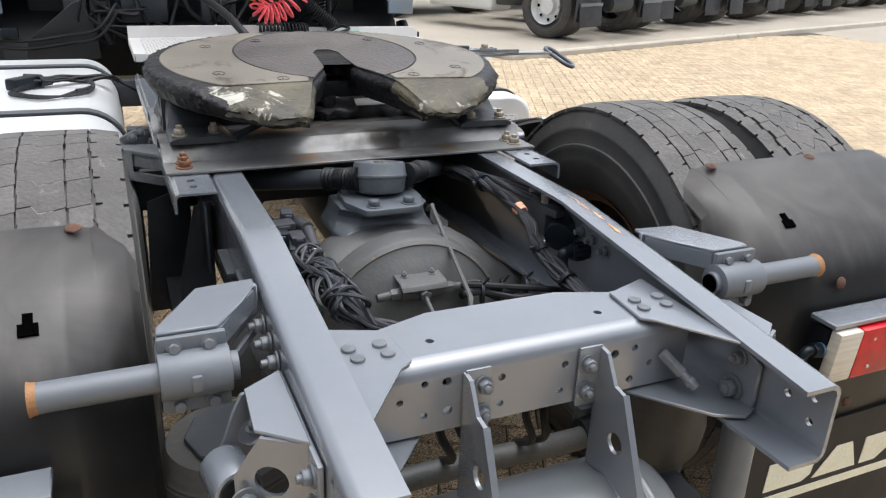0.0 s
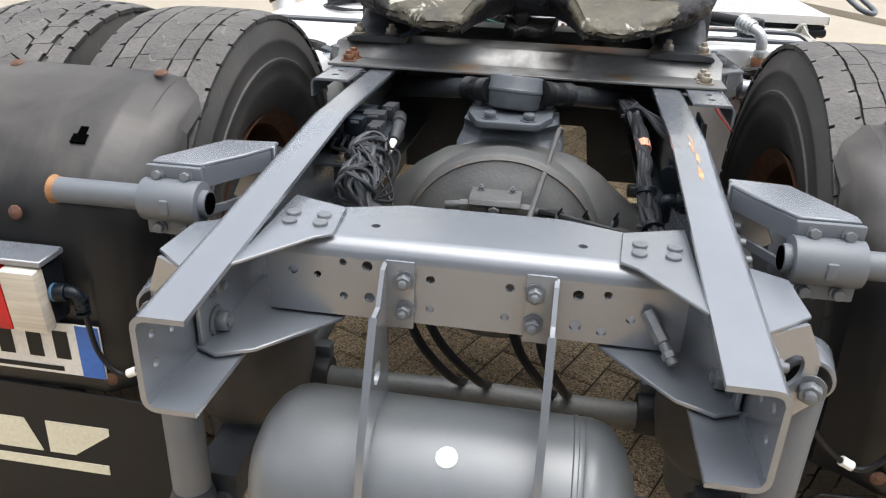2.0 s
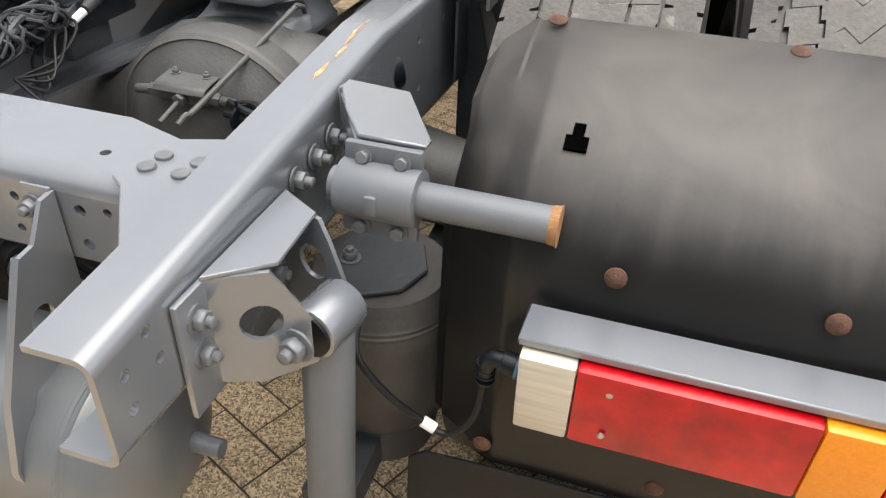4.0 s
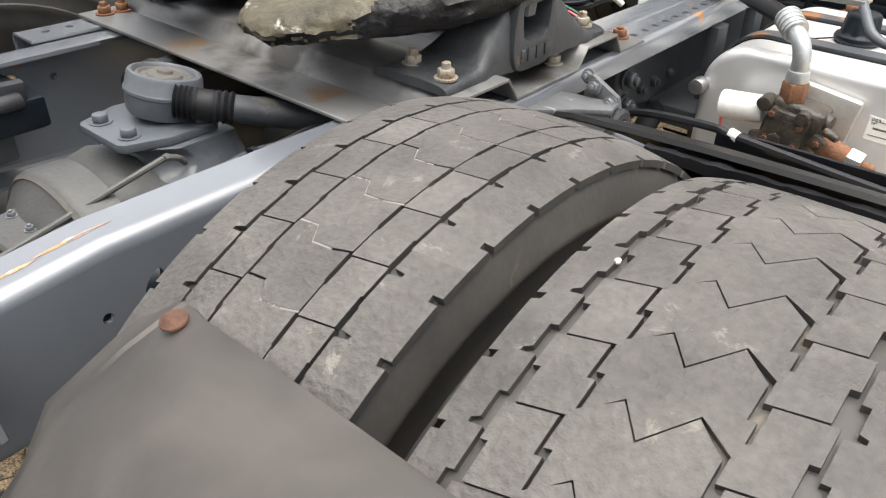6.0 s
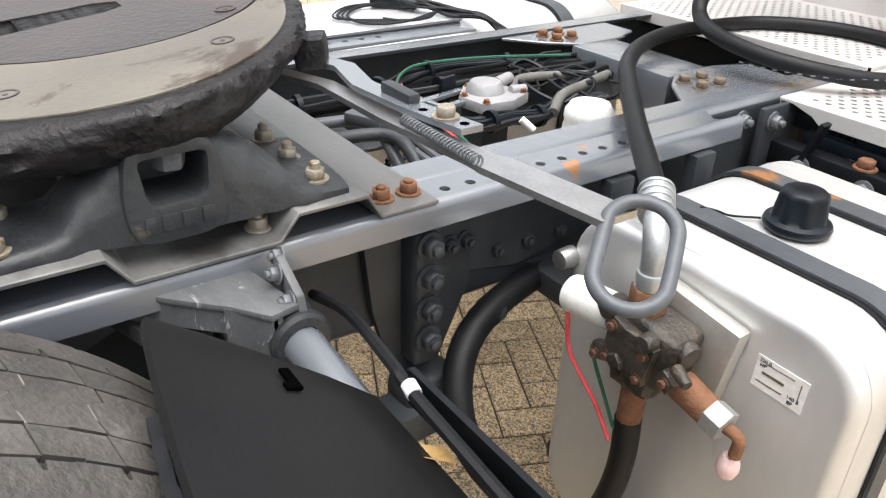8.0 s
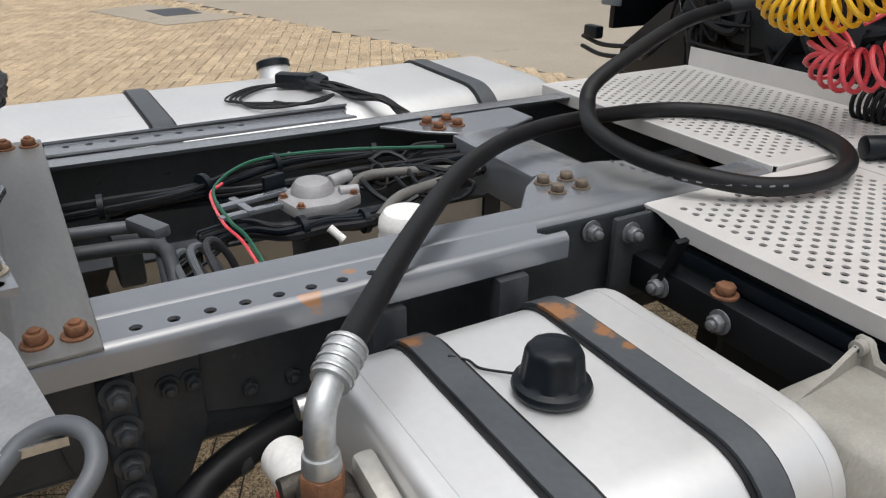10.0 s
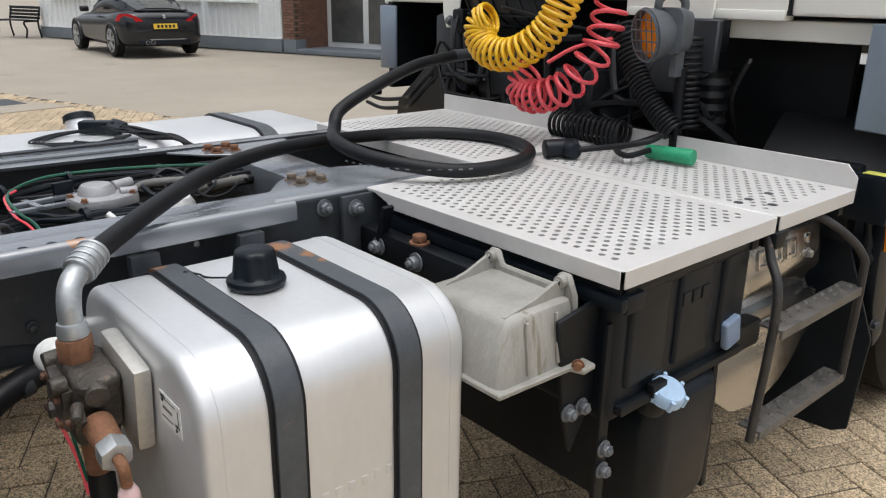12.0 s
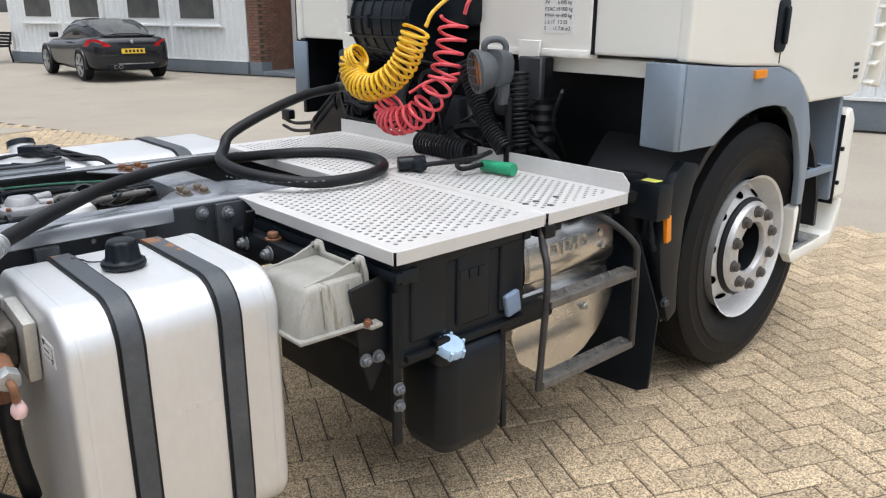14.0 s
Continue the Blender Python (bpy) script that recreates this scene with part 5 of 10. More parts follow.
# bare rusty scrapes along one rail's edge
random.seed(21)
SCRAPE = surface("orange_rust_scrape", (0.42, 0.17, 0.06), (0.60, 0.34, 0.18), 0.8, 0.0, 60, 200, 0.3, (0.62, 0.58, 0.52), 0.45, 70)
for x, y, ln in ((0.355, -0.30, 0.10), (0.360, -0.37, 0.05), (0.357, -0.435, 0.06)):
    n = 9
    side = [(x + random.uniform(0.002, 0.0055) * math.sin(math.pi * (i + 0.3) / n), y + ln * (i / n - 0.5)) for i in range(n + 1)]
    other = [(x - random.uniform(0.002, 0.0055) * math.sin(math.pi * (i + 0.3) / n), y + ln * (i / n - 0.5)) for i in range(n + 1)]
    b = bm_new()
    vs = [b.verts.new((u, v, rail_top(v) + 0.0007)) for u, v in side + other[::-1]]
    b.faces.new(vs)
    part("rust_scrape", b, SCRAPE, frame_thing, "orange rust scrape on the paint")

# ---- mudguard stays ----
OCHRE = surface("ochre_rust", (0.25, 0.115, 0.045), (0.36, 0.20, 0.09), 0.8, 0.0, 40, 200, 0.4)
for s in (-1, 1):
    st = thing("mudguard_stay", (s * 0.5, -0.62, 0.8), "grey painted mudguard stay: arm, clamp and tube", "stay", "mudguard stays")
    arm = prism([(s * x, y) for x, y in ((0.403, -0.445), (0.50, -0.455), (0.572, -0.58), (0.572, -0.60), (0.483, -0.60), (0.435, -0.53), (0.403, -0.47))], 0.007, xy(0.897), 0.002)
    for o in ([(0.40, 0.90), (0.44, 0.90), (0.49, 0.80), (0.46, 0.78), (0.40, 0.85)],):
        prism([(s * x, z) for x, z in o], 0.01, xz(-0.47), 0.002, 1, arm)
    sweep([(-0.004, -0.035), (0.004, -0.02), (0.004, 0.0), (-0.004, 0.0)], [(lambda u, v, x=x, y=y: (s * (x + u), y, 0.894 + v)) for x, y in ((0.41, -0.48), (0.483, -0.60))], arm)
    sweep([(-0.004, -0.007), (0.004, -0.007), (0.004, 0.007), (-0.004, 0.007)], [(lambda u, v, x=x, y=y: (s * (x + u), y, 0.815 + v)) for x, y in ((0.40, -0.46), (0.48, -0.60))], arm)
    part("arm", arm, GREY, st)
    cl = rod((s * 0.472, -0.627, 0.842), (s * 0.575, -0.627, 0.842), 0.037, 0.037, 28, 0.003)
    box((0.10, 0.012, 0.03), (s * 0.524, -0.615, 0.885), None, 0.004, 2, cl)
    box((0.10, 0.012, 0.03), (s * 0.524, -0.63, 0.796), None, 0.004, 2, cl)
    box((0.016, 0.01, 0.026), (s * 0.524, -0.662, 0.842), None, 0.004, 2, cl)
    part("clamp", cl, GREY_MATT, st)
    bolts([(s * x, -0.622, 0.884) for x in (0.50, 0.55)], (0, -1, 0.2), BOLTGREY, st, 0.0075, 0.0)
    bolts([(s * x, -0.637, 0.796) for x in (0.50, 0.55)], (0, -1, 0), BOLTGREY, st, 0.0085, 0.0)
    tb = rod((s * 0.46, -0.627, 0.842), (s * 0.742, -0.627, 0.842), 0.0225, 0.0225, 24)
    part("tube", tb, GREY_MATT, st)
    part("tube_bore", rod((s * 0.4605, -0.627, 0.842), (s * 0.4585, -0.627, 0.842), 0.019, 0.019, 20), HOLE_SHADE, st)
    part("rust_ring", spun([(0.0226, 0), (0.0236, 0.002), (0.024, 0.008), (0.026, 0.0115), (0, 0.012)], Matrix.Translation((s * 0.735, -0.627, 0.842)) @ pose(0, 0, 0, 0, s * 90, 0), 24), OCHRE, st, "rusty tube end")
    bolts([(s * 0.397, y, rail_top(y) - 0.06) for y in (-0.50, -0.555, -0.61)], (s, 0, 0), BOLTGREY, st, 0.0115, 0.012)

# ---- rear mudguards, flaps, lamps ----
MG = [(-0.34, 0.992), (-0.40, 0.978), (-0.47, 0.95), (-0.54, 0.908), (-0.59, 0.866), (-0.625, 0.82), (-0.643, 0.76), (-0.652, 0.60), (-0.655, 0.44)]


def guard(s):
    mg = thing("rear_mudguard", (s * 0.9, -0.6, 0.44), "black plastic rear mudguard, dusty, with rusty screws", "mudguard", "rear mudguards")
    back = [(y + 0.007, z - 0.002) for y, z in MG]
    loop = MG + back[::-1]
    st = []
    for x, dy, dz in ((0.585, 0.085, -0.05), (0.598, 0.075, -0.035), (0.602, 0.066, -0.032), (0.645, 0.040, -0.010), (0.650, 0.036, -0.012), (0.69, 0.004, 0.0), (0.70, 0.0, 0.0), (0.76, 0.002, 0.001), (0.95, -0.003, 0.002), (1.20, 0.0, 0.0), (1.225, 0.012, -0.004)):
        st.append(lambda u, v, x=x, dy=dy, dz=dz: (s * x, u + dy * (1 if u < -0.5 else 0.3), v + dz * (1 if v > 0.8 else 0.0)))
    shell = sweep(loop, st)
    part("shell", shell, MUD, mg, smooth=34)
    for x in (0.742, 1.10):
        key = prism([(-0.014, -0.016), (0.014, -0.016), (0.014, 0.004), (0.007, 0.004), (0.007, 0.022), (-0.007, 0.022), (-0.007, 0.004), (-0.014, 0.004)], 0.008, Matrix.Translation((s * x, -0.536, 0.9095)) @ pose(0, 0, 0, 32, 0, 0))
        part("key_slot", key, HOLE_SHADE, mg, "black key-shaped slot")
    for x, y, z, a in ((0.674, -0.352, 0.990, (0, -0.2, 1)), (0.984, -0.352, 0.990, (0, -0.2, 1)), (0.82, -0.642, 0.797, (0, -1, 0.2)), (1.06, -0.642, 0.797, (0, -1, 0.2)), (0.683, -0.656, 0.475, (0, -1, 0)), (0.924, -0.656, 0.478, (0, -1, 0)), (1.16, -0.656, 0.478, (0, -1, 0))):
        part("rusty_screw", spun([(0, 0.007), (0.007, 0.006), (0.013, 0.002), (0.0135, 0)], aim((s * x, y, z), Vector((s * x, y, z)) + Vector(a)), 18), SCREW, mg, "rusty screw")
    fl = thing("mud_flap", (s * 0.9, -0.66, 0.14), "black rubber mud flap with cream lettering shapes", "mud flap", "mud flaps")
    o = [(s * x, z) for x, z in ((0.575, 0.415), (0.60, 0.435), (0.70, 0.44), (1.225, 0.452), (1.225, 0.13), (0.57, 0.13))]
    part("flap", prism(o, 0.006, Matrix.Translation((0, -0.664, 0)) @ xz(0), 0.001), RUBBER, fl)
    # three block shapes and a bar in place of the maker's letters
    def mark(o):
        part("cream_shape", prism(o, 0.0015, xz(-0.668)), CREAM, fl)
    x0 = 0.70 if s > 0 else -1.155
    sk = 0.04

    def slant(pts):
        return [(x0 + x + sk * (z - 0.27), z) for x, z in pts]
    mark(slant([(0.0, 0.285), (0.12, 0.285), (0.145, 0.30), (0.15, 0.335), (0.135, 0.358), (0.115, 0.362), (0.0, 0.362)]))
    mark(slant([(0.155, 0.285), (0.30, 0.285), (0.268, 0.362), (0.215, 0.362)]))
    mark(slant([(0.315, 0.285), (0.37, 0.285), (0.45, 0.345), (0.45, 0.362), (0.315, 0.362)]))
    mark(slant([(0.0, 0.245), (0.44, 0.245), (0.44, 0.268), (0.0, 0.268)]))
    lamp = thing("rear_lamp", (s * 0.97, -0.69, 0.61), "long red, orange and clear rear lamp under a grey bracket", "rear lamp", "rear lamps")
    X = lambda a, c: (s * (a + c) / 2, abs(c - a))
    part("bracket", prism([(s * 0.728, -0.658), (s * 1.215, -0.658), (s * 1.215, -0.725), (s * 0.728, -0.725)], 0.012, xy(0.742), 0.002), GREY, lamp)
    part("housing", box((0.47, 0.05, 0.115), (s * 0.97, -0.683, 0.672), None, 0.008), BLACK, lamp)
    for a, c, mt, nm in ((0.733, 0.80, WHITELENS, "clear_lens"), (0.8005, 1.06, REDLENS, "red_lens"), (1.0605, 1.14, ORANGELENS, "orange_lens"), (1.1405, 1.208, REDLENS, "red_lens")):
        cx, w = X(a, c)
        part(nm, box((w, 0.028, 0.122), (cx, -0.722, 0.672), pose(0, 0, 0, 4), 0.006, 2), mt, lamp)
    for x, z in ((0.84, 0.705), (0.84, 0.638), (1.13, 0.705), (1.13, 0.638)):
        part("screw", spun([(0, 0.003), (0.004, 0.002), (0.0045, 0)], aim((s * x, -0.7365, z), (s * x, -0.9, z)), 12), STEEL, lamp)
    plug = thing("lamp_plug", (s * 0.70, -0.69, 0.64), "black angled lamp plug and cable with a white tag", "plug", "lamp plugs")
    part("socket", rod((s * 0.733, -0.70, 0.678), (s * 0.708, -0.697, 0.68), 0.0155, 0.0155, 16, 0.002), PLASTIC, plug)
    part("blue_ring", rod((s * 0.7315, -0.70, 0.6785), (s * 0.727, -0.6995, 0.679), 0.0165, 0.0165, 16, 0.001), surface("dull_blue_ring", (0.05, 0.12, 0.20), (0.07, 0.16, 0.26), 0.4), plug, "dull blue lock ring")
    part("elbow", pipe([(s * 0.714, -0.697, 0.68), (s * 0.697, -0.695, 0.679), (s * 0.689, -0.694, 0.668), (s * 0.686, -0.692, 0.645)], 0.0112, 12), PLASTIC, plug)
    for k in range(4):
        part("elbow_rib", rod((s * 0.687, -0.692, 0.668 - 0.010 * k), (s * 0.6868, -0.692, 0.665 - 0.010 * k), 0.0128, 0.0128, 14), PLASTIC, plug)
    part("cable", pipe([(s * 0.686, -0.69, 0.64), (s * 0.675, -0.69, 0.56), (s * 0.64, -0.69, 0.515), (s * 0.60, -0.69, 0.53), (s * 0.555, -0.70, 0.575), (s * 0.515, -0.70, 0.63), (s * 0.50, -0.66, 0.655)], 0.005), RUBBER, plug)
    part("tag", rod((s * 0.622, -0.689, 0.518), (s * 0.604, -0.689, 0.527), 0.0085, 0.0085, 12), WHITE, plug, "white cable tag")


for s in (-1, 1):
    guard(s)
npl = thing("number_plate", (-0.90, -0.665, 0.48), "white number plate with black bars and a blue strip", "number plate")
part("plate", box((0.50, 0.004, 0.112), (-0.935, -0.664, 0.536), None, 0.001), WHITE, npl)
part("blue_strip", box((0.045, 0.002, 0.11), (-0.708, -0.6675, 0.536), None), PLATEBLUE, npl)
for i, x in enumerate((-1.14, -1.08, -1.02, -0.94, -0.88, -0.82, -0.765)):
    part("black_bar", box((0.03, 0.0015, 0.06), (x, -0.6665, 0.545)), BLACK, npl)
part("text_bar", box((0.36, 0.0015, 0.01), (-0.95, -0.6665, 0.492)), BLACK, npl)

# ---- oil tank with straps ----
TKX0, TKX1, TKY0, TKY1, TKZ0, TKZ1 = 0.525, 1.045, 1.115, 1.615, 0.20, 0.868


def tank_shell(x0, x1, z0, z1, y0, y1, r, end):
    w, h = x1 - x0, z1 - z0
    o = rounded(w, h, r, 8, ((x0 + x1) / 2, (z0 + z1) / 2))
    cx, cz = (x0 + x1) / 2, (z0 + z1) / 2
    st = []
    turns = [radians(q) for q in (0, 15, 30, 45, 60, 75, 90)]
    for y, k in [(y0 + end * (1 - math.cos(q)), end * (1 - math.sin(q))) for q in turns] + [(y1 - end * (1 - math.cos(q)), end * (1 - math.sin(q))) for q in turns[::-1]]:
        st.append(lambda u, v, y=y, k=k: (cx + (u - cx) * (1 - 2 * k / w), y, cz + (v - cz) * (1 - 2 * k / h)))
    return sweep(o, st)


def strap_bm(x0, x1, z0, z1, y, wd, r, t=0.006, gap=0.001):
    a = rounded(x1 - x0 + 2 * (t + gap), z1 - z0 + 2 * (t + gap), r + t, 8, ((x0 + x1) / 2, (z0 + z1) / 2))
    c = rounded(x1 - x0 + 2 * gap, z1 - z0 + 2 * gap, r, 8, ((x0 + x1) / 2, (z0 + z1) / 2))
    b = bm_new()
    rows = [[b.verts.new((u, yy, v)) for u, v in o] for o, yy in ((a, y - wd / 2), (a, y + wd / 2), (c, y + wd / 2), (c, y - wd / 2))]
    n = len(a)
    for p, q in zip(rows, rows[1:] + rows[:1]):
        for i in range(n):
            b.faces.new((p[i], p[(i + 1) % n], q[(i + 1) % n], q[i]))
    bmesh.ops.recalc_face_normals(b, faces=b.faces)
    return b


oil = thing("oil_tank", (0.78, 1.36, TKZ0), "brushed aluminium oil tank held by two dark steel straps", "tank")
part("shell", tank_shell(TKX0, TKX1, TKZ0, TKZ1, TKY0, TKY1, 0.10, 0.018), ALU, oil, smooth=50)
for y in (1.25, 1.48):
    sp = part("strap", strap_bm(TKX0, TKX1, TKZ0, TKZ1, y, 0.046, 0.10, 0.006, 0.003), STRAP_RUST, oil, "dark grey steel strap with rust")
    part("rubber_strip", strap_bm(TKX0, TKX1, TKZ0, TKZ1, y, 0.062, 0.10, 0.003, 0.0005), RUBBER, sp)
for y, wd in ((TKY0 + 0.034, 0.008), (TKY1 - 0.034, 0.008)):
    part("weld_seam", strap_bm(TKX0, TKX1, TKZ0, TKZ1, y, wd, 0.10, 0.0012, 0.0), ALU, oil)
cap_ring = [(math.cos(radians(q)), math.sin(radians(q)), 1 + 0.045 * math.cos(radians(8 * q))) for q in range(0, 360, 6)]
cpm = sweep([(i, 0) for i in range(len(cap_ring))], [(lambda u, v, r=r, z=z, lobe=lobe: (0.782 + r * cap_ring[u][0] * (1 + lobe * (cap_ring[u][2] - 1)), 1.345 + r * cap_ring[u][1] * (1 + lobe * (cap_ring[u][2] - 1)), TKZ1 + z)) for r, z, lobe in ((0.047, 0.002, 0), (0.0515, 0.006, 0), (0.053, 0.012, 0), (0.051, 0.018, 0), (0.043, 0.022, 0.2), (0.0405, 0.028, 1), (0.0365, 0.060, 1), (0.0345, 0.066, 0.6), (0.030, 0.0695, 0), (0.008, 0.071, 0))])
part("filler_cap", cpm, PLASTIC, oil, "black plastic filler cap", 40)
part("chain", pipe([(0.735, 1.32, 0.875), (0.70, 1.29, 0.872), (0.675, 1.285, 0.872), (0.66, 1.262, 0.878)], 0.002, 5), BLACK, oil)
part("port", rod((0.528, TKY0 + 0.004, 0.765), (0.528, TKY0 - 0.03, 0.765), 0.02, 0.018, 18, 0.003), STEEL, oil)

# label with a small diagram
lab = part("label_sheet", box((0.078, 0.001, 0.052), (0.938, TKY0 - 0.001, 0.766), pose(0, 0, 0, 0, 1.5, 0)), WHITE, oil)
part("printed_bar", box((0.045, 0.001, 0.0012), (0.935, TKY0 - 0.002, 0.784)), DULL, lab)
part("printed_bar", box((0.0012, 0.001, 0.03), (0.968, TKY0 - 0.002, 0.768)), DULL, lab)
part("printed_bar", box((0.034, 0.001, 0.004), (0.928, TKY0 - 0.002, 0.768)), DULL, lab)
part("printed_bar", box((0.040, 0.001, 0.0018), (0.925, TKY0 - 0.002, 0.752)), DULL, lab)


def writing(body, size, m, material, parent, name="writing"):
    cu = bpy.data.curves.new(name, 'FONT')
    cu.body, cu.size, cu.extrude, cu.align_x = body, size, 0.0003, 'LEFT'
    tmp = bpy.data.objects.new(name, cu)
    scene.collection.objects.link(tmp)
    dg = bpy.context.evaluated_depsgraph_get()
    me = bpy.data.meshes.new_from_object(tmp.evaluated_get(dg))
    bpy.data.objects.remove(tmp)
    b = bm_new()
    b.from_mesh(me)
    bpy.data.meshes.remove(me)
    bmesh.ops.transform(b, matrix=m, verts=b.verts)
    return part(name, b, material, parent)


FACE_REAR = Matrix(((1, 0, 0, 0), (0, 0, -1, 0), (0, 1, 0, 0), (0, 0, 0, 1)))
writing("220 B\n HP", 0.008, Matrix.Translation((0.903, TKY0 - 0.002, 0.784)) @ FACE_REAR, BLACK, lab)
writing("140 B\n BP", 0.008, Matrix.Translation((0.952, TKY0 - 0.002, 0.752)) @ FACE_REAR, BLACK, lab)
# embossed marking on the outer face, plain strokes
for i in range(6):
    part("embossed_mark", box((0.0012, 0.013, 0.017), (TKX1 + 0.0002, 1.31 + 0.026 * i, 0.585), None, 0.001), ALU, oil)
part("cradle", box((0.16, 0.46, 0.05), (0.46, 1.36, 0.66), None, 0.01), GREY_DARK, oil)
part("cradle", box((0.60, 0.05, 0.05), (0.72, 1.25, 0.172), None, 0.01), GREY_DARK, oil)
part("cradle", box((0.60, 0.05, 0.05), (0.72, 1.48, 0.172), None, 0.01), GREY_DARK, oil)
for y in (1.25, 1.48):
    part("cradle_post", box((0.03, 0.06, 0.70), (0.49, y, 0.52), None, 0.006), GREY_DARK, oil)

# ---- tipping valve on the tank ----
GRIME = surface("oily_rusty_iron", (0.02, 0.019, 0.017), (0.085, 0.073, 0.058), 0.45, 0.2, 25, 120, 0.7, (0.22, 0.11, 0.055), 0.28, 26)
CHROME = surface("galvanised_steel", (0.42, 0.44, 0.45), (0.52, 0.54, 0.55), 0.42, 0.7, 15, 120, 0.08)
tv = thing("tipping_valve", (0.78, 1.06, 0.70), "oily rusty hydraulic valve block with pipes and fittings", "valve")
part("mounting_block", box((0.15, 0.03, 0.15), (0.80, 1.098, 0.757), pose(0, 0, 0, 0, 8, 0), 0.01), ALU_DULL, tv)
def knobbly(name, bm, material=GRIME):
    bmesh.ops.subdivide_edges(bm, edges=[e for e in bm.edges if e.calc_length() > 0.03], cuts=2, use_grid_fill=True)
    for v in bm.verts:
        v.co += Vector((1, 1, 1)) * 0.0022 * noise.noise(v.co * 70)
    return part(name, bm, material, tv)


knobbly("valve_body", box((0.115, 0.07, 0.10), (0.775, 1.048, 0.762), pose(0, 0, 0, 0, 10, 0), 0.016, 3))
knobbly("lower_body", box((0.08, 0.07, 0.05), (0.765, 1.048, 0.70), None, 0.018, 3))
knobbly("front_cover", box((0.085, 0.02, 0.075), (0.768, 1.006, 0.758), pose(0, 0, 0, 0, 10, 0), 0.007, 2))
knobbly("spool_cap", rod((0.715, 1.04, 0.80), (0.715, 1.0, 0.80), 0.017, 0.016, 14, 0.004))
knobbly("spool_cap", rod((0.80, 1.01, 0.795), (0.80, 0.985, 0.795), 0.015, 0.013, 14, 0.003))
knobbly("port_boss", rod((0.81, 1.045, 0.785), (0.848, 1.04, 0.78), 0.02, 0.018, 14, 0.003))
knobbly("port_boss", rod((0.755, 1.003, 0.735), (0.755, 0.988, 0.735), 0.016, 0.014, 6, 0.002))
knobbly("side_ear", box((0.03, 0.02, 0.03), (0.835, 1.012, 0.745), pose(0, 0, 0, 0, 30, 0), 0.006, 2))
knobbly("side_ear", box((0.028, 0.02, 0.03), (0.712, 1.012, 0.722), pose(0, 0, 0, 0, -20, 0), 0.006, 2))
bolts([(0.738, 0.996, 0.788), (0.80, 0.996, 0.772), (0.735, 0.996, 0.732), (0.795, 0.996, 0.728), (0.838, 1.0, 0.748), (0.71, 1.0, 0.72)], (0, -1, 0), SCREW, tv, 0.006, 0.0)
part("air_cylinder", rod((0.71, 1.04, 0.775), (0.615, 1.035, 0.765), 0.03, 0.032, 24, 0.005), WHITE, tv, "dirty white air cylinder")
part("union_nut", rod((0.757, 1.04, 0.81), (0.757, 1.04, 0.85), 0.028, 0.028, 6, 0.003), RUST, tv)
part("collar", rod((0.757, 1.04, 0.85), (0.756, 1.04, 0.875), 0.024, 0.022, 20, 0.003), CHROME, tv)
part("pipe_elbow", pipe([(0.756, 1.04, 0.865), (0.754, 1.041, 0.90), (0.742, 1.05, 0.928), (0.718, 1.072, 0.942)], 0.0185, 16), CHROME, tv)
part("hose_socket", pipe([(0.723, 1.068, 0.940), (0.685, 1.108, 0.957)], 0.025, 18, 0, None, None), CHROME, tv)
for k in range(4):
    c = Vector((0.723, 1.068, 0.940)).lerp(Vector((0.685, 1.108, 0.957)), 0.12 + 0.25 * k)
    e = Vector((0.723, 1.068, 0.940)).lerp(Vector((0.685, 1.108, 0.957)), 0.22 + 0.25 * k)
    part("socket_ring", rod(tuple(c), tuple(e), 0.0275, 0.0275, 20, 0.002), CHROME, tv)
part("down_pipe", rod((0.762, 1.045, 0.69), (0.755, 1.05, 0.59), 0.022, 0.02, 18, 0.003), RUST, tv)
part("down_hose", pipe([(0.755, 1.05, 0.60), (0.758, 1.05, 0.52), (0.74, 1.06, 0.42), (0.70, 1.08, 0.30)], 0.022, 14), RUBBER, tv)
part("outlet", rod((0.84, 1.035, 0.735), (0.90, 1.035, 0.72), 0.024, 0.022, 16, 0.003), RUST, tv)
part("outlet_nut", rod((0.895, 1.035, 0.722), (0.925, 1.035, 0.716), 0.026, 0.026, 6, 0.003), CHROME, tv)
part("outlet_tip", pipe([(0.92, 1.035, 0.716), (0.945, 1.035, 0.712), (0.945, 1.037, 0.68)], 0.009, 10), RUST, tv)
part("knob", spun([(0, 0.022), (0.010, 0.019), (0.0155, 0.008), (0.0165, -0.004), (0.012, -0.016), (0, -0.021)], Matrix.Translation((0.938, 1.04, 0.655)), 22), surface("pale_pink_knob", (0.72, 0.45, 0.44), (0.80, 0.62, 0.60), 0.4, 0, 30, 100, 0.03, (0.6, 0.08, 0.10), 0.3, 20), tv, "faded pink round knob")
part("small_tap", rod((0.845, 1.01, 0.775), (0.875, 1.0, 0.768), 0.010, 0.008, 12, 0.002), GRIME, tv)
part("wire", pipe([(0.625, 1.02, 0.745), (0.64, 1.02, 0.67), (0.70, 1.03, 0.60), (0.74, 1.03, 0.55)], 0.0035, 6), RED, tv, "red wire")
part("wire", pipe([(0.715, 1.02, 0.72), (0.69, 1.02, 0.71), (0.685, 1.025, 0.69), (0.745, 1.03, 0.58)], 0.003, 6), LINE_GREEN, tv, "green wire")
big = thing("suction_hose", (0.6, 0.9, 0.3), "thick black suction hose curving below the frame", "hose")
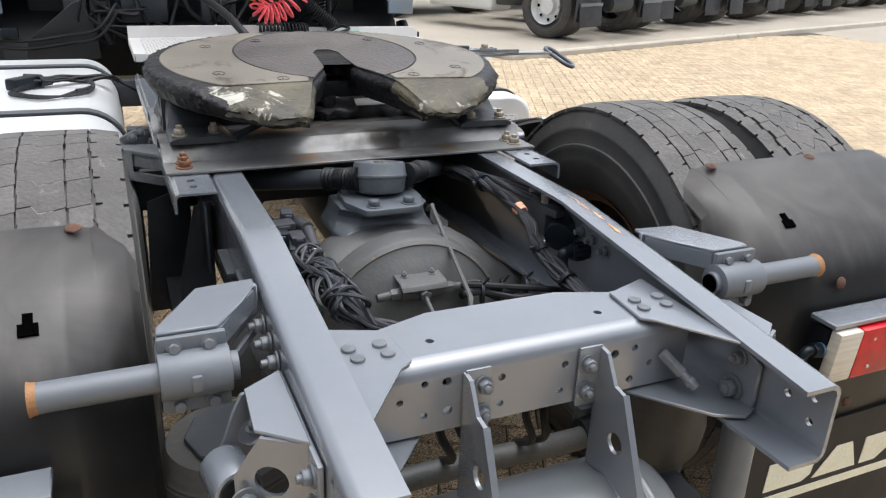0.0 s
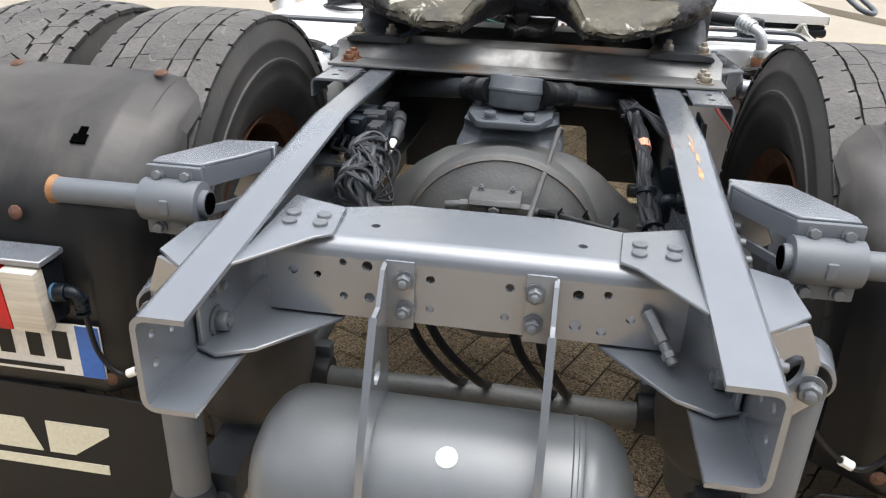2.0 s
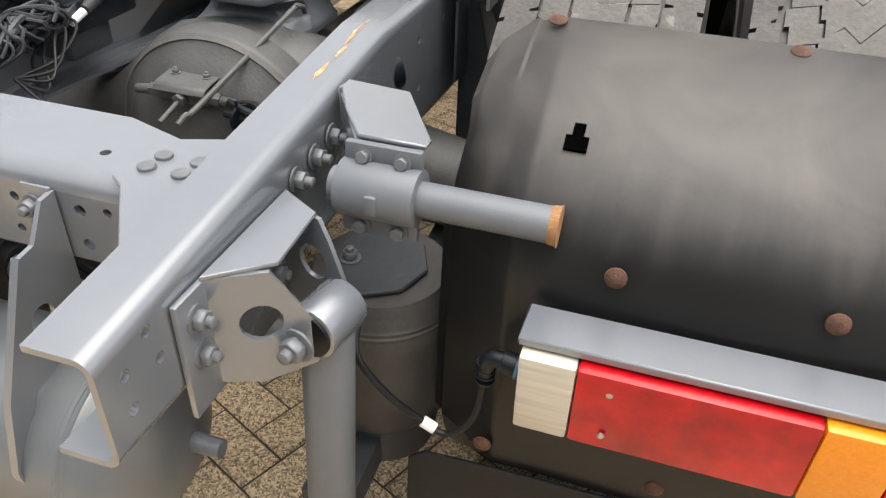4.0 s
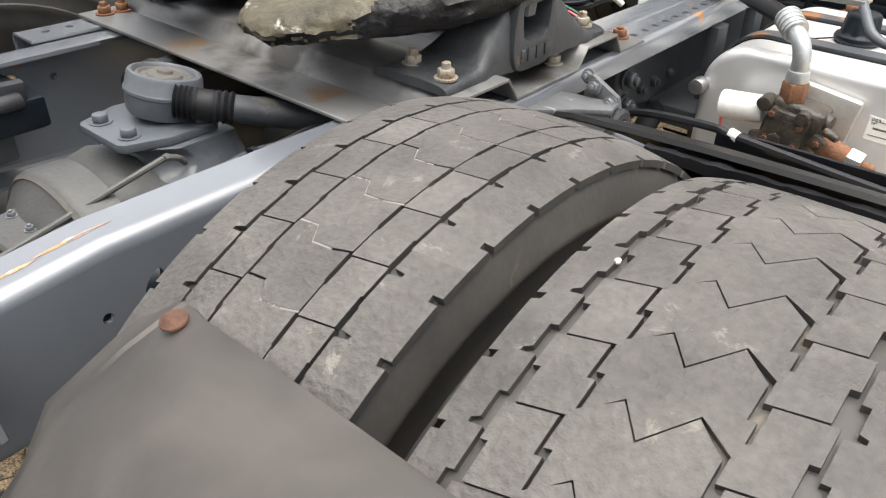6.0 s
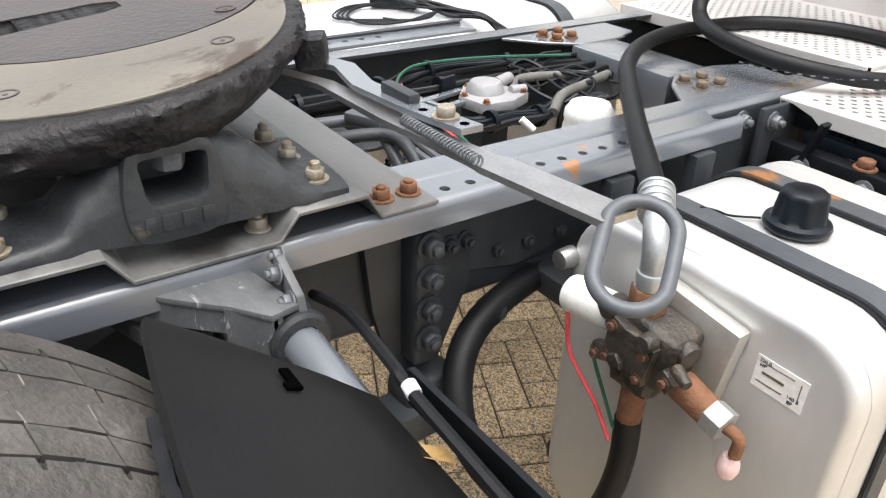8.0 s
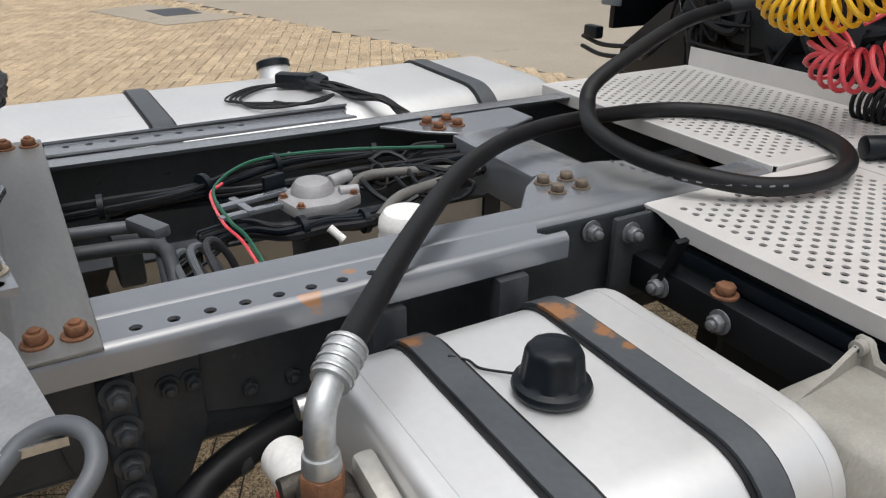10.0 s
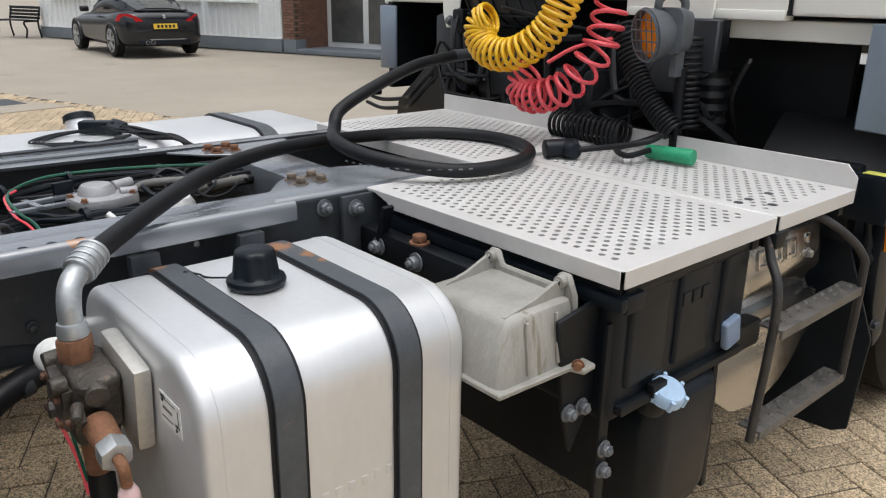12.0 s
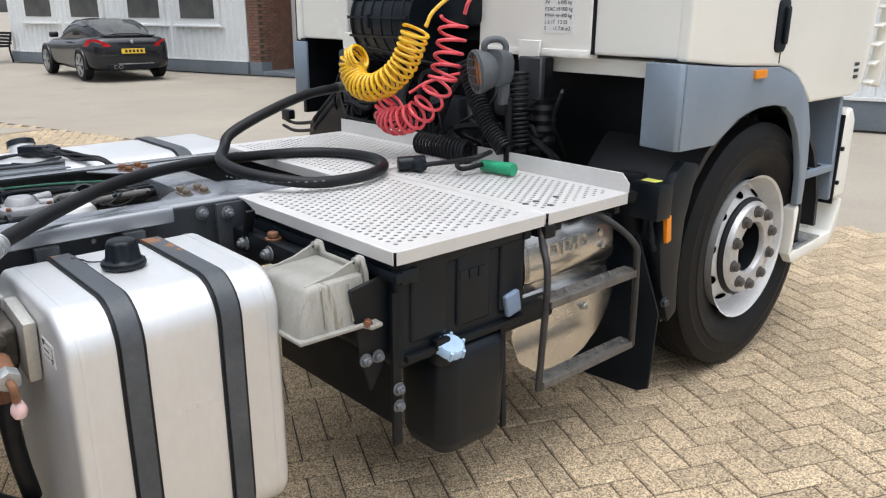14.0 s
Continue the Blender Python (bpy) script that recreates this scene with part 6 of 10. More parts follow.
part("hose", pipe([(0.36, 1.40, 0.62), (0.42, 1.12, 0.66), (0.48, 0.93, 0.62), (0.57, 0.87, 0.50), (0.68, 0.95, 0.36), (0.74, 1.07, 0.28), (0.72, 1.16, 0.24)], 0.027, 16), RUBBER, big)
part("hose_clamp", pipe([(0.735, 1.06, 0.285), (0.738, 1.075, 0.276)], 0.029, 16, 0), GREY_DARK, big)
part("hose_clamp", pipe([(0.445, 1.02, 0.648), (0.45, 1.0, 0.644)], 0.029, 16, 0), GREY_DARK, big)
part("end_nozzle", pipe([(0.728, 1.13, 0.252), (0.716, 1.18, 0.232)], 0.030, 16, 0), RUST, big)

# ---- long black hose, looped over the catwalk ----
hose = thing("black_hose", (0.25, 2.2, 0.91), "thick black rubber hose looped on the catwalk plates", "hose")
loop = []
for i in range(13):
    a = radians(195 - 27.5 * i)
    loop.append((0.252 + 0.285 * math.cos(a), 2.195 + 0.29 * math.sin(a), 0.927 + 0.06 * max(0, (i - 8) / 4)))
line = [(0.692, 1.10, 0.953), (0.618, 1.165, 0.955), (0.483, 1.285, 0.957), (0.304, 1.455, 0.957), (0.164, 1.605, 0.95), (0.045, 1.79, 0.942), (-0.015, 1.99, 0.937)] + loop[1:] + [(0.01, 2.04, 1.03), (-0.03, 2.20, 1.085), (-0.09, 2.42, 1.135), (-0.12, 2.62, 1.155)]
part("hose_body", pipe(line, 0.0195, 14, 8), RUBBER, hose)
part("end_fitting", rod((-0.118, 2.60, 1.154), (-0.13, 2.72, 1.158), 0.022, 0.02, 14, 0.003), GREY_DARK, hose)
for i in range(14):
    a = radians(-20 - i * 5.2)
    part("printed_bar", box((0.011, 0.0012, 0.004), (0.252 + 0.303 * math.cos(a), 2.195 + 0.308 * math.sin(a), 0.935), pose(0, 0, 0, 0, 0, math.degrees(a) + 90)), GREY, hose)

# ---- second tank beyond the frame ----
lt = thing("fuel_tank", (-0.87, 1.4, 0.25), "long pale aluminium fuel tank with two grey straps", "tank")
part("shell", tank_shell(-1.19, -0.55, 0.25, 0.872, 0.40, 2.44, 0.14, 0.075), ALU, lt, smooth=50)
for y in (0.62, 1.15, 2.13):
    sp = part("strap", strap_bm(-1.19, -0.55, 0.25, 0.872, y, 0.055, 0.14, 0.006, 0.003), STRAP, lt, "grey steel strap")
    part("rubber_strip", strap_bm(-1.19, -0.55, 0.25, 0.872, y, 0.07, 0.14, 0.003, 0.0005), RUBBER, sp)
    part("carrier", box((0.16, 0.06, 0.12), (-0.47, y, 0.75), None, 0.008), GREY_DARK, lt)
NECK = Matrix.Translation((-1.145, 1.62, 0.835)) @ pose(0, 0, 0, 0, -22, 0)
part("filler_neck", spun([(0.06, 0), (0.054, 0.015), (0.052, 0.05), (0, 0.05)], NECK, 24), ALU, lt)
part("filler_cap", spun([(0, 0.078), (0.045, 0.078), (0.056, 0.072), (0.058, 0.05), (0, 0.05)], NECK, 24), PLASTIC, lt, "black filler cap")
part("cap_grip", box((0.09, 0.016, 0.014), (0, 0, 0.083), None, 0.004), PLASTIC, lt).matrix_local = Matrix.Translation((-lt.location.x, -lt.location.y, -lt.location.z)) @ NECK
jc = thing("loose_cable", (-0.75, 1.7, 0.88), "black cable with a plug lying in loops on the tank", "cable")
random.seed(17)
part("plug", box((0.12, 0.05, 0.045), (-0.885, 1.60, 0.898), pose(0, 0, 0, 0, 0, 50), 0.010), PLASTIC, jc)
part("plug", box((0.07, 0.04, 0.035), (-0.85, 1.66, 0.90), pose(0, 0, 0, 10, 8, 20), 0.008), PLASTIC, jc)
part("plug_collar", rod((-0.83, 1.62, 0.898), (-0.79, 1.65, 0.895), 0.02, 0.016, 14, 0.003), PLASTIC, jc)
for k in range(9):
    j = lambda a: random.uniform(-a, a)
    part("cable", pipe([(-0.84 + j(0.02), 1.62 + j(0.02), 0.895 + j(0.01)), (-0.77 + j(0.02), 1.66 + j(0.02), 0.895 + j(0.012)), (-0.68 + j(0.015), 1.71 + j(0.02), 0.892 + j(0.012)), (-0.59 + j(0.015), 1.76 + j(0.015), 0.886 + j(0.01)), (-0.53, 1.80 + j(0.02), 0.85), (-0.46, 1.85 + j(0.02), 0.80)], random.choice((0.004, 0.0055, 0.007)), 6), RUBBER, jc)
for k in range(4):
    part("loop", pipe([(-0.86, 1.60, 0.895), (-0.90 - 0.008 * k, 1.50 - 0.01 * k, 0.882), (-0.80, 1.40 - 0.015 * k, 0.882), (-0.68 - 0.01 * k, 1.41 + 0.02 * k, 0.883), (-0.64, 1.52 + 0.02 * k, 0.888), (-0.66 + j(0.02), 1.64, 0.897)], random.choice((0.003, 0.0045)), 6), RUBBER, jc)
part("cable_end", rod((-0.70, 1.47, 0.885), (-0.66, 1.50, 0.886), 0.008, 0.006, 10), PLASTIC, jc)

# ---- pipes, wiring and valves between the rails ----
random.seed(11)
loom = thing("wiring_loom", (0, 1.3, 0.7), "tangle of black cables and air lines between the rails", "cables")
def bundle(guide, count, spread, parent, sizes, mats, ties=()):
    """Cables that follow one guide line side by side, with ties round them."""
    n = len(guide)
    for k in range(count):
        a0, rr = random.uniform(0, 6.28), spread * math.sqrt(random.random())
        pts = []
        for i, (x, y, z) in enumerate(guide):
            a = a0 + 0.5 * i + random.uniform(-0.4, 0.4)
            w = rr * random.uniform(0.7, 1.3)
            pts.append((x + w * math.cos(a), y + random.uniform(-0.006, 0.006), z + 0.7 * w * math.sin(a)))
        part("cable", pipe(pts, random.choice(sizes), 6, 5), random.choice(mats), parent)
    line = glide(guide, 8)
    for t in ties:
        i = int(t * (len(line) - 2))
        part("cable_tie", rod(line[i], line[i] + (line[i + 1] - line[i]).normalized() * 0.012, spread * 1.25, spread * 1.25, 14), PLASTIC, parent)


TUBE = surface("dusty_beige_grey_tube", (0.10, 0.098, 0.092), (0.16, 0.155, 0.145), 0.55)
DARKS = (RUBBER, RUBBER, PLASTIC, LOOM)
bundle([(-0.20, 0.70, 0.84), (-0.165, 0.86, 0.86), (-0.15, 0.98, 0.865), (-0.15, 1.10, 0.87), (-0.20, 1.22, 0.872), (-0.235, 1.36, 0.868), (-0.225, 1.51, 0.862), (-0.17, 1.68, 0.86), (-0.14, 1.86, 0.85)], 13, 0.022, loom, (0.005, 0.006, 0.008), DARKS, (0.2, 0.42, 0.6, 0.8))
bundle([(0.02, 1.08, 0.83), (0.05, 1.16, 0.85), (0.11, 1.22, 0.855), (0.11, 1.30, 0.855), (0.125, 1.40, 0.85), (0.04, 1.54, 0.855), (-0.01, 1.68, 0.86), (-0.05, 1.84, 0.85)], 10, 0.020, loom, (0.005, 0.006, 0.008), DARKS, (0.35, 0.55))
bundle([(-0.24, 0.95, 0.82), (-0.20, 1.10, 0.835), (-0.14, 1.22, 0.845), (-0.12, 1.40, 0.85), (-0.10, 1.55, 0.855), (-0.09, 1.75, 0.855)], 8, 0.03, loom, (0.004, 0.005, 0.007), DARKS, (0.5,))
bundle([(0.10, 1.00, 0.80), (0.0, 1.12, 0.82), (-0.10, 1.14, 0.83), (-0.20, 1.16, 0.82), (-0.30, 1.10, 0.80)], 7, 0.03, loom, (0.004, 0.006), DARKS)
for k in range(9):
    c = (random.uniform(-0.2, 0.05), random.uniform(1.42, 1.66))
    w, h = random.uniform(0.05, 0.11), random.uniform(0.04, 0.09)
    a0 = random.uniform(0, 6.28)
    part("cable_loop", pipe([(c[0] + w * math.cos(a0 + q), c[1] + h * math.sin(a0 + q), 0.872 + 0.012 * math.sin(2.3 * q + k)) for q in (0, 0.7, 1.4, 2.1, 2.8, 3.5, 4.2)], random.choice((0.004, 0.006)), 6, 5), random.choice(DARKS), loom)
part("air_tube", pipe([(0.06, 1.36, 0.87), (-0.03, 1.44, 0.878), (-0.035, 1.53, 0.876), (-0.005, 1.68, 0.866)], 0.011, 10), TUBE, loom, "grey air tube")
part("air_tube", pipe([(0.15, 1.40, 0.86), (0.10, 1.47, 0.875), (0.06, 1.58, 0.872), (0.0, 1.72, 0.862)], 0.012, 10), TUBE, loom, "grey air tube")
part("cable", pipe([(-0.12, 1.70, 0.885), (-0.185, 1.49, 0.892), (-0.22, 1.32, 0.892), (-0.185, 1.22, 0.893), (-0.075, 1.135, 0.89), (0.06, 1.13, 0.875), (0.13, 1.145, 0.86), (0.28, 1.16, 0.80)], 0.004, 6), LINE_GREEN, loom, "green air line")
part("cable", pipe([(-0.10, 1.16, 0.893), (-0.06, 1.125, 0.887), (0.06, 1.118, 0.872), (0.135, 1.135, 0.855), (0.28, 1.15, 0.80)], 0.0032, 6), RED, loom, "red air line")
part("tag", rod((0.175, 1.285, 0.874), (0.195, 1.305, 0.852), 0.008, 0.008, 12), WHITE, loom)
vlv = thing("brake_valve", (-0.0, 1.31, 0.80), "pale grey cast brake valve among the cables", "valve")
b = prism(hull([(-0.055, 1.30), (-0.02, 1.38), (0.065, 1.40), (0.095, 1.33), (0.085, 1.255), (0.01, 1.24)]), 0.026, xy(0.872), 0.006, 2)
spun([(0, 0.026), (0.034, 0.024), (0.042, 0.014), (0.045, 0), (0, 0)], Matrix.Translation((0.01, 1.315, 0.884)), 28, b)
rod((-0.005, 1.36, 0.892), (-0.02, 1.41, 0.894), 0.014, 0.014, 14, 0.002, b)
rod((0.045, 1.36, 0.888), (0.05, 1.40, 0.888), 0.012, 0.011, 14, 0.002, b)
part("valve_body", b, surface("pale_cast_valve", (0.30, 0.30, 0.31), (0.40, 0.40, 0.41), 0.5, 0.2, 12, 120, 0.15), vlv)
bolts([(-0.035, 1.30, 0.885), (0.06, 1.385, 0.885), (0.08, 1.265, 0.885), (0.015, 1.252, 0.885)], (0, 0, 1), RUST, vlv, 0.006, 0.0)
b = box((0.018, 0.16, 0.010), (-0.02, 1.20, 0.878), pose(0, 0, 0, 0, 0, 12), 0.002)
box((0.018, 0.15, 0.010), (0.03, 1.19, 0.874), pose(0, 0, 0, 0, 0, 8), 0.002, 2, b)
box((0.09, 0.016, 0.010), (0.0, 1.17, 0.877), pose(0, 0, 0, 0, 0, 10), 0.002, 2, b)
part("bracket", b, GREY, vlv)
part("bracket_lug", box((0.012, 0.05, 0.05), (-0.055, 1.255, 0.885), pose(0, 0, 0, 0, 0, 15), 0.003), PLASTIC, vlv)
part("lower_part", box((0.09, 0.08, 0.14), (0.02, 1.31, 0.79), None, 0.015), GREY_DARK, vlv)
wf = thing("filter_canister", (0.225, 1.40, 0.72), "white round filter canister beside the rail", "filter")
part("canister", spun([(0, 0.215), (0.042, 0.21), (0.052, 0.195), (0.054, 0.18), (0.051, 0.17), (0.054, 0.16), (0.054, 0.02), (0, 0.0)], Matrix.Translation((0.248, 1.41, 0.70)), 32), WHITE, wf)
ht = thing("bent_air_pipes", (0.07, 0.95, 0.78), "bundle of bent grey air pipes between the rails", "pipes")
for dx, z, r, mt in ((0.0, 0.875, 0.0135, GREY_DARK), (-0.10, 0.872, 0.0125, JOINTGREY)):
    part("air_pipe", pipe([(0.06 + dx, 0.70, z), (0.078 + dx, 0.86, z), (0.095 + dx, 0.965, z), (0.13 + dx, 0.995, z), (0.19 + dx, 0.995, z - 0.005), (0.32 + dx, 0.985, z - 0.07)], r, 12), mt, ht)
for k in range(3):
    w = 0.03 * k
    part("air_pipe", pipe([(0.33, 1.0 + w, 0.78), (0.30, 1.0 + w, 0.855), (0.24, 1.0 + w, 0.868 - w * 0.2), (0.16 - w * 0.4, 1.005 + w, 0.868), (0.13 - w * 0.4, 1.03 + w, 0.86), (0.125 - w * 0.4, 1.06 + w, 0.80), (0.12, 1.08 + w, 0.70)], 0.0075, 8), random.choice((JOINTGREY, LOOM)), ht)
part("pipe_clip", box((0.09, 0.035, 0.022), (0.045, 0.985, 0.888), pose(0, 0, 0, 0, 0, 25), 0.006), JOINTGREY, ht)
part("holder", box((0.10, 0.05, 0.10), (-0.05, 0.95, 0.80), None, 0.01), GREY_DARK, ht)
# propeller shaft and crossing members far down
shaft = thing("propeller_shaft", (0, 1.4, 0.5), "dusty beige propeller shaft below the frame", "shaft")
part("shaft_tube", rod((0.02, 0.28, 0.62), (0.05, 1.75, 0.635), 0.066, 0.066, 28, 0.006), surface("dusty_beige_tube", (0.42, 0.38, 0.30), (0.54, 0.50, 0.41), 0.6, 0.0, 6, 90, 0.1, (0.16, 0.13, 0.09), 0.35, 7), shaft, "dusty beige shaft tube")
part("front_shaft", rod((0.05, 1.75, 0.635), (0, 3.2, 0.66), 0.055, 0.055, 24), GREY_DARK, shaft)
part("joint", rod((0, 0.18, 0.60), (0, 0.27, 0.60), 0.075, 0.075, 16, 0.01), GREY_DARK, shaft)

# ---- wiring and valves round the axle ----
lv = thing("electronics_block", (-0.33, -0.13, 0.80), "black electronic valve block with plugs on the rail", "valve block")
EX, EY = -0.305, -0.165
part("block", box((0.12, 0.19, 0.06), (EX, EY + 0.01, 0.836), None, 0.008), PLASTIC, lv)
part("lower_housing", box((0.10, 0.12, 0.07), (EX - 0.01, EY - 0.02, 0.785), None, 0.01), GREY_DARK, lv)
for k, (dx, dy, w, d, h, mt) in enumerate(((-0.035, -0.045, 0.026, 0.03, 0.026, LOOM), (-0.005, -0.05, 0.03, 0.026, 0.036, PLASTIC), (0.026, -0.04, 0.024, 0.04, 0.022, LOOM), (-0.03, 0.0, 0.034, 0.03, 0.02, PLASTIC), (0.012, 0.0, 0.04, 0.034, 0.03, LOOM), (-0.02, 0.042, 0.05, 0.03, 0.024, PLASTIC), (0.03, 0.04, 0.022, 0.036, 0.034, LOOM))):
    part("connector", box((w * 1.2, d * 1.2, h), (EX + dx * 1.25, EY + dy * 1.45, 0.864 + h / 2), pose(0, 0, 0, 0, 0, (k * 37) % 17 - 8), 0.003), mt, lv)
    part("clip", box((w * 0.6, 0.004, 0.006), (EX + dx * 1.25, EY + dy * 1.45 - d * 0.6, 0.864 + h * 0.8), None, 0.001), JOINTGREY, lv)
for k in range(6):
    x = EX - 0.045 + 0.02 * k
    part("terminal", box((0.015, 0.035, 0.022), (x, EY - 0.085 + 0.008 * (k % 2), 0.862 - 0.006 * (k % 3)), pose(0, 0, 0, 15, 0, 4 * k - 8), 0.003), random.choice((LOOM, PLASTIC)), lv)
    part("lead", pipe([(x, EY - 0.09, 0.858), (x + 0.004, EY - 0.115, 0.86), (x + 0.01, EY - 0.15, 0.855), (-0.275 + 0.008 * k, EY - 0.20, 0.862)], 0.0035, 6), RUBBER, lv)
part("plug_sleeve", rod((-0.248, -0.105, 0.868), (-0.236, -0.165, 0.872), 0.016, 0.015, 16, 0.003), LOOM, lv)
part("plug_elbow", rod((-0.236, -0.165, 0.870), (-0.235, -0.22, 0.850), 0.014, 0.011, 14, 0.003), LOOM, lv)
part("white_sleeve", rod((-0.235, -0.223, 0.849), (-0.240, -0.257, 0.836), 0.008, 0.008, 12), WHITE, lv, "short white sleeve")
part("label_tab", rod((EX - 0.03, EY + 0.085, 0.880), (EX - 0.03, EY + 0.085, 0.885), 0.010, 0.009, 10), OCHRE_TAB, lv, "tan label tab")
part("carrier", box((0.14, 0.14, 0.012), (-0.345, -0.13, 0.80), None, 0.003), GREY_DARK, lv)
part("carrier_plate", box((0.11, 0.10, 0.006), (-0.345, -0.26, 0.815), None, 0.001), JOINTGREY, lv)
bolts([(-0.33, -0.285, 0.818)], (0, 0, 1), ZINC, lv, 0.010, 0.008)
lo = thing("cable_bundle", (-0.25, -0.4, 0.80), "bundle of grey cables tied in a bunch beside the axle", "cables")
for k in range(24):
    j = lambda a: random.uniform(-a, a)
    pts = [(-0.275 + j(0.03), -0.21 + j(0.02), 0.835 + j(0.015)), (-0.268 + j(0.026), -0.29, 0.850 + j(0.022)), (-0.262 + j(0.026), -0.36 + j(0.02), 0.856 + j(0.022)), (-0.255 + j(0.024), -0.43 + j(0.02), 0.853 + j(0.022)), (-0.24 + j(0.022), -0.49, 0.838 + j(0.02)), (-0.19 + j(0.02), -0.53 + j(0.012), 0.80 + j(0.015)), (-0.10 + j(0.02), -0.53 + j(0.015), 0.775 + j(0.01)), (0.02 + j(0.03), -0.50 + j(0.015), 0.765 + j(0.01))]
    part("cable", pipe(pts, random.choice((0.0035, 0.0045, 0.006)), 6, 5), random.choice((RUBBER, GREY_DARK, LOOM, LOOM)), lo)
for k in range(17):
    t = k / 16
    c = Vector((-0.268 + 0.025 * t, -0.30 - 0.19 * t, 0.853 - 0.012 * t))
    w, h, tilt = random.uniform(0.028, 0.04), random.uniform(0.024, 0.034), random.uniform(-0.045, 0.045)
    part("winding", pipe([c + Vector((w * math.cos(a), tilt * math.cos(a) + 0.03 * math.sin(a * 1.3), h * math.sin(a))) for a in [2 * math.pi * i / 10 + k * 1.7 for i in range(13)]], random.choice((0.0028, 0.0036)), 6, 3), random.choice((LOOM, GREY_DARK)), lo)
for k in range(5):
    part("hanging_lead", pipe([(-0.30 + 0.012 * k, -0.24, 0.84), (-0.215 - 0.01 * k, -0.27 - 0.02 * k, 0.842 - 0.01 * k), (-0.215 + 0.006 * k, -0.33 - 0.02 * k, 0.80 - 0.012 * k), (-0.235, -0.42, 0.79)], 0.003, 6), RUBBER, lo)
ro = thing("cable_bundle", (0.28, -0.2, 0.72), "dark cable bundle with an orange band along the rail", "cables")
for k in range(22):
    j = lambda a: random.uniform(-a, a)
    pts = [(0.262 + j(0.03), 0.24, 0.858 + j(0.012)), (0.268 + j(0.022), 0.14, 0.866 + j(0.014)), (0.274 + j(0.014), 0.02, 0.874 + j(0.012)), (0.280 + j(0.011), -0.10, 0.870 + j(0.011)), (0.285 + j(0.011), -0.165, 0.858 + j(0.011)), (0.288 + j(0.012), -0.21, 0.830 + j(0.011)), (0.291 + j(0.013), -0.255, 0.796 + j(0.012)), (0.299 + j(0.016), -0.33, 0.768 + j(0.012)), (0.308 + j(0.018), -0.43, 0.745 + j(0.012)), (0.318, -0.56, 0.72 + j(0.012))]
    part("cable", pipe(pts, random.choice((0.0035, 0.005, 0.006)), 6, 5), random.choice((RUBBER, LOOM, LOOM)), ro)
part("sleeve", pipe([(0.275, 0.0, 0.876), (0.280, -0.10, 0.870), (0.2845, -0.16, 0.859)], 0.0145, 14), RUBBER, ro, "smooth black sleeve round the cables")
for k in range(3):
    part("branch_cable", pipe([(0.262 + 0.006 * k, 0.20, 0.868), (0.285 + 0.008 * k, 0.08 - 0.02 * k, 0.882), (0.325, -0.02 - 0.03 * k, 0.884 - 0.006 * k), (0.352, -0.09 - 0.03 * k, 0.880 - 0.006 * k), (0.36, -0.11 - 0.03 * k, 0.85)], 0.006, 8), LOOM, ro)
part("orange_band", rod((0.2840, -0.148, 0.8635), (0.2860, -0.170, 0.8555), 0.0158, 0.0158, 14), surface("orange_tape", (0.62, 0.27, 0.16), (0.7, 0.33, 0.2), 0.5), ro)
for a_, b_ in (((0.2745, 0.03, 0.874), (0.2755, 0.018, 0.8745)), ((0.2915, -0.252, 0.799), (0.2925, -0.258, 0.792)), ((0.302, -0.36, 0.762), (0.303, -0.37, 0.759))):
    part("cable_tie", rod(a_, b_, 0.0225, 0.0225, 14), PLASTIC, ro)
    part("tie_head", box((0.012, 0.008, 0.008), Vector(a_) + Vector((-0.024, -0.004, 0)), None, 0.001), LOOM, ro)
rv = thing("levelling_valve", (0.35, -0.2, 0.78), "black round valve with brass fittings on the rail", "valve")
b = rod((0.385, -0.205, 0.826), (0.340, -0.255, 0.816), 0.035, 0.036, 28, 0.006)
part("round_cover", b, PLASTIC, rv)
part("valve_body", box((0.06, 0.11, 0.075), (0.362, -0.145, 0.835), None, 0.012), GREY_DARK, rv)
for p, h in (((0.352, -0.165, 0.872), 0.03), ((0.35, -0.10, 0.868), 0.022), ((0.372, -0.13, 0.872), 0.026)):
    f = rod(p, Vector(p) + Vector((0, 0, h * 0.55)), 0.0115, 0.0115, 6, 0.001)
    rod(Vector(p) + Vector((0, 0, h * 0.5)), Vector(p) + Vector((0, 0, h)), 0.009, 0.0085, 14, 0.001, f)
    part("fitting", f, ZINC, rv, "dull brass fitting")
part("side_lug", box((0.03, 0.05, 0.02), (0.345, -0.215, 0.868), pose(0, 0, 0, 0, 0, 12), 0.004), GREY_DARK, rv)
sk = thing("sensor_plug", (0.36, -0.3, 0.78), "black angled sensor plug screwed into the rail", "plug")
part("ribbed_sleeve", rod((0.388, -0.305, 0.798), (0.345, -0.303, 0.797), 0.021, 0.019, 20, 0.003), PLASTIC, sk)
for k in range(12):
    a = 2 * math.pi * k / 12
    part("sleeve_rib", box((0.026, 0.004, 0.004), (0.366, -0.304 + 0.0205 * math.cos(a), 0.7975 + 0.0205 * math.sin(a)), None, 0.001), PLASTIC, sk)
part("elbow", pipe([(0.348, -0.303, 0.797), (0.332, -0.302, 0.797), (0.325, -0.302, 0.790), (0.326, -0.303, 0.755)], 0.014, 14), PLASTIC, sk)
part("plug_lead", pipe([(0.326, -0.303, 0.757), (0.327, -0.305, 0.735), (0.33, -0.33, 0.71), (0.335, -0.40, 0.69)], 0.006, 8), RUBBER, sk)
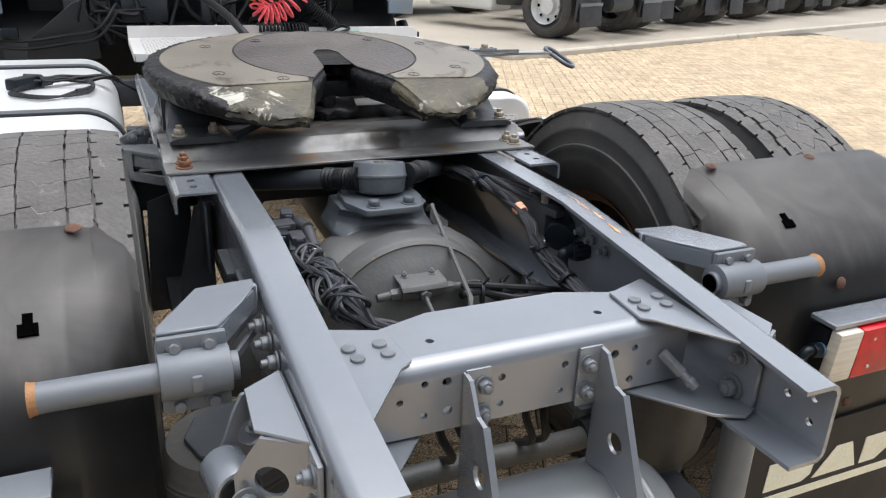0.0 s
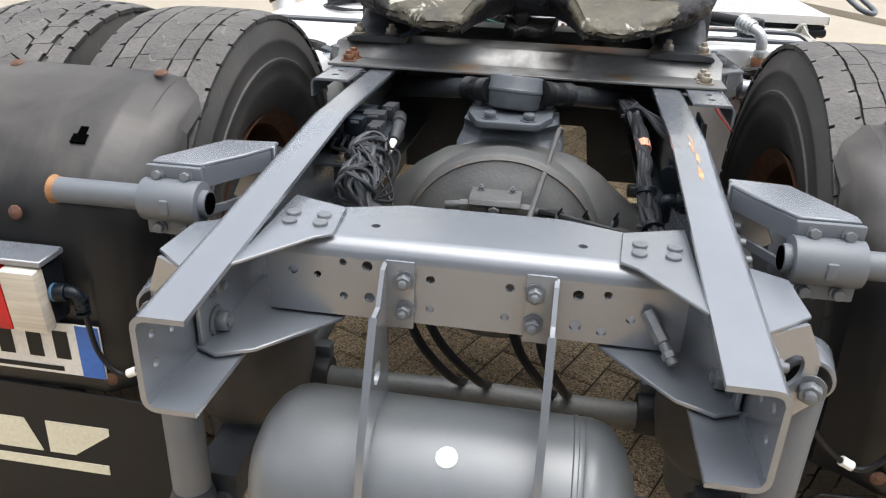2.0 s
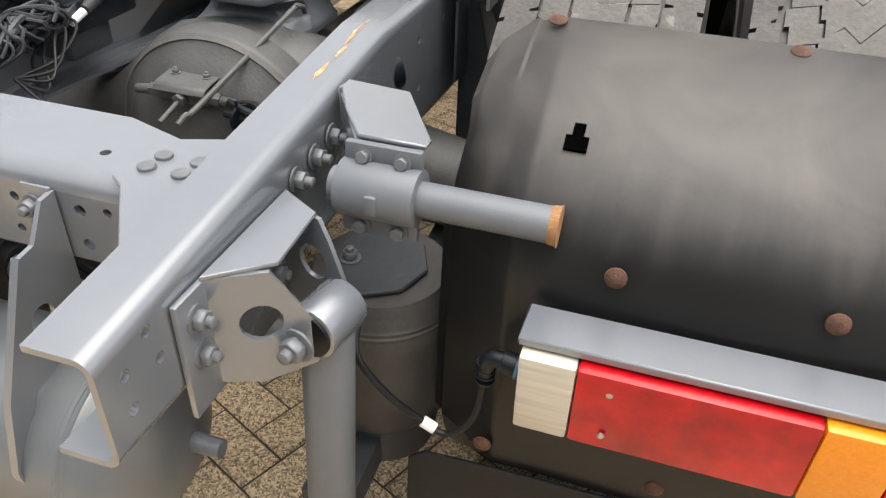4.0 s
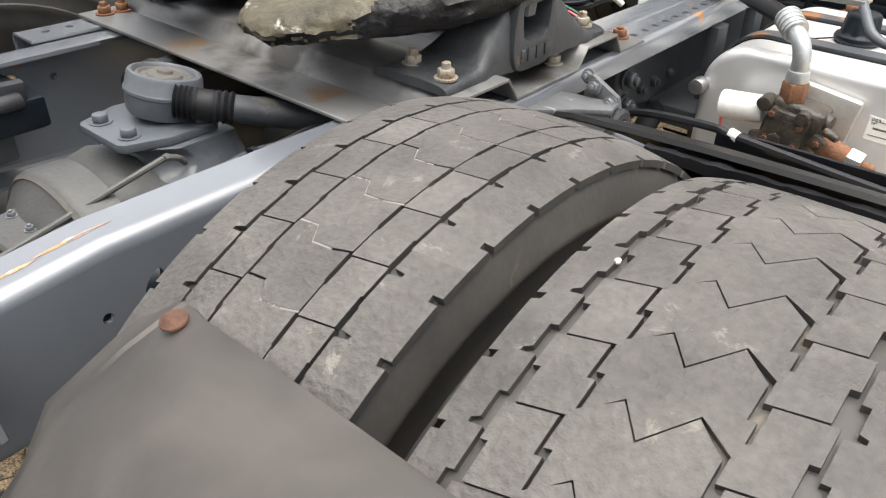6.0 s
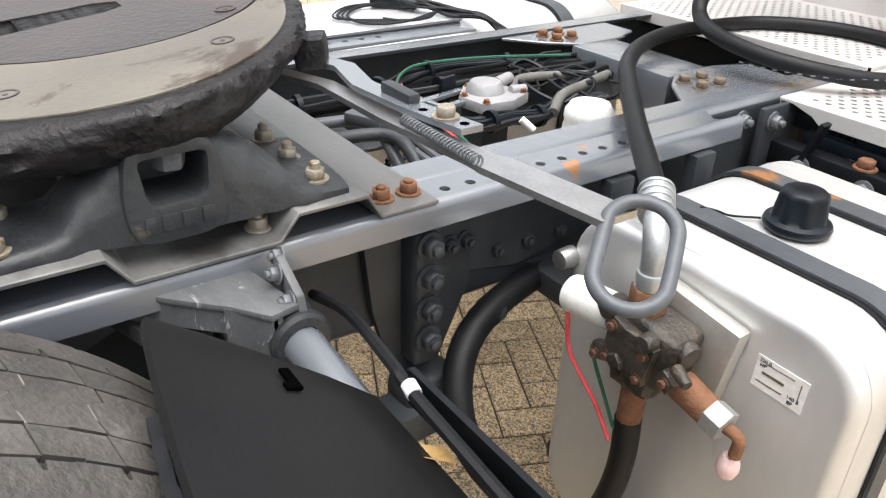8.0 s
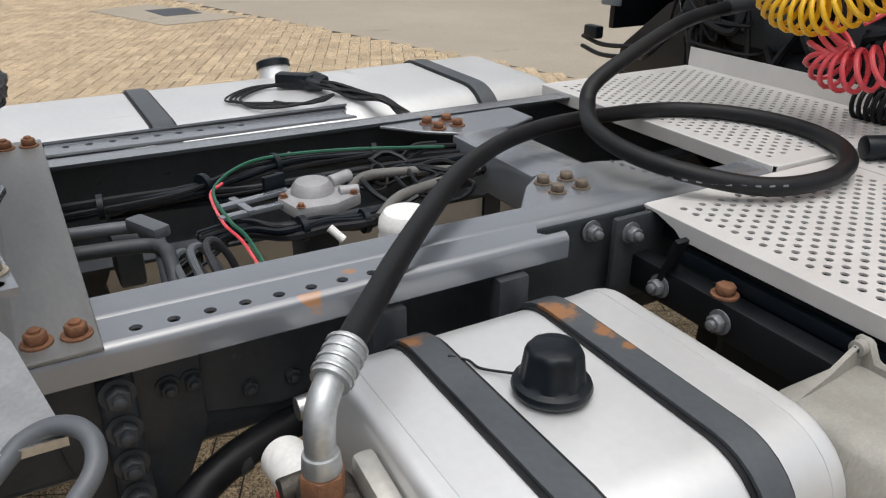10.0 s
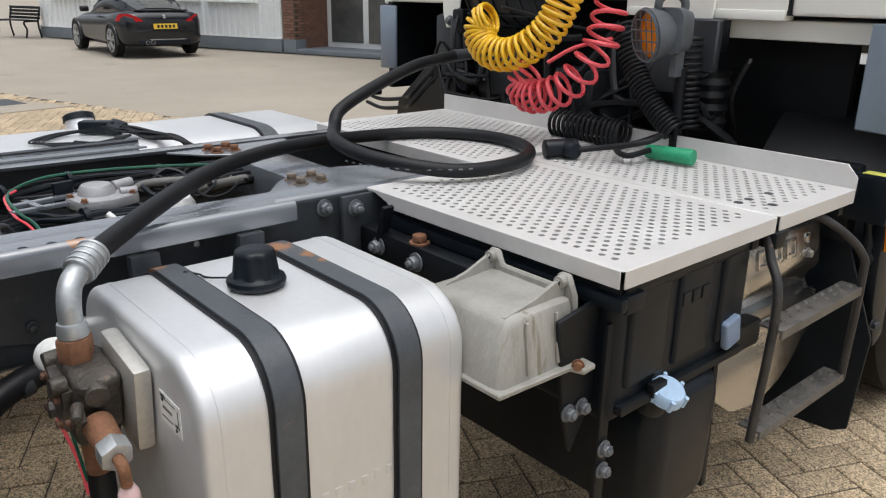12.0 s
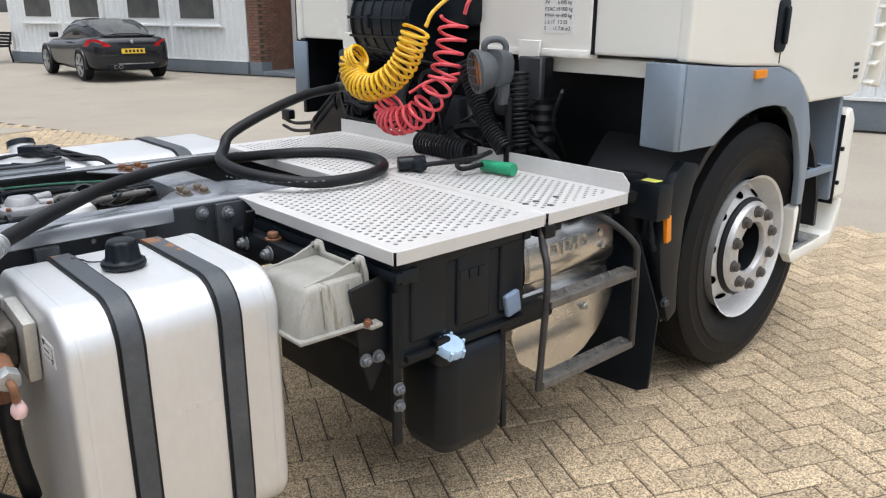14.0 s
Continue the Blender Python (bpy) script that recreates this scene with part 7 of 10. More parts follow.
part("tag", box((0.004, 0.022, 0.024), (0.318, -0.335, 0.752), pose(0, 0, 0, 35), 0.001), WHITE, sk)
rb = thing("rail_bolt_group", (0.388, -0.33, 0.82), "three grey hexagon bolts through the rail web", "bolts")
bolts([(0.3885, -0.284, 0.838), (0.3885, -0.328, 0.832), (0.3885, -0.379, 0.825)], (-1, 0, 0), BOLTGREY, rb, 0.011, 0.012)
bl = thing("brake_line", (0.1, -0.6, 0.5), "thin black brake lines hanging behind the crossmember", "hose")
for x0, x1 in ((-0.15, -0.05), (-0.12, 0.0), (0.03, 0.13), (0.08, 0.16)):
    part("line", pipe([(x0, -0.60, 0.76), (x0 + 0.02, -0.62, 0.70), ((x0 + x1) / 2, -0.60, 0.60), (x1, -0.55, 0.50), (x1 + 0.02, -0.45, 0.42)], 0.0085, 8), RUBBER, bl)
xt = thing("stabiliser_bar", (0, -0.45, 0.4), "grey stabiliser bar across the axle", "bar")
for x in (-0.34, 0.34):
    part("rubber_bush", rod((x - 0.03, -0.468, 0.41), (x + 0.03, -0.468, 0.41), 0.04, 0.04, 18, 0.005), RUBBER, xt)
    part("bush_clamp", box((0.05, 0.03, 0.10), (x, -0.44, 0.42), None, 0.008), GREY_DARK, xt)
part("bar", pipe([(-0.42, -0.25, 0.40), (-0.40, -0.46, 0.41), (0.0, -0.47, 0.41), (0.40, -0.46, 0.41), (0.42, -0.25, 0.40)], 0.026, 14), AXLE, xt)

# ---- front sections of the drive mudguards, with stays ----
for s in (-1, 1):
    fg = thing("front_mudguard", (s * 0.9, 0.5, 0.5), "flat black mudguard panel ahead of the drive wheels", "mudguard", "front mudguards")
    edge = [(0.575, 0.400, 0.928), (0.605, 0.392, 0.937), (0.72, 0.373, 0.952), (0.85, 0.355, 0.966), (1.01, 0.337, 0.979), (1.19, 0.322, 0.988), (1.225, 0.33, 0.975)]
    st = []
    for x, ye, ze in edge:
        st.append(lambda u, v, x=x, ye=ye, ze=ze: (s * (x + (0.155 * u if x < 0.65 else 0.06 * u if x < 0.75 else 0)), ye + (0.60 - ye) * u + v[0], ze + (0.848 - ze) * u + 0.035 * math.sin(math.pi * min(u, 1.0)) * 0.35 + v[1] - (0.03 * u if x < 0.6 else 0)))
    prof = [(0, (0, 0)), (0.25, (0, 0)), (0.5, (0, 0)), (0.75, (0, 0)), (0.96, (0, 0)), (1.0, (0.012, -0.03)), (1.0, (0.022, -0.20)), (1.0, (0.026, -0.42))]
    prof += [(u, (a - 0.006, c - 0.006)) for u, (a, c) in prof[::-1]]
    part("panel", sweep(prof, st), PANEL, fg, smooth=30)
    # black sheet added under the panel to hide bright paving in the gap
    part("inner_skin", sheet([(0.405, 0.915), (0.44, 0.80), (0.50, 0.66), (0.58, 0.50)], 0.44, 0.004, yz(s * 0.99)), BLACK, fg)
    part("lip", sweep([(-0.004, -0.012), (0.004, -0.012), (0.004, 0.012), (-0.004, 0.012)], [(lambda u, v, x=x: (s * x, lerp_table([(a, q) for a, q, _ in edge], x) - 0.012 + u * 1.5 + 0.003 * noise.noise(Vector((x * 40, v * 99, 0))), lerp_table([(a, q) for a, _, q in edge], x) - 0.022 + v * 0.7 + 0.003 * noise.noise(Vector((x * 60, 5, u * 99))))) for x in [0.76 + 0.0125 * i for i in range(37)]]), RUBBER, fg, "ragged rubber lip under the panel edge")
    part("side_wall", sweep([(-0.004, 0), (0.004, 0), (0.004, 0.05), (-0.004, 0.05)], [(lambda u, v, x=x, y=y: (s * x, y + u, 0.83 + v)) for x, y in ((0.76, 0.634), (1.0, 0.636), (1.22, 0.638))]), BLACK, fg)
    fs = thing("mudguard_stay", (s * 0.5, 0.56, 0.82), "grey cast mudguard arm with clamp and tube", "stay", "mudguard stays")
    a = prism([(s * x, y) for x, y in ((0.402, 0.39), (0.402, 0.53), (0.50, 0.557), (0.598, 0.575), (0.606, 0.535), (0.56, 0.50), (0.505, 0.445), (0.46, 0.405))], 0.010, xy(0.892), 0.003, 2)
    sweep([(-0.005, -0.035), (0.005, -0.035), (0.004, 0.0), (-0.004, 0.0)], [(lambda u, v, x=x, y=y: (s * x, y + u, 0.888 + v)) for x, y in ((0.402, 0.405), (0.46, 0.41), (0.555, 0.505), (0.60, 0.54))], a)
    sweep([(-0.008, -0.012), (0.008, -0.012), (0.008, 0.012), (-0.008, 0.012)], [(lambda u, v, x=x, y=y, z=z: (s * x, y + u, z + v)) for x, y, z in ((0.402, 0.39, 0.835), (0.49, 0.425, 0.828), (0.59, 0.545, 0.822))], a)
    sweep([(-0.006, -0.035), (0.006, -0.035), (0.006, 0.035), (-0.006, 0.035)], [(lambda u, v, x=x, y=y: (s * x, y + u, 0.858 + v)) for x, y in ((0.555, 0.50), (0.60, 0.545))], a)
    sweep([(-0.006, -0.06), (0.006, -0.06), (0.004, 0.0), (-0.004, 0.0)], [(lambda u, v, x=x, y=y: (s * x, y + u, 0.888 + v)) for x, y in ((0.402, 0.525), (0.50, 0.553), (0.59, 0.57))], a)
    part("arm", a, SCUFF, fs, "scuffed grey cast arm")
    part("clamp_flange", prism([(s * x, z) for x, z in ((0.525, 0.93), (0.54, 0.935), (0.595, 0.905), (0.605, 0.87), (0.565, 0.87))], 0.012, xz(0.578), 0.003, 2), SCUFF, fs)
    part("clamp", spun([(0.024, 0), (0.036, 0.0), (0.039, 0.005), (0.037, 0.018), (0.037, 0.042), (0.041, 0.046), (0.041, 0.056), (0.036, 0.06), (0.024, 0.06)], Matrix.Translation((s * 0.550, 0.572, 0.845)) @ pose(0, 0, 0, 0, s * 90, 0), 28), CAST, fs)
    part("tube", rod((s * 0.54, 0.572, 0.845), (s * 0.86, 0.572, 0.818), 0.0275, 0.0275, 24), GREY, fs)
    bolts([(s * 0.548, 0.57, 0.915), (s * 0.583, 0.57, 0.893), (s * 0.525, 0.585, 0.925)], (0, -1, 0.2), BOLTGREY, fs, 0.009, 0.006)
    part("key_slot", prism([(-0.02, -0.005), (0.006, -0.005), (0.006, -0.012), (0.018, -0.012), (0.018, 0.006), (-0.02, 0.006)], 0.004, Matrix.Translation((s * 0.742, 0.497, 0.9105)) @ pose(0, 0, 0, -22, 0, 0)), HOLE_SHADE, fg, "black key-shaped slot")
    hb = thing("suspension_bracket", (s * 0.42, 0.88, 0.5), "dark cast suspension bracket bolted to the rail", "bracket", "suspension brackets")
    b = prism([(0.76, 0.88), (0.98, 0.88), (0.98, 0.70), (0.90, 0.52), (0.83, 0.52), (0.78, 0.70)], 0.02, yz(s * 0.407), 0.006, 2)
    box((0.06, 0.05, 0.26), (s * 0.43, 0.86, 0.72), None, 0.015, 3, b)
    box((0.09, 0.12, 0.09), (s * 0.44, 0.87, 0.52), None, 0.03, 3, b)
    part("casting", b, GREY_DARK, hb)
    part("web_plate", prism([(0.95, 0.872), (1.26, 0.868), (1.25, 0.72), (1.10, 0.69), (0.95, 0.72)], 0.008, yz(s * 0.4), 0.002), GREY_DARK, hb)
    bolts([(s * 0.462, 0.86, z) for z in (0.83, 0.77, 0.71, 0.65)], (s, 0, 0), GREY_DARK, hb, 0.016, 0.01)
    bolts([(s * 0.418, y, 0.79) for y in (0.93, 0.965)] + [(s * 0.40, y, 0.74) for y in (1.05, 1.12, 1.2)], (s, 0, 0), GREY_DARK, hb, 0.012, 0.008)
gc = thing("guard_cable", (0.9, 0.6, 0.86), "black cable with a white clip along the mudguard edge", "cable")
part("cable", pipe([(0.45, 0.66, 0.80), (0.60, 0.64, 0.86), (0.75, 0.615, 0.885), (0.80, 0.61, 0.882), (1.0, 0.607, 0.868), (1.16, 0.60, 0.862)], 0.008, 8), RUBBER, gc)
part("clip", rod((0.788, 0.612, 0.8855), (0.804, 0.61, 0.8825), 0.0092, 0.0092, 12), WHITE, gc, "white cable clip")
part("corrugated_sleeve", pipe([(1.13, 0.602, 0.864), (1.19, 0.585, 0.84), (1.20, 0.56, 0.78)], 0.013, 12, 6, None, lambda q: 0.012 + 0.0025 * math.cos(q * 70)), PLASTIC, gc)
for x, y, rz, w in ((0.865, 0.592, 25, 0.05), (0.99, 0.588, -15, 0.065)):
    lf = tagged(part("fallen_leaf", bm_new(), LEAF, None), "dry yellow-brown fallen leaf on the black mudguard", "leaf", "fallen leaves")
    b = bm_new()
    rows = []
    for i in range(9):
        t = i / 8
        hw = 0.32 * w * math.sin(math.pi * t) ** 0.8 + 0.0005
        rows.append([b.verts.new((w * (t - 0.5), q * hw, 0.006 * abs(q) + 0.008 * math.sin(math.pi * t) * (t - 0.3))) for q in (-1, -0.5, 0, 0.5, 1)])
    for p, q in zip(rows, rows[1:]):
        for k in range(4):
            b.faces.new((p[k], p[k + 1], q[k + 1], q[k]))
    rod((-0.5 * w, 0, 0), (-0.8 * w, 0.004, 0.004), 0.001, 0.0008, 5, 0, b)
    b.to_mesh(lf.data)
    b.free()
    lf.matrix_basis = pose(x, y, 0.850, -18, 0, rz)

# ---- catwalk plates ----
def perforated(x0, x1, y0, y1, px=0.031, py=0.050, hole=0.0074, margin=0.028, thick=0.004):
    """A sheet with staggered round holes, open right through, lying in its own x, y."""
    b = bm_new()
    nx = int((x1 - x0 - 2 * margin) / px)
    ny = int((y1 - y0 - 2 * margin) / (py * 0.5))
    mx = ((x1 - x0) - nx * px) / 2
    my = ((y1 - y0) - ny * py * 0.5) / 2
    w, h = px / 2, py * 0.25
    corner = math.degrees(math.atan2(h, w))
    turns = [0, corner / 2, corner, (corner + 90) / 2]
    turns += [90] + [180 - q for q in turns[:0:-1]]
    turns += [q + 180 for q in turns]
    spokes = []
    for q in turns:
        c, s_ = math.cos(radians(q)), math.sin(radians(q))
        far = min(w / abs(c) if abs(c) > 1e-6 else 9, h / abs(s_) if abs(s_) > 1e-6 else 9)
        spokes.append(((far * c, far * s_), (hole * c, hole * s_)))
    count = len(spokes)

    def quad(a, c, d, e):
        b.faces.new([b.verts.new((*p, 0)) for p in (a, c, d, e)])
    quad((x0, y0), (x1, y0), (x1, y0 + my), (x0, y0 + my))
    quad((x0, y1 - my), (x1, y1 - my), (x1, y1), (x0, y1))
    for j in range(ny):
        yc = y0 + my + (j + 0.5) * py * 0.5
        n = nx - (1 if j % 2 else 0)
        a0 = x0 + mx + (px * 0.5 if j % 2 else 0.0)
        quad((x0, yc - h), (a0, yc - h), (a0, yc + h), (x0, yc + h))
        a1 = a0 + n * px
        quad((a1, yc - h), (x1, yc - h), (x1, yc + h), (a1, yc + h))
        for i in range(n):
            xc = a0 + (i + 0.5) * px
            ov = [b.verts.new((xc + p[0], yc + p[1], 0)) for p, _ in spokes]
            iv = [b.verts.new((xc + q[0], yc + q[1], 0)) for _, q in spokes]
            lv = [b.verts.new((xc + q[0], yc + q[1], -thick)) for _, q in spokes]
            for k in range(count):
                m = (k + 1) % count
                b.faces.new((ov[k], ov[m], iv[m], iv[k]))
                b.faces.new((iv[k], iv[m], lv[m], lv[k]))
    return b


def catwalk(x0, x1, y0, y1, z, up_back=0.0, cut=False):
    cw = thing("catwalk_plate", ((x0 + x1) / 2, (y0 + y1) / 2, z), "pale perforated aluminium catwalk plate", "catwalk plate", "catwalk plates")
    b = perforated(x0, x1, y0, y1)
    bmesh.ops.translate(b, verts=b.verts, vec=(0, 0, z))
    part("perforated_sheet", b, CATWALK, cw, smooth=20)
    low, top = z - 0.036, z + 0.0005
    if cut:
        front = [(x0, top), (x1 - 0.006, top), (x1 - 0.006, low), (x0 + 0.105, low), (x0 + 0.085, z - 0.022), (x0 + 0.035, z - 0.007), (x0, z - 0.006)]
    else:
        front = [(x0 + 0.004, top), (x1 - 0.006, top), (x1 - 0.006, low), (x0 + 0.004, low)]
    e = prism(front, 0.004, xz(y0), 0.0012)
    prism([(x0 + 0.004, top), (x1 - 0.006, top), (x1 - 0.006, low), (x0 + 0.004, low)], 0.004, xz(y1), 0.0012, 1, e)
    for x in (x0, x1):
        prism([(y0 + 0.006, top), (y1 - 0.006, top), (y1 - 0.006, low), (y0 + 0.006, low)], 0.004, yz(x), 0.0012, 1, e)
    part("folded_edge", e, CATWALK, cw)
    if up_back:
        part("upstand", prism([(x0, z), (x1, z), (x1, z + 0.03), (x1 - 0.03, z + up_back), (x0, z + up_back)], 0.004, xz(y1), 0.001), CATWALK, cw, "raised plain aluminium edge")
    return cw


catwalk(0.405, 1.200, 1.853, 2.425, 0.896, 0.0, True)
second = catwalk(0.405, 1.200, 2.432, 2.845, 0.896, 0.062)
catwalk(-0.46, 0.398, 2.24, 2.86, 0.906, 0.062)
# larger holes drawn as dark discs, their shade put into the colour
for x, y in ((1.077, 2.472), (1.077, 2.521), (1.079, 2.616), (1.139, 2.518)):
    part("plate_fixing", spun([(0, 0.002), (0.008, 0.002), (0.011, 0.001), (0.0115, 0)], Matrix.Translation((x, y, 0.8962)), 18), GREY_DARK, second, "dark disc for a larger hole in the plate")
cf = thing("catwalk_supports", (0.8, 2.4, 0.86), "dark steel angle supports under the catwalk", "support")
for y in (1.90, 2.36, 2.50, 2.80):
    x0 = 0.40 if y < 2.2 else -0.44
    part("cross_angle", box((1.19 - x0, 0.03, 0.03), ((1.19 + x0) / 2, y, 0.845), None, 0.004), BLACK, cf)
# ribbed cable duct and small parts behind the plate edge
dk = thing("cable_duct", (0.8, 1.84, 0.8), "black ribbed cable duct under the catwalk edge", "duct")
part("duct", box((0.72, 0.06, 0.04), (0.84, 1.905, 0.822), None, 0.008), PLASTIC, dk)
part("front_rail", box((0.72, 0.022, 0.03), (0.84, 1.868, 0.824), None, 0.008), PLASTIC, dk)
for i in range(40):
    part("rib", box((0.003, 0.05, 0.012), (0.50 + i * 0.0175, 1.90, 0.846), pose(0, 0, 0, 0, 25, 20)), PLASTIC, dk)
sbk = thing("battery_bracket", (0.52, 1.80, 0.7), "black steel bracket with bolts beside the rail", "bracket")
part("plate", box((0.016, 0.16, 0.18), (0.425, 1.84, 0.80), None, 0.01), GREY_DARK, sbk)
part("arm", box((0.62, 0.05, 0.07), (0.74, 1.835, 0.775), None, 0.008), BLACK, sbk)
part("strut", box((0.012, 0.03, 0.10), (0.53, 1.815, 0.835), pose(0, 0, 0, 0, 18, 0), 0.003), BLACK, sbk)
bolts([(0.40, 1.727, 0.862), (0.434, 1.796, 0.858)], (1, 0, 0), BOLTGREY, sbk, 0.014, 0.012)
bolts([(0.516, 1.808, 0.777), (0.662, 1.808, 0.775)], (0, -1, 0), BOLTGREY, sbk, 0.015, 0.01)
bolts([(0.64, 1.835, 0.81)], (0, 0, 1), RUST, sbk, 0.016, 0.0)

# ---- cast cover ----
cv = thing("cast_cover", (1.0, 1.72, 0.68), "raw cast aluminium box cover with ribs", "cover")
b = sweep(rounded(1, 1, 0.09, 4), [(lambda u, v, k=k, z=z, c=c: (1.0 + u * k[0], c + v * k[1], z)) for k, z, c in (((0.262, 0.21), 0.70, 1.72), ((0.256, 0.205), 0.72, 1.722), ((0.236, 0.182), 0.812, 1.733), ((0.226, 0.17), 0.824, 1.738), ((0.20, 0.15), 0.828, 1.742))])
part("box_body", b, CASTBOX, cv, smooth=50)
part("flange", prism([(0.86, 1.608), (1.14, 1.608), (1.146, 1.79), (1.172, 1.80), (1.168, 1.838), (1.12, 1.842), (0.86, 1.842)], 0.012, xy(0.70), 0.003), CASTBOX, cv)
for x0, y0, x1, y1 in ((0.915, 1.655, 0.898, 1.825), (1.095, 1.655, 1.087, 1.825)):
    fin = sweep([(-0.006, -0.01), (0.006, -0.01), (0.004, 1), (-0.004, 1)], [(lambda u, v, x=x, y=y, z=z: (x + u, y, 0.822 + v * z)) for x, y, z in ((x0, y0, 0.004), ((x0 + x1) / 2, (y0 + y1) / 2, 0.017), (x1, y1 - 0.015, 0.038), (x1, y1, 0.042))])
    part("rib", fin, CASTBOX, cv)
part("rear_wall", prism([(0.872, 0.70), (1.128, 0.70), (1.118, 0.83), (1.10, 0.868), (1.075, 0.868), (1.06, 0.84), (0.925, 0.84), (0.91, 0.868), (0.885, 0.868), (0.88, 0.83)], 0.014, xz(1.828), 0.004), CASTBOX, cv)
for x in (0.898, 1.087):
    part("boss", rod((x, 1.808, 0.853), (x, 1.838, 0.853), 0.013, 0.013, 14, 0.003), CASTBOX, cv)
    part("boss_screw", rod((x, 1.803, 0.853), (x, 1.809, 0.853), 0.006, 0.006, 10), GREY_DARK, cv)
for y in (1.69, 1.77):
    part("vertical_rib", box((0.006, 0.008, 0.10), (1.126, y, 0.765), pose(0, 0, 0, 0, -6, 0), 0.002), CASTBOX, cv)
part("vertical_rib", box((0.008, 0.006, 0.10), (0.96, 1.623, 0.765), pose(0, 0, 0, -7), 0.002), CASTBOX, cv)
bolts([(1.155, 1.80, 0.71)], (0.6, -0.8, 0), RUST, cv, 0.008, 0.0)
part("mount", box((0.20, 0.10, 0.03), (0.95, 1.80, 0.668), None, 0.006), BLACK, cv)

# ---- battery box, washer bottle ----
bb = thing("battery_box", (0.9, 2.12, 0.5), "black plastic battery box under the catwalk", "battery box")
part("box_body", box((0.58, 0.50, 0.30), (0.885, 2.13, 0.70), None, 0.03, 3), PLASTIC, bb)
lid = part("lid", box((0.60, 0.515, 0.045), (0.885, 2.13, 0.845), None, 0.015, 3), PLASTIC, bb)
for y, w in ((1.985, 0.13), (2.15, 0.13), (2.305, 0.10)):
    part("panel_relief", box((0.02, w, 0.22), (1.174, y, 0.735), None, 0.012, 3), PLASTIC, bb)
for i in range(3):
    part("raised_mark", box((0.004, 0.028, 0.03), (1.185, 2.105 + 0.036 * i, 0.775), None, 0.002), PLASTIC, bb)
part("sill", box((0.03, 0.46, 0.02), (1.178, 2.13, 0.585), None, 0.004), BLACK, bb)
part("latch", box((0.02, 0.05, 0.03), (1.19, 2.02, 0.60), None, 0.004), BLACK, bb)
part("blue_clip", box((0.02, 0.06, 0.07), (1.19, 2.30, 0.645), pose(0, 0, 0, 12), 0.008, 3), surface("faded_blue_strap", (0.16, 0.22, 0.32), (0.22, 0.28, 0.38), 0.6), bb, "faded blue clip")
part("carrier_plate", box((0.012, 0.03, 0.45), (1.16, 1.885, 0.55), None, 0.004), BLACK, bb)
part("carrier_plate", prism([(1.76, 0.80), (1.88, 0.82), (1.88, 0.60), (1.82, 0.50), (1.79, 0.60)], 0.012, yz(1.13), 0.003), BLACK, bb)
part("carrier_plate", box((0.60, 0.02, 0.35), (0.85, 1.90, 0.55), None, 0.005), BLACK, bb)
bolts([(1.138, 1.84, 0.60), (1.168, 1.885, 0.50), (1.168, 1.885, 0.45), (1.138, 1.80, 0.60)], (1, 0, 0), BOLTGREY, bb, 0.012, 0.006)
part("frame_arm", box((0.75, 0.06, 0.06), (0.76, 1.93, 0.56), None, 0.01), BLACK, bb)
part("frame_arm", box((0.75, 0.06, 0.08), (0.76, 2.34, 0.56), None, 0.01), BLACK, bb)
part("side_arm", box((0.05, 0.5, 0.07), (1.12, 2.30, 0.56), None, 0.01), BLACK, bb)
wb = thing("washer_bottle", (1.05, 2.1, 0.22), "black plastic washer bottle with a blue screw cap", "bottle")
b = sweep(rounded(1, 1, 0.22, 5), [(lambda u, v, k=k, z=z: (1.095 + u * k[0], 2.155 + v * k[1], z)) for k, z in (((0.14, 0.19), 0.225), ((0.18, 0.235), 0.235), ((0.205, 0.265), 0.275), ((0.215, 0.275), 0.50), ((0.21, 0.27), 0.535), ((0.19, 0.245), 0.558), ((0.15, 0.20), 0.57))])
part("bottle_body", b, PLASTIC, wb, smooth=60)
part("neck", rod((1.155, 2.045, 0.54), (1.178, 2.045, 0.588), 0.042, 0.04, 24, 0.004), PLASTIC, wb)
cpb = spun([(0, 0.028), (0.034, 0.026), (0.040, 0.018), (0.040, 0.0), (0, 0.0)], aim((1.195, 2.045, 0.575), (1.23, 2.04, 0.65)), 24)
bc = part("screw_cap", cpb, BLUE, wb, "pale blue screw cap")
for i in range(6):
    a = 2 * math.pi * i / 6
    part("cap_rib", rod(Matrix(aim((1.195, 2.045, 0.575), (1.23, 2.04, 0.65))) @ Vector((0.040 * math.cos(a), 0.040 * math.sin(a), 0)), Matrix(aim((1.195, 2.045, 0.575), (1.23, 2.04, 0.65))) @ Vector((0.040 * math.cos(a), 0.040 * math.sin(a), 0.026)), 0.006, 0.005, 8), BLUE, bc)
part("filler_pipe", pipe([(1.06, 1.93, 0.585), (1.10, 1.96, 0.575), (1.13, 2.0, 0.57)], 0.014, 10), PLASTIC, wb)
part("holder_strap", box((0.012, 0.02, 0.34), (1.175, 2.285, 0.40), pose(0, 0, 0, 3), 0.003), BLACK, wb)

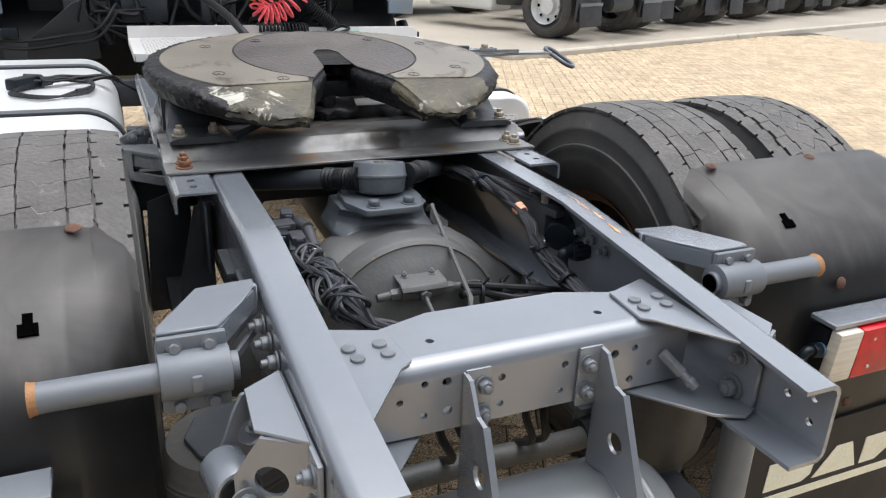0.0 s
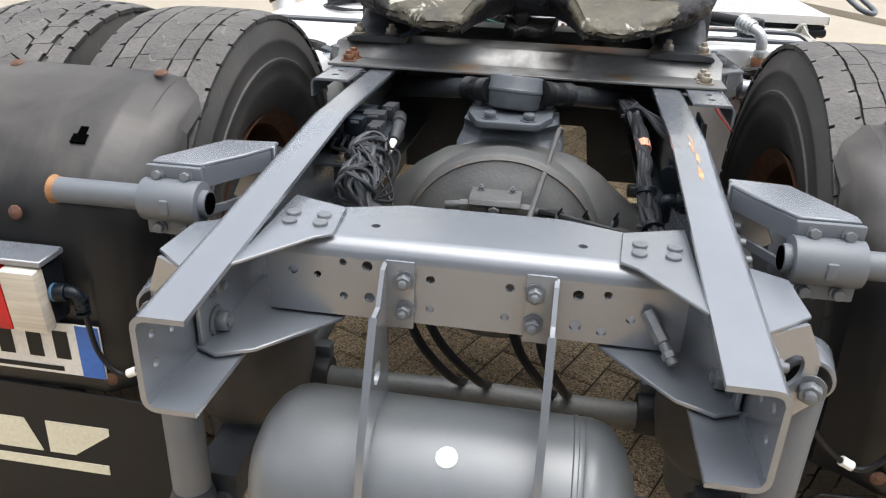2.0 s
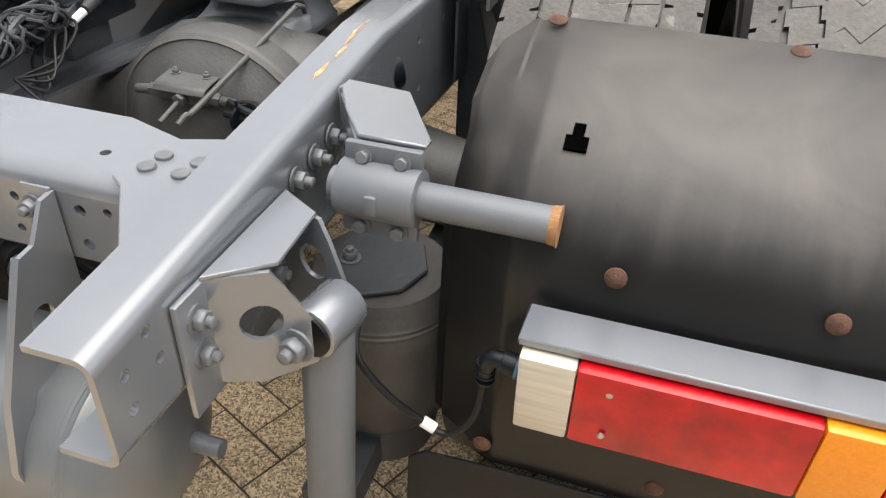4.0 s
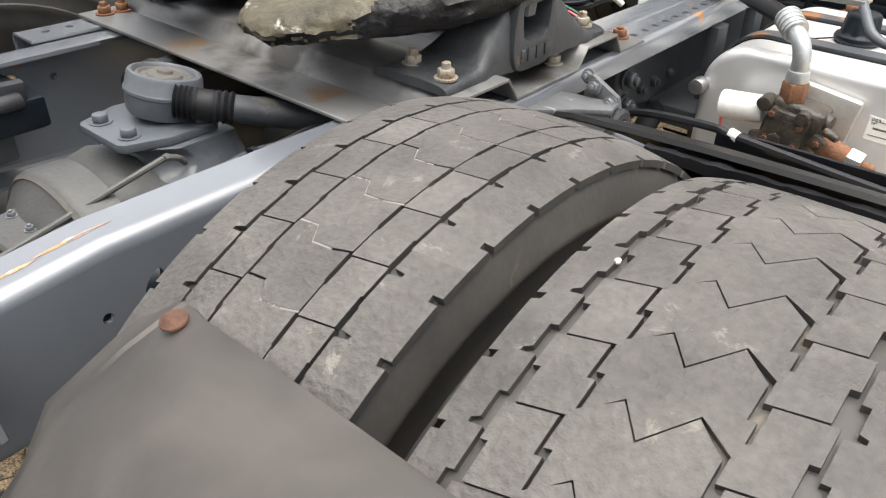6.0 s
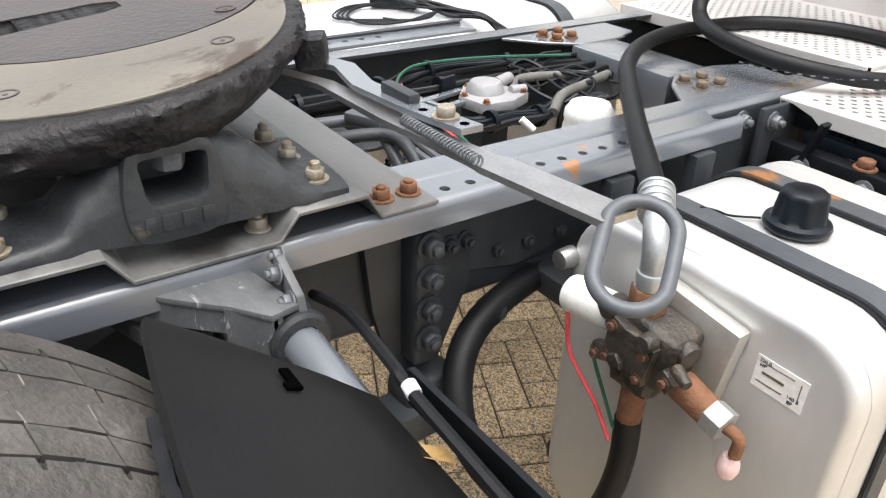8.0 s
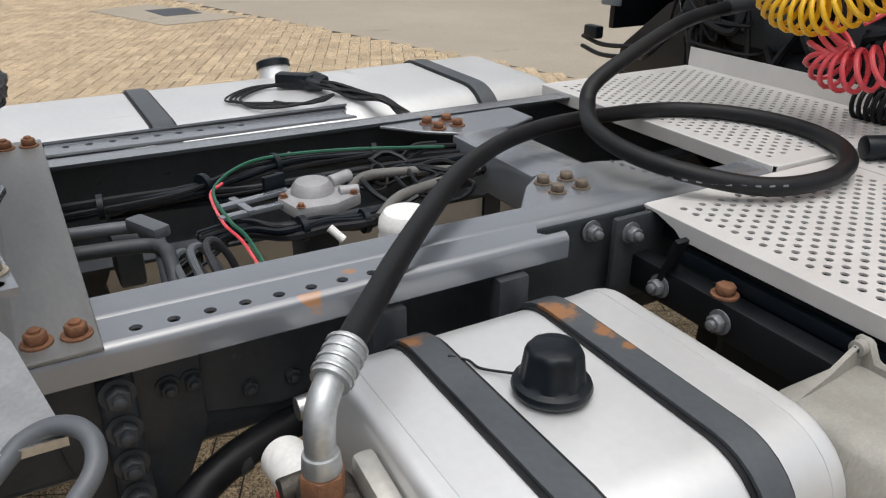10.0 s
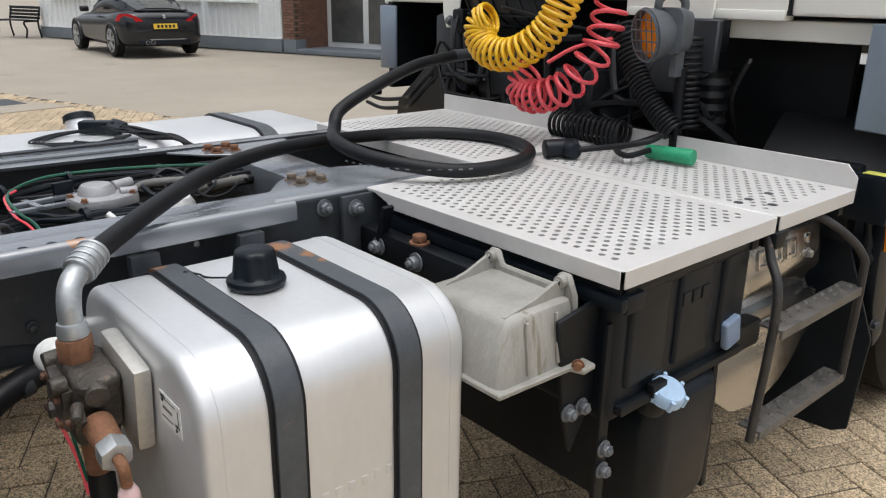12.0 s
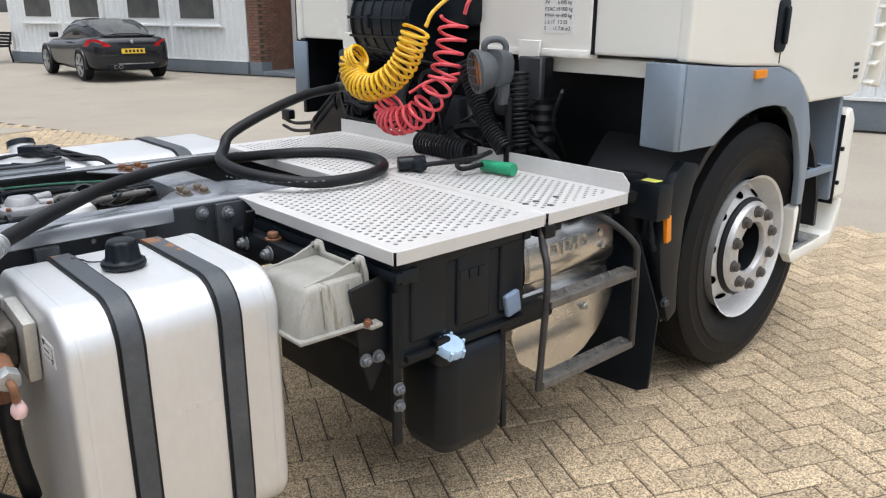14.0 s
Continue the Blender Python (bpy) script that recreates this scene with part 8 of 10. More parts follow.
# ---- silencer behind the steps ----
sl = thing("silencer", (0.9, 2.65, 0.3), "shiny stainless steel silencer cover with a rounded belly", "silencer")
o = [(0.60, 0.40), (0.96, 0.40), (1.04, 0.42), (1.08, 0.46), (1.09, 0.52), (1.092, 0.562), (1.122, 0.566), (1.124, 0.576), (1.098, 0.582), (1.088, 0.60), (1.092, 0.63), (1.112, 0.645), (1.116, 0.66), (1.114, 0.70), (1.104, 0.765), (1.085, 0.81), (1.06, 0.84), (0.60, 0.84)]
part("cover", sweep([(x, z) for x, z in o], [(lambda u, v, y=y, k=k: (0.8 + (u - 0.8) * k, y, 0.58 + (v - 0.58) * k)) for y, k in ((2.45, 0.97), (2.462, 1.0), (2.90, 1.0), (2.915, 0.97))]), STAINLESS, sl, smooth=30)
for i in range(3):
    y = 2.575 + i * 0.075
    ring = pierced([(y - 0.028, -0.026), (y + 0.028, -0.026), (y + 0.028, 0.026), (y - 0.028, 0.026)], [[(y - 0.016, -0.014), (y + 0.016, -0.014), (y + 0.016, 0.014), (y - 0.016, 0.014)]], 0.008, Matrix.Translation((1.110, 0, 0.735)) @ pose(0, 0, 0, 0, -9, 0) @ yz(0))
    part("embossed_mark", soften(ring, 0.002, 2, 60), STAINLESS, sl)
part("round_boss", spun([(0.016, 0), (0.014, 0.005), (0, 0.006)], Matrix.Translation((1.108, 2.83, 0.745)) @ pose(0, 0, 0, 0, 82, 0), 20), STAINLESS, sl)
part("lower_plate", prism([(2.385, 0.562), (2.382, 0.48), (2.42, 0.385), (2.50, 0.328), (2.60, 0.308), (2.68, 0.31), (2.76, 0.335), (2.83, 0.385), (2.885, 0.46), (2.91, 0.53), (2.91, 0.562)], 0.006, yz(1.118), 0.002), STAINLESS, sl, "plain stainless shield")
bolts([(1.122, 2.49, 0.56), (1.122, 2.74, 0.50), (1.112, 2.83, 0.70)], (1, 0, 0), STEEL, sl, 0.010, 0.0)

# black sheet added so the plate holes above look unlit
part("top_shield", box((0.62, 0.40, 0.006), (0.85, 2.65, 0.852), None, 0.002), BLACK, sl, "black sheet added under the catwalk to darken its holes")

# ---- access ladder ----
STEP = surface("worn_black_step_iron", (0.03, 0.03, 0.032), (0.06, 0.058, 0.056), 0.5, 0.3, 14, 120, 0.2, (0.20, 0.14, 0.10), 0.25, 18)
TREAD_IRON = surface("dusty_worn_tread_iron", (0.085, 0.08, 0.074), (0.17, 0.16, 0.145), 0.5, 0.3, 20, 160, 0.3, (0.05, 0.045, 0.04), 0.4, 30)
ld = thing("access_ladder", (1.23, 2.64, 0.34), "black tubular access ladder with two perforated treads", "ladder")
part("stile", pipe([(1.18, 2.425, 0.86), (1.205, 2.412, 0.80), (1.245, 2.392, 0.70), (1.235, 2.385, 0.345)], 0.011, 12), STEP, ld)
part("stile", pipe([(1.12, 2.66, 0.87), (1.20, 2.74, 0.82), (1.255, 2.815, 0.74), (1.262, 2.83, 0.66), (1.248, 2.86, 0.36)], 0.011, 12), STEP, ld)
for z, y0, y1, x in ((0.632, 2.39, 2.835, 1.25), (0.362, 2.388, 2.86, 1.238)):
    t = box((0.055, y1 - y0, 0.006), (x - 0.012, (y0 + y1) / 2, z + 0.012), None, 0.001)
    box((0.006, y1 - y0, 0.024), (x + 0.016, (y0 + y1) / 2, z + 0.004), None, 0.001, 1, t)
    for i in range(18):
        rod((x - 0.03 + 0.022 * (i % 2), y0 + 0.03 + i * (y1 - y0 - 0.06) / 17, z + 0.015), (x - 0.03 + 0.022 * (i % 2), y0 + 0.03 + i * (y1 - y0 - 0.06) / 17, z + 0.020), 0.008, 0.005, 8, 0, t)
    part("tread", t, TREAD_IRON, ld, "worn dusty serrated tread")
part("bracket", box((0.10, 0.05, 0.04), (1.16, 2.44, 0.84), None, 0.006), BLACK, ld)

# ---- front wheel ----
front = thing("front_axle", (0, 3.745, 0.3), "dark front axle beam with white-rimmed steer wheels", "axle")
part("beam", box((2.0, 0.12, 0.14), (0, 3.745, 0.46), None, 0.02), BLACK, front)
ftyre_me = mesh_of("front_carcass", spun([(r, z) for r, z in tyre_profile(0.53, 0.315, 0.292)], None, 72), STEERTYRE)
tb = bm_new()
for c in range(5):
    u = (c - 2) * 0.054
    spun([(0.519, u - 0.023), (0.527 - 0.004 * abs(c - 2), u - 0.022), (0.527 - 0.004 * abs(c - 2), u + 0.022), (0.519, u + 0.023)], None, 72, tb)
ftread_me = mesh_of("front_tread", tb, STEERTYRE)
dish = spun([(0.30, 0.148), (0.305, 0.156), (0.295, 0.15), (0.285, 0.12), (0.276, 0.09), (0.268, 0.068), (0.258, 0.066), (0.25, 0.075), (0.206, 0.124), (0.19, 0.138), (0.175, 0.142)], None, 56)
frim_me = mesh_of("front_rim", dish, RIM)
HUB = surface("scuffed_hub", (0.46, 0.46, 0.46), (0.66, 0.66, 0.66), 0.4, 0.4, 12, 120, 0.2, (0.05, 0.05, 0.05), 0.3, 16)
NUT = surface("dark_dusty_wheel_nut", (0.05, 0.045, 0.042), (0.12, 0.11, 0.10), 0.5, 0.2, 30, 120, 0.2)
fhub_me = mesh_of("front_hub", spun([(0.196, 0.128), (0.196, 0.15), (0.186, 0.166), (0.13, 0.170), (0.112, 0.165), (0.106, 0.15), (0.104, 0.10)], None, 48), HUB)
# black ring: the shade of the gap round the hub, put into colour
fgap_me = mesh_of("hub_edge", spun([(0.197, 0.128), (0.210, 0.126), (0.209, 0.134), (0.1965, 0.146)], None, 48), BLACK)
nut_me = mesh_of("wheel_nut", spun([(0.026, 0), (0.026, 0.006), (0.021, 0.008), (0.020, 0.022), (0.013, 0.027), (0, 0.027)], None, 10), NUT)
hole_me = mesh_of("vent_hole", spun([(0.021, 0.0), (0.0235, 0.002), (0.021, 0.004), (0.019, 0.0025), (0, 0.002)], None, 18), HOLE_SHADE)
bore_me = mesh_of("hub_bore", spun([(0.105, 0.145), (0.098, 0.07), (0.05, 0.06), (0.045, 0.075), (0, 0.08)], None, 40), BLACK)
for s in (-1, 1):
    w = linked("front_wheel", ftyre_me, STEERTYRE, front, "black steer axle tyre", Matrix.Translation((s * 1.055, 0, 0.225)) @ pose(0, 0, 0, 0, s * 90, 0))
    linked("tread", ftread_me, STEERTYRE, w)
    linked("rim", frim_me, RIM, w, "white painted rim, scuffed")
    linked("hub", fhub_me, HUB, w, "scuffed bare hub")
    linked("hub_edge", fgap_me, BLACK, w)
    linked("hub_bore", bore_me, BLACK, w, "dark hub bore")
    for i in range(10):
        a = 2 * math.pi * i / 10
        linked("wheel_nut", nut_me, NUT, w, "", Matrix.Translation((0.156 * math.cos(a), 0.156 * math.sin(a), 0.166)))
        linked("vent_hole", hole_me, HOLE_SHADE, w, "", Matrix.Rotation(a + 0.2, 4, 'Z') @ Matrix.Translation((0.2295, 0, 0.1015)) @ Matrix.Rotation(radians(48), 4, 'Y'))

# ---- front wheel guards and flap ----
fgd = thing("wheel_arch_liner", (1.0, 3.3, 0.3), "black plastic wheel arch liner with mud flap", "mudguard")
arcp = [(3.745 - 0.66 * math.cos(radians(q)), 0.50 + 0.64 * math.sin(radians(q))) for q in range(-12, 190, 12)]
arcq = [(3.745 - 0.635 * math.cos(radians(q)), 0.50 + 0.615 * math.sin(radians(q))) for q in range(-12, 190, 12)]
part("liner", prism(arcp + arcq[::-1], 0.46, yz(0.98), 0.0), LINING, fgd, smooth=50)
part("outer_rib", prism([(3.165, 0.40), (3.11, 0.37), (3.04, 0.52), (3.01, 0.68), (3.02, 0.80), (3.07, 0.93), (3.12, 0.97), (3.22, 0.95), (3.16, 0.75), (3.15, 0.55)], 0.04, yz(1.215), 0.01, 2), PLASTIC, fgd)
part("mud_flap", prism([(0.80, 0.72), (1.15, 0.72), (1.26, 0.44), (1.245, 0.14), (1.20, 0.115), (0.95, 0.10), (0.80, 0.12)], 0.008, xz(3.0), 0.002), PLASTIC, fgd)
bolts([(1.235, 3.07, 0.46)], (1, -0.3, 0), GREY_DARK, fgd, 0.012, 0.0)
el = thing("lamp_control_box", (1.2, 2.98, 0.75), "black box with a yellow label and side lamp", "box")
part("box_body", box((0.12, 0.09, 0.13), (1.195, 2.985, 0.85), None, 0.012), PLASTIC, el)
part("yellow_label", box((0.06, 0.045, 0.001), (1.195, 2.985, 0.9165)), surface("yellow_label", (0.6, 0.6, 0.12), (0.66, 0.64, 0.15), 0.5), el)
part("side_lamp", box((0.018, 0.03, 0.10), (1.24, 3.035, 0.745), pose(0, 0, 0, 8), 0.005), ORANGELENS, el, "orange side lamp")
part("pump_stub", rod((1.13, 2.955, 0.865), (1.16, 2.93, 0.86), 0.022, 0.022, 16, 0.003), PLASTIC, el)
part("bellow", pipe([(1.19, 3.0, 0.79), (1.20, 3.01, 0.70), (1.21, 3.02, 0.66)], 0.014, 10, 6, None, lambda q: 0.013 + 0.003 * math.cos(q * 60)), PLASTIC, el)
part("bracket", box((0.10, 0.06, 0.22), (1.10, 3.0, 0.82), None, 0.01), BLACK, el)

# ---- cab ----
cab = thing("lorry_cab", (0, 3.9, 1.0), "cream white lorry cab with blue-grey wheel arch panels", "cab")


def cab_side(s):
    off = 0.0 if s > 0 else 0.10  # the cab sits a little off the frame's middle
    o = [(3.06, 1.31), (3.06, 2.75), (4.45, 2.75), (4.72, 2.3), (4.65, 1.4), (4.62, 1.2), (4.58, 1.12), (4.50, 1.105), (4.06, 1.105), (4.0, 1.15), (3.92, 1.21), (3.83, 1.25), (3.74, 1.268), (3.36, 1.285)]
    part("side_panel", prism(o, 0.05, yz(off + s * 1.22), 0.014, 3), CABWHITE, cab)
    p = [(3.05, 1.012), (3.28, 1.01), (3.36, 1.05), (3.44, 1.09), (3.53, 1.112), (3.62, 1.12), (3.73, 1.12), (3.82, 1.105), (3.90, 1.06), (3.97, 0.98), (4.02, 0.88), (4.05, 0.78), (4.06, 0.66), (4.115, 0.66), (4.115, 0.85), (4.09, 0.99), (4.035, 1.105), (3.96, 1.18), (3.88, 1.23), (3.74, 1.264), (3.36, 1.280), (3.05, 1.302)]
    pa = prism(p, 0.03, yz(off + s * 1.236), 0.008, 2)
    prism([(off + s * x, y) for x, y in ((1.247, 3.045), (1.235, 3.03), (1.085 if s > 0 else 1.15, 3.055), (1.085 if s > 0 else 1.15, 3.07), (1.235, 3.07))], 0.29, Matrix.Translation((0, 0, 1.158)), 0.004, 1, pa)
    part("wheel_arch_panel", pa, BLUEGREY, cab, "blue-grey plastic wheel arch panel")
    part("lamp", box((0.014, 0.09, 0.032), (off + s * 1.256, 3.555, 1.248), None, 0.005), ORANGELENS, cab, "orange side marker lamp")
    part("door_gap", box((0.003, 0.006, 1.3), (off + s * 1.2455, 3.715, 1.93)), BLACK, cab)
    hd = part("door_handle", prism(rounded(0.09, 0.20, 0.03, 4, (3.70, 1.42)), 0.02, yz(off + s * 1.243), 0.006, 2), PLASTIC, cab, "black recessed door handle")
    part("handle_bar", prism(rounded(0.03, 0.14, 0.012, 3, (3.715, 1.42)), 0.014, yz(off + s * 1.258), 0.004, 2), PLASTIC, hd)
    well = part("step_well", box((0.03, 0.44, 0.50), (off + s * 1.0, 4.27, 0.86), None, 0.008), BLUEGREY, cab, "blue-grey step well")
    part("well_front", prism([(off + s * 1.0, 0.62), (off + s * 1.235, 0.62), (off + s * 1.235, 0.70), (off + s * 1.225, 1.10), (off + s * 1.0, 1.10)], 0.03, xz(4.455), 0.006), BLUEGREY, well)
    part("well_rear", box((0.20, 0.02, 0.44), (off + s * 1.10, 4.105, 0.87), None, 0.005), PLASTIC, well)
    part("step_tread", box((0.22, 0.34, 0.03), (off + s * 1.125, 4.28, 0.775), None, 0.006), BLUEGREY, well)
    for i in range(2):
        part("tread_slot", box((0.05, 0.07, 0.004), (off + s * 1.18, 4.22 + 0.12 * i, 0.7915), None), HOLE_SHADE, well)
    bc_ = part("bumper_corner", prism([(4.475, 0.62), (4.475, 0.98), (4.50, 1.04), (4.55, 1.05), (4.60, 0.99), (4.61, 0.62)], 0.10, yz(off + s * 1.195), 0.02, 3), CABWHITE, cab)
    part("rubber_joint", prism([(4.462, 0.60), (4.462, 1.0), (4.474, 1.02), (4.474, 0.60)], 0.09, yz(off + s * 1.20), 0.002), BLACK, bc_)
    for z in (0.70, 0.86):
        part("bumper_bolt", rod((off + s * 1.24, 4.49, z), (off + s * 1.253, 4.49, z), 0.012, 0.010, 12, 0.002), BLACK, bc_)
    part("lower_corner", prism([(4.07, 0.43), (4.09, 0.66), (4.12, 0.67), (4.20, 0.605), (4.60, 0.605), (4.59, 0.47), (4.54, 0.41), (4.12, 0.38)], 0.04, yz(off + s * 1.09), 0.015, 3), CABWHITE, bc_)
    part("lower_lip", prism([(4.075, 0.43), (4.10, 0.385), (4.50, 0.40), (4.58, 0.46), (4.59, 0.61), (4.56, 0.61), (4.50, 0.455)], 0.14, yz(off + s * 1.175), 0.008, 2), CABWHITE, bc_)
    part("corner_post", prism([(4.065, 0.43), (4.075, 0.55), (4.06, 0.64), (4.085, 0.66), (4.11, 0.64), (4.10, 0.44)], 0.15, yz(off + s * 1.17), 0.008, 2), CABWHITE, bc_)
    part("step_plate", box((0.13, 0.26, 0.012), (off + s * 1.175, 4.27, 0.452), None, 0.003), GREY, bc_)
    part("step_hole", box((0.03, 0.07, 0.003), (off + s * 1.20, 4.19, 0.459)), HOLE_SHADE, bc_)
    for i in range(3):
        part("vent_slot", box((0.003, 0.05, 0.014), (off + s * 1.246, 4.50, 1.19 + 0.028 * i), None), GREY_DARK, cab)
    gr = part("air_deflector", prism([(4.70, 1.14), (4.735, 1.13), (4.80, 1.5), (4.82, 2.2), (4.79, 2.2), (4.765, 1.5)], 0.06, yz(off + s * 1.25), 0.006, 2), CABWHITE, cab)
    for i in range(8):
        part("vane", box((0.05, 0.10, 0.012), (off + s * 1.24, 4.70 + 0.008 * i, 1.16 + 0.085 * i), pose(0, 0, 0, 12), 0.004), CABWHITE, gr)


for s in (-1, 1):
    cab_side(s)
b = box((0.58, 0.05, 1.5), (0.543, 3.10, 2.07), None, 0.012, 3)
part("rear_wall", b, CABWHITE, cab, "cream white rear wall")
part("rear_corner", prism([(0.84, 3.085), (1.19, 3.06), (1.243, 3.075), (1.243, 3.14), (0.84, 3.14)], 1.45, Matrix.Translation((0, 0, 2.04)), 0.012, 3), CABWHITE, cab)
part("seam", box((0.012, 0.02, 1.45), (0.836, 3.09, 2.04)), BLACK, cab)
part("lower_lip", box((0.57, 0.06, 0.03), (0.545, 3.10, 1.315), None, 0.006), CABWHITE, cab)
part("rear_wall", box((0.45, 0.05, 1.5), (-0.915, 3.10, 2.07), None, 0.012, 3), CABWHITE, cab)
part("arch_lining", box((0.03, 0.50, 0.40), (-1.095, 3.31, 1.12), None, 0.004), BLACK, cab)
part("floor_edge", prism([(3.13, 1.30), (3.13, 1.24), (3.40, 1.30), (3.40, 1.34)], 0.62, yz(0.80), 0.004), CABWHITE, cab, "dirty pale underside of the cab")
part("mount_plate", prism([(0.30, 1.30), (0.42, 1.30), (0.42, 1.14), (0.36, 1.10), (0.31, 1.16)], 0.03, Matrix.Translation((0.24, 0, 0)) @ xz(3.02), 0.006), GREY_DARK, cab, "dark cab mount plate")
part("recess_wall", box((1.0, 0.02, 1.5), (-0.22, 3.28, 2.07), None, 0.0), BLACK, cab)
part("floor", box((2.3, 1.6, 0.05), (0, 3.95, 1.37), None, 0.01), BLACK, cab)
part("roof", box((2.34, 1.6, 0.08), (0.05, 3.8, 2.75), None, 0.03), CABWHITE, cab)
part("front", box((2.3, 0.08, 1.6), (0.05, 4.60, 1.92), None, 0.03), CABWHITE, cab)
part("bumper", box((2.2, 0.10, 0.6), (0.05, 4.54, 0.70), None, 0.03), CABWHITE, cab)
sg = part("weight_sign", box((0.15, 0.002, 0.125), (0.678, 3.0735, 1.45)), WHITE, cab, "white sign with black figures")
for i, tx in enumerate(("PV       6 845 kg", "PTAC 19 000 kg", "PTRA 44 000 kg", "L 6 17   l 2 55", "S      15 730 m2")):
    writing(tx, 0.0195, Matrix.Translation((0.612, 3.0718, 1.492 - i * 0.0235)) @ FACE_REAR, BLACK, sg)
eng = thing("engine_rear", (0, 3.2, 0.5), "dark engine and gearbox parts behind the cab", "engine")
part("gearbox", box((0.5, 0.9, 0.5), (0, 3.45, 0.72), None, 0.08, 3), BLACK, eng)
part("bulkhead", box((1.9, 0.04, 0.75), (0, 3.36, 1.0), None, 0.02), BLACK, eng)
random.seed(21)
for k in range(24):
    x = random.uniform(-0.65, 0.75)
    pts = [(x, 3.05, random.uniform(0.9, 1.3)), (x + random.uniform(-0.1, 0.1), 2.98, random.uniform(0.85, 1.2)), (x + random.uniform(-0.25, 0.25), 3.0, random.uniform(0.85, 1.1)), (x + random.uniform(-0.3, 0.3), 3.15, random.uniform(0.8, 1.1))]
    part("cable", pipe(pts, random.choice((0.007, 0.01, 0.014)), 6, 5), RUBBER, eng)
for x, z, w, h in ((-0.35, 1.05, 0.25, 0.18), (0.05, 1.0, 0.2, 0.2), (0.45, 1.12, 0.18, 0.14), (-0.7, 1.1, 0.12, 0.35)):
    part("equipment_box", box((w, 0.12, h), (x, 3.12, z), None, 0.02), GREY_DARK, eng)
for x in (-0.65, 0.55):
    ca = thing("cab_mount", (x, 3.05, 0.95), "grey cab suspension mount with a white bracket", "bracket", "cab mounts")
    part("bracket", prism([(-0.06, 1.36), (0.06, 1.36), (0.05, 1.27), (0.03, 1.22), (-0.03, 1.22), (-0.05, 1.27)], 0.012, Matrix.Translation((x, 3.06, 0)) @ FACE_REAR, 0.003), CABWHITE, ca)
    bolts([(x, 3.052, 1.25)], (0, -1, 0), BOLTGREY, ca, 0.014, 0.004)
    part("damper", rod((x + 0.05, 3.05, 1.26), (x + 0.05, 3.05, 0.95), 0.03, 0.03, 16, 0.004), GREY_DARK, ca)
    part("mount_block", box((0.07, 0.06, 0.10), (x + 0.07, 3.06, 1.25), None, 0.012), BLACK, ca)
    part("bellow", spun([(0.05 + 0.008 * (i % 2), 0.02 * i) for i in range(10)], Matrix.Translation((x + 0.08, 3.06, 0.96)), 20), RUBBER, ca)
lfg = thing("left_arch_liner", (-1.0, 3.2, 0.4), "dark plastic front mudguard beyond the frame", "mudguard")
part("liner", prism(arcp + arcq[::-1], 0.34, yz(-0.92), 0.0), BLACK, lfg, smooth=50)
part("splash_flap", prism([(-0.97, 0.78), (-0.60, 0.78), (-0.61, 0.92), (-0.67, 1.09), (-0.72, 1.07), (-0.95, 0.88)], 0.01, xz(3.0), 0.003), LINING, lfg, "slanted black splash panel")
for z in (0.86, 0.90):
    part("cable", pipe([(-1.10, 2.92, z), (-0.95, 2.90, z - 0.01), (-0.74, 2.88, z + 0.02), (-0.60, 2.80, z + 0.06), (-0.50, 2.85, z + 0.18)], 0.009, 8), RUBBER, lfg)
part("fixing_block", box((0.08, 0.04, 0.05), (-1.02, 2.905, 0.93), None, 0.01), PLASTIC, lfg)
af = thing("air_filter", (-0.2, 3.0, 1.2), "black ribbed plastic air filter housing behind the cab", "air filter")
b = spun([(0, 0), (0.17, 0), (0.185, 0.02), (0.185, 0.40), (0.17, 0.42), (0, 0.42)], Matrix.Translation((-0.40, 3.06, 1.42)) @ pose(0, 0, 0, 0, 90, 0), 40)
part("housing", b, PLASTIC, af)
for i in range(6):
    part("rib", spun([(0.184, 0), (0.190, 0.002), (0.190, 0.010), (0.184, 0.012)], Matrix.Translation((-0.38 + i * 0.072, 3.06, 1.42)) @ pose(0, 0, 0, 0, 90, 0), 40), PLASTIC, af)
for q in (150, 175, 200, 225, 250):
    a = radians(q)
    part("rib", box((0.42, 0.008, 0.01), (-0.19, 3.06 + 0.187 * math.cos(a), 1.42 + 0.187 * math.sin(a)), pose(0, 0, 0, q)), PLASTIC, af)
part("clip", box((0.03, 0.02, 0.06), (-0.25, 2.872, 1.42), None, 0.005), PLASTIC, af)
part("intake_duct", box((0.30, 0.22, 0.9), (0.12, 3.12, 1.85), None, 0.05, 3), PLASTIC, af)


# ---- coiled air lines and cables ----
def helix(points, radius, turns, r, seg=8, per=16, grow=None):
    """A coil wound round a smooth line."""
    line = glide(points, 24)
    n = turns * per
    out = []
    up = None
    for i in range(n + 1):
        f = i / n * (len(line) - 1)
        k = min(int(f), len(line) - 2)
        p = line[k].lerp(line[k + 1], f - k)
        d = (line[k + 1] - line[k]).normalized()
        if up is None:
            up = d.orthogonal().normalized()
        up = (up - d * up.dot(d)).normalized()
        side = d.cross(up)
        a = 2 * math.pi * i / per
        out.append(p + (up * math.cos(a) + side * math.sin(a)) * radius)
    return pipe(out, r, seg, 0)


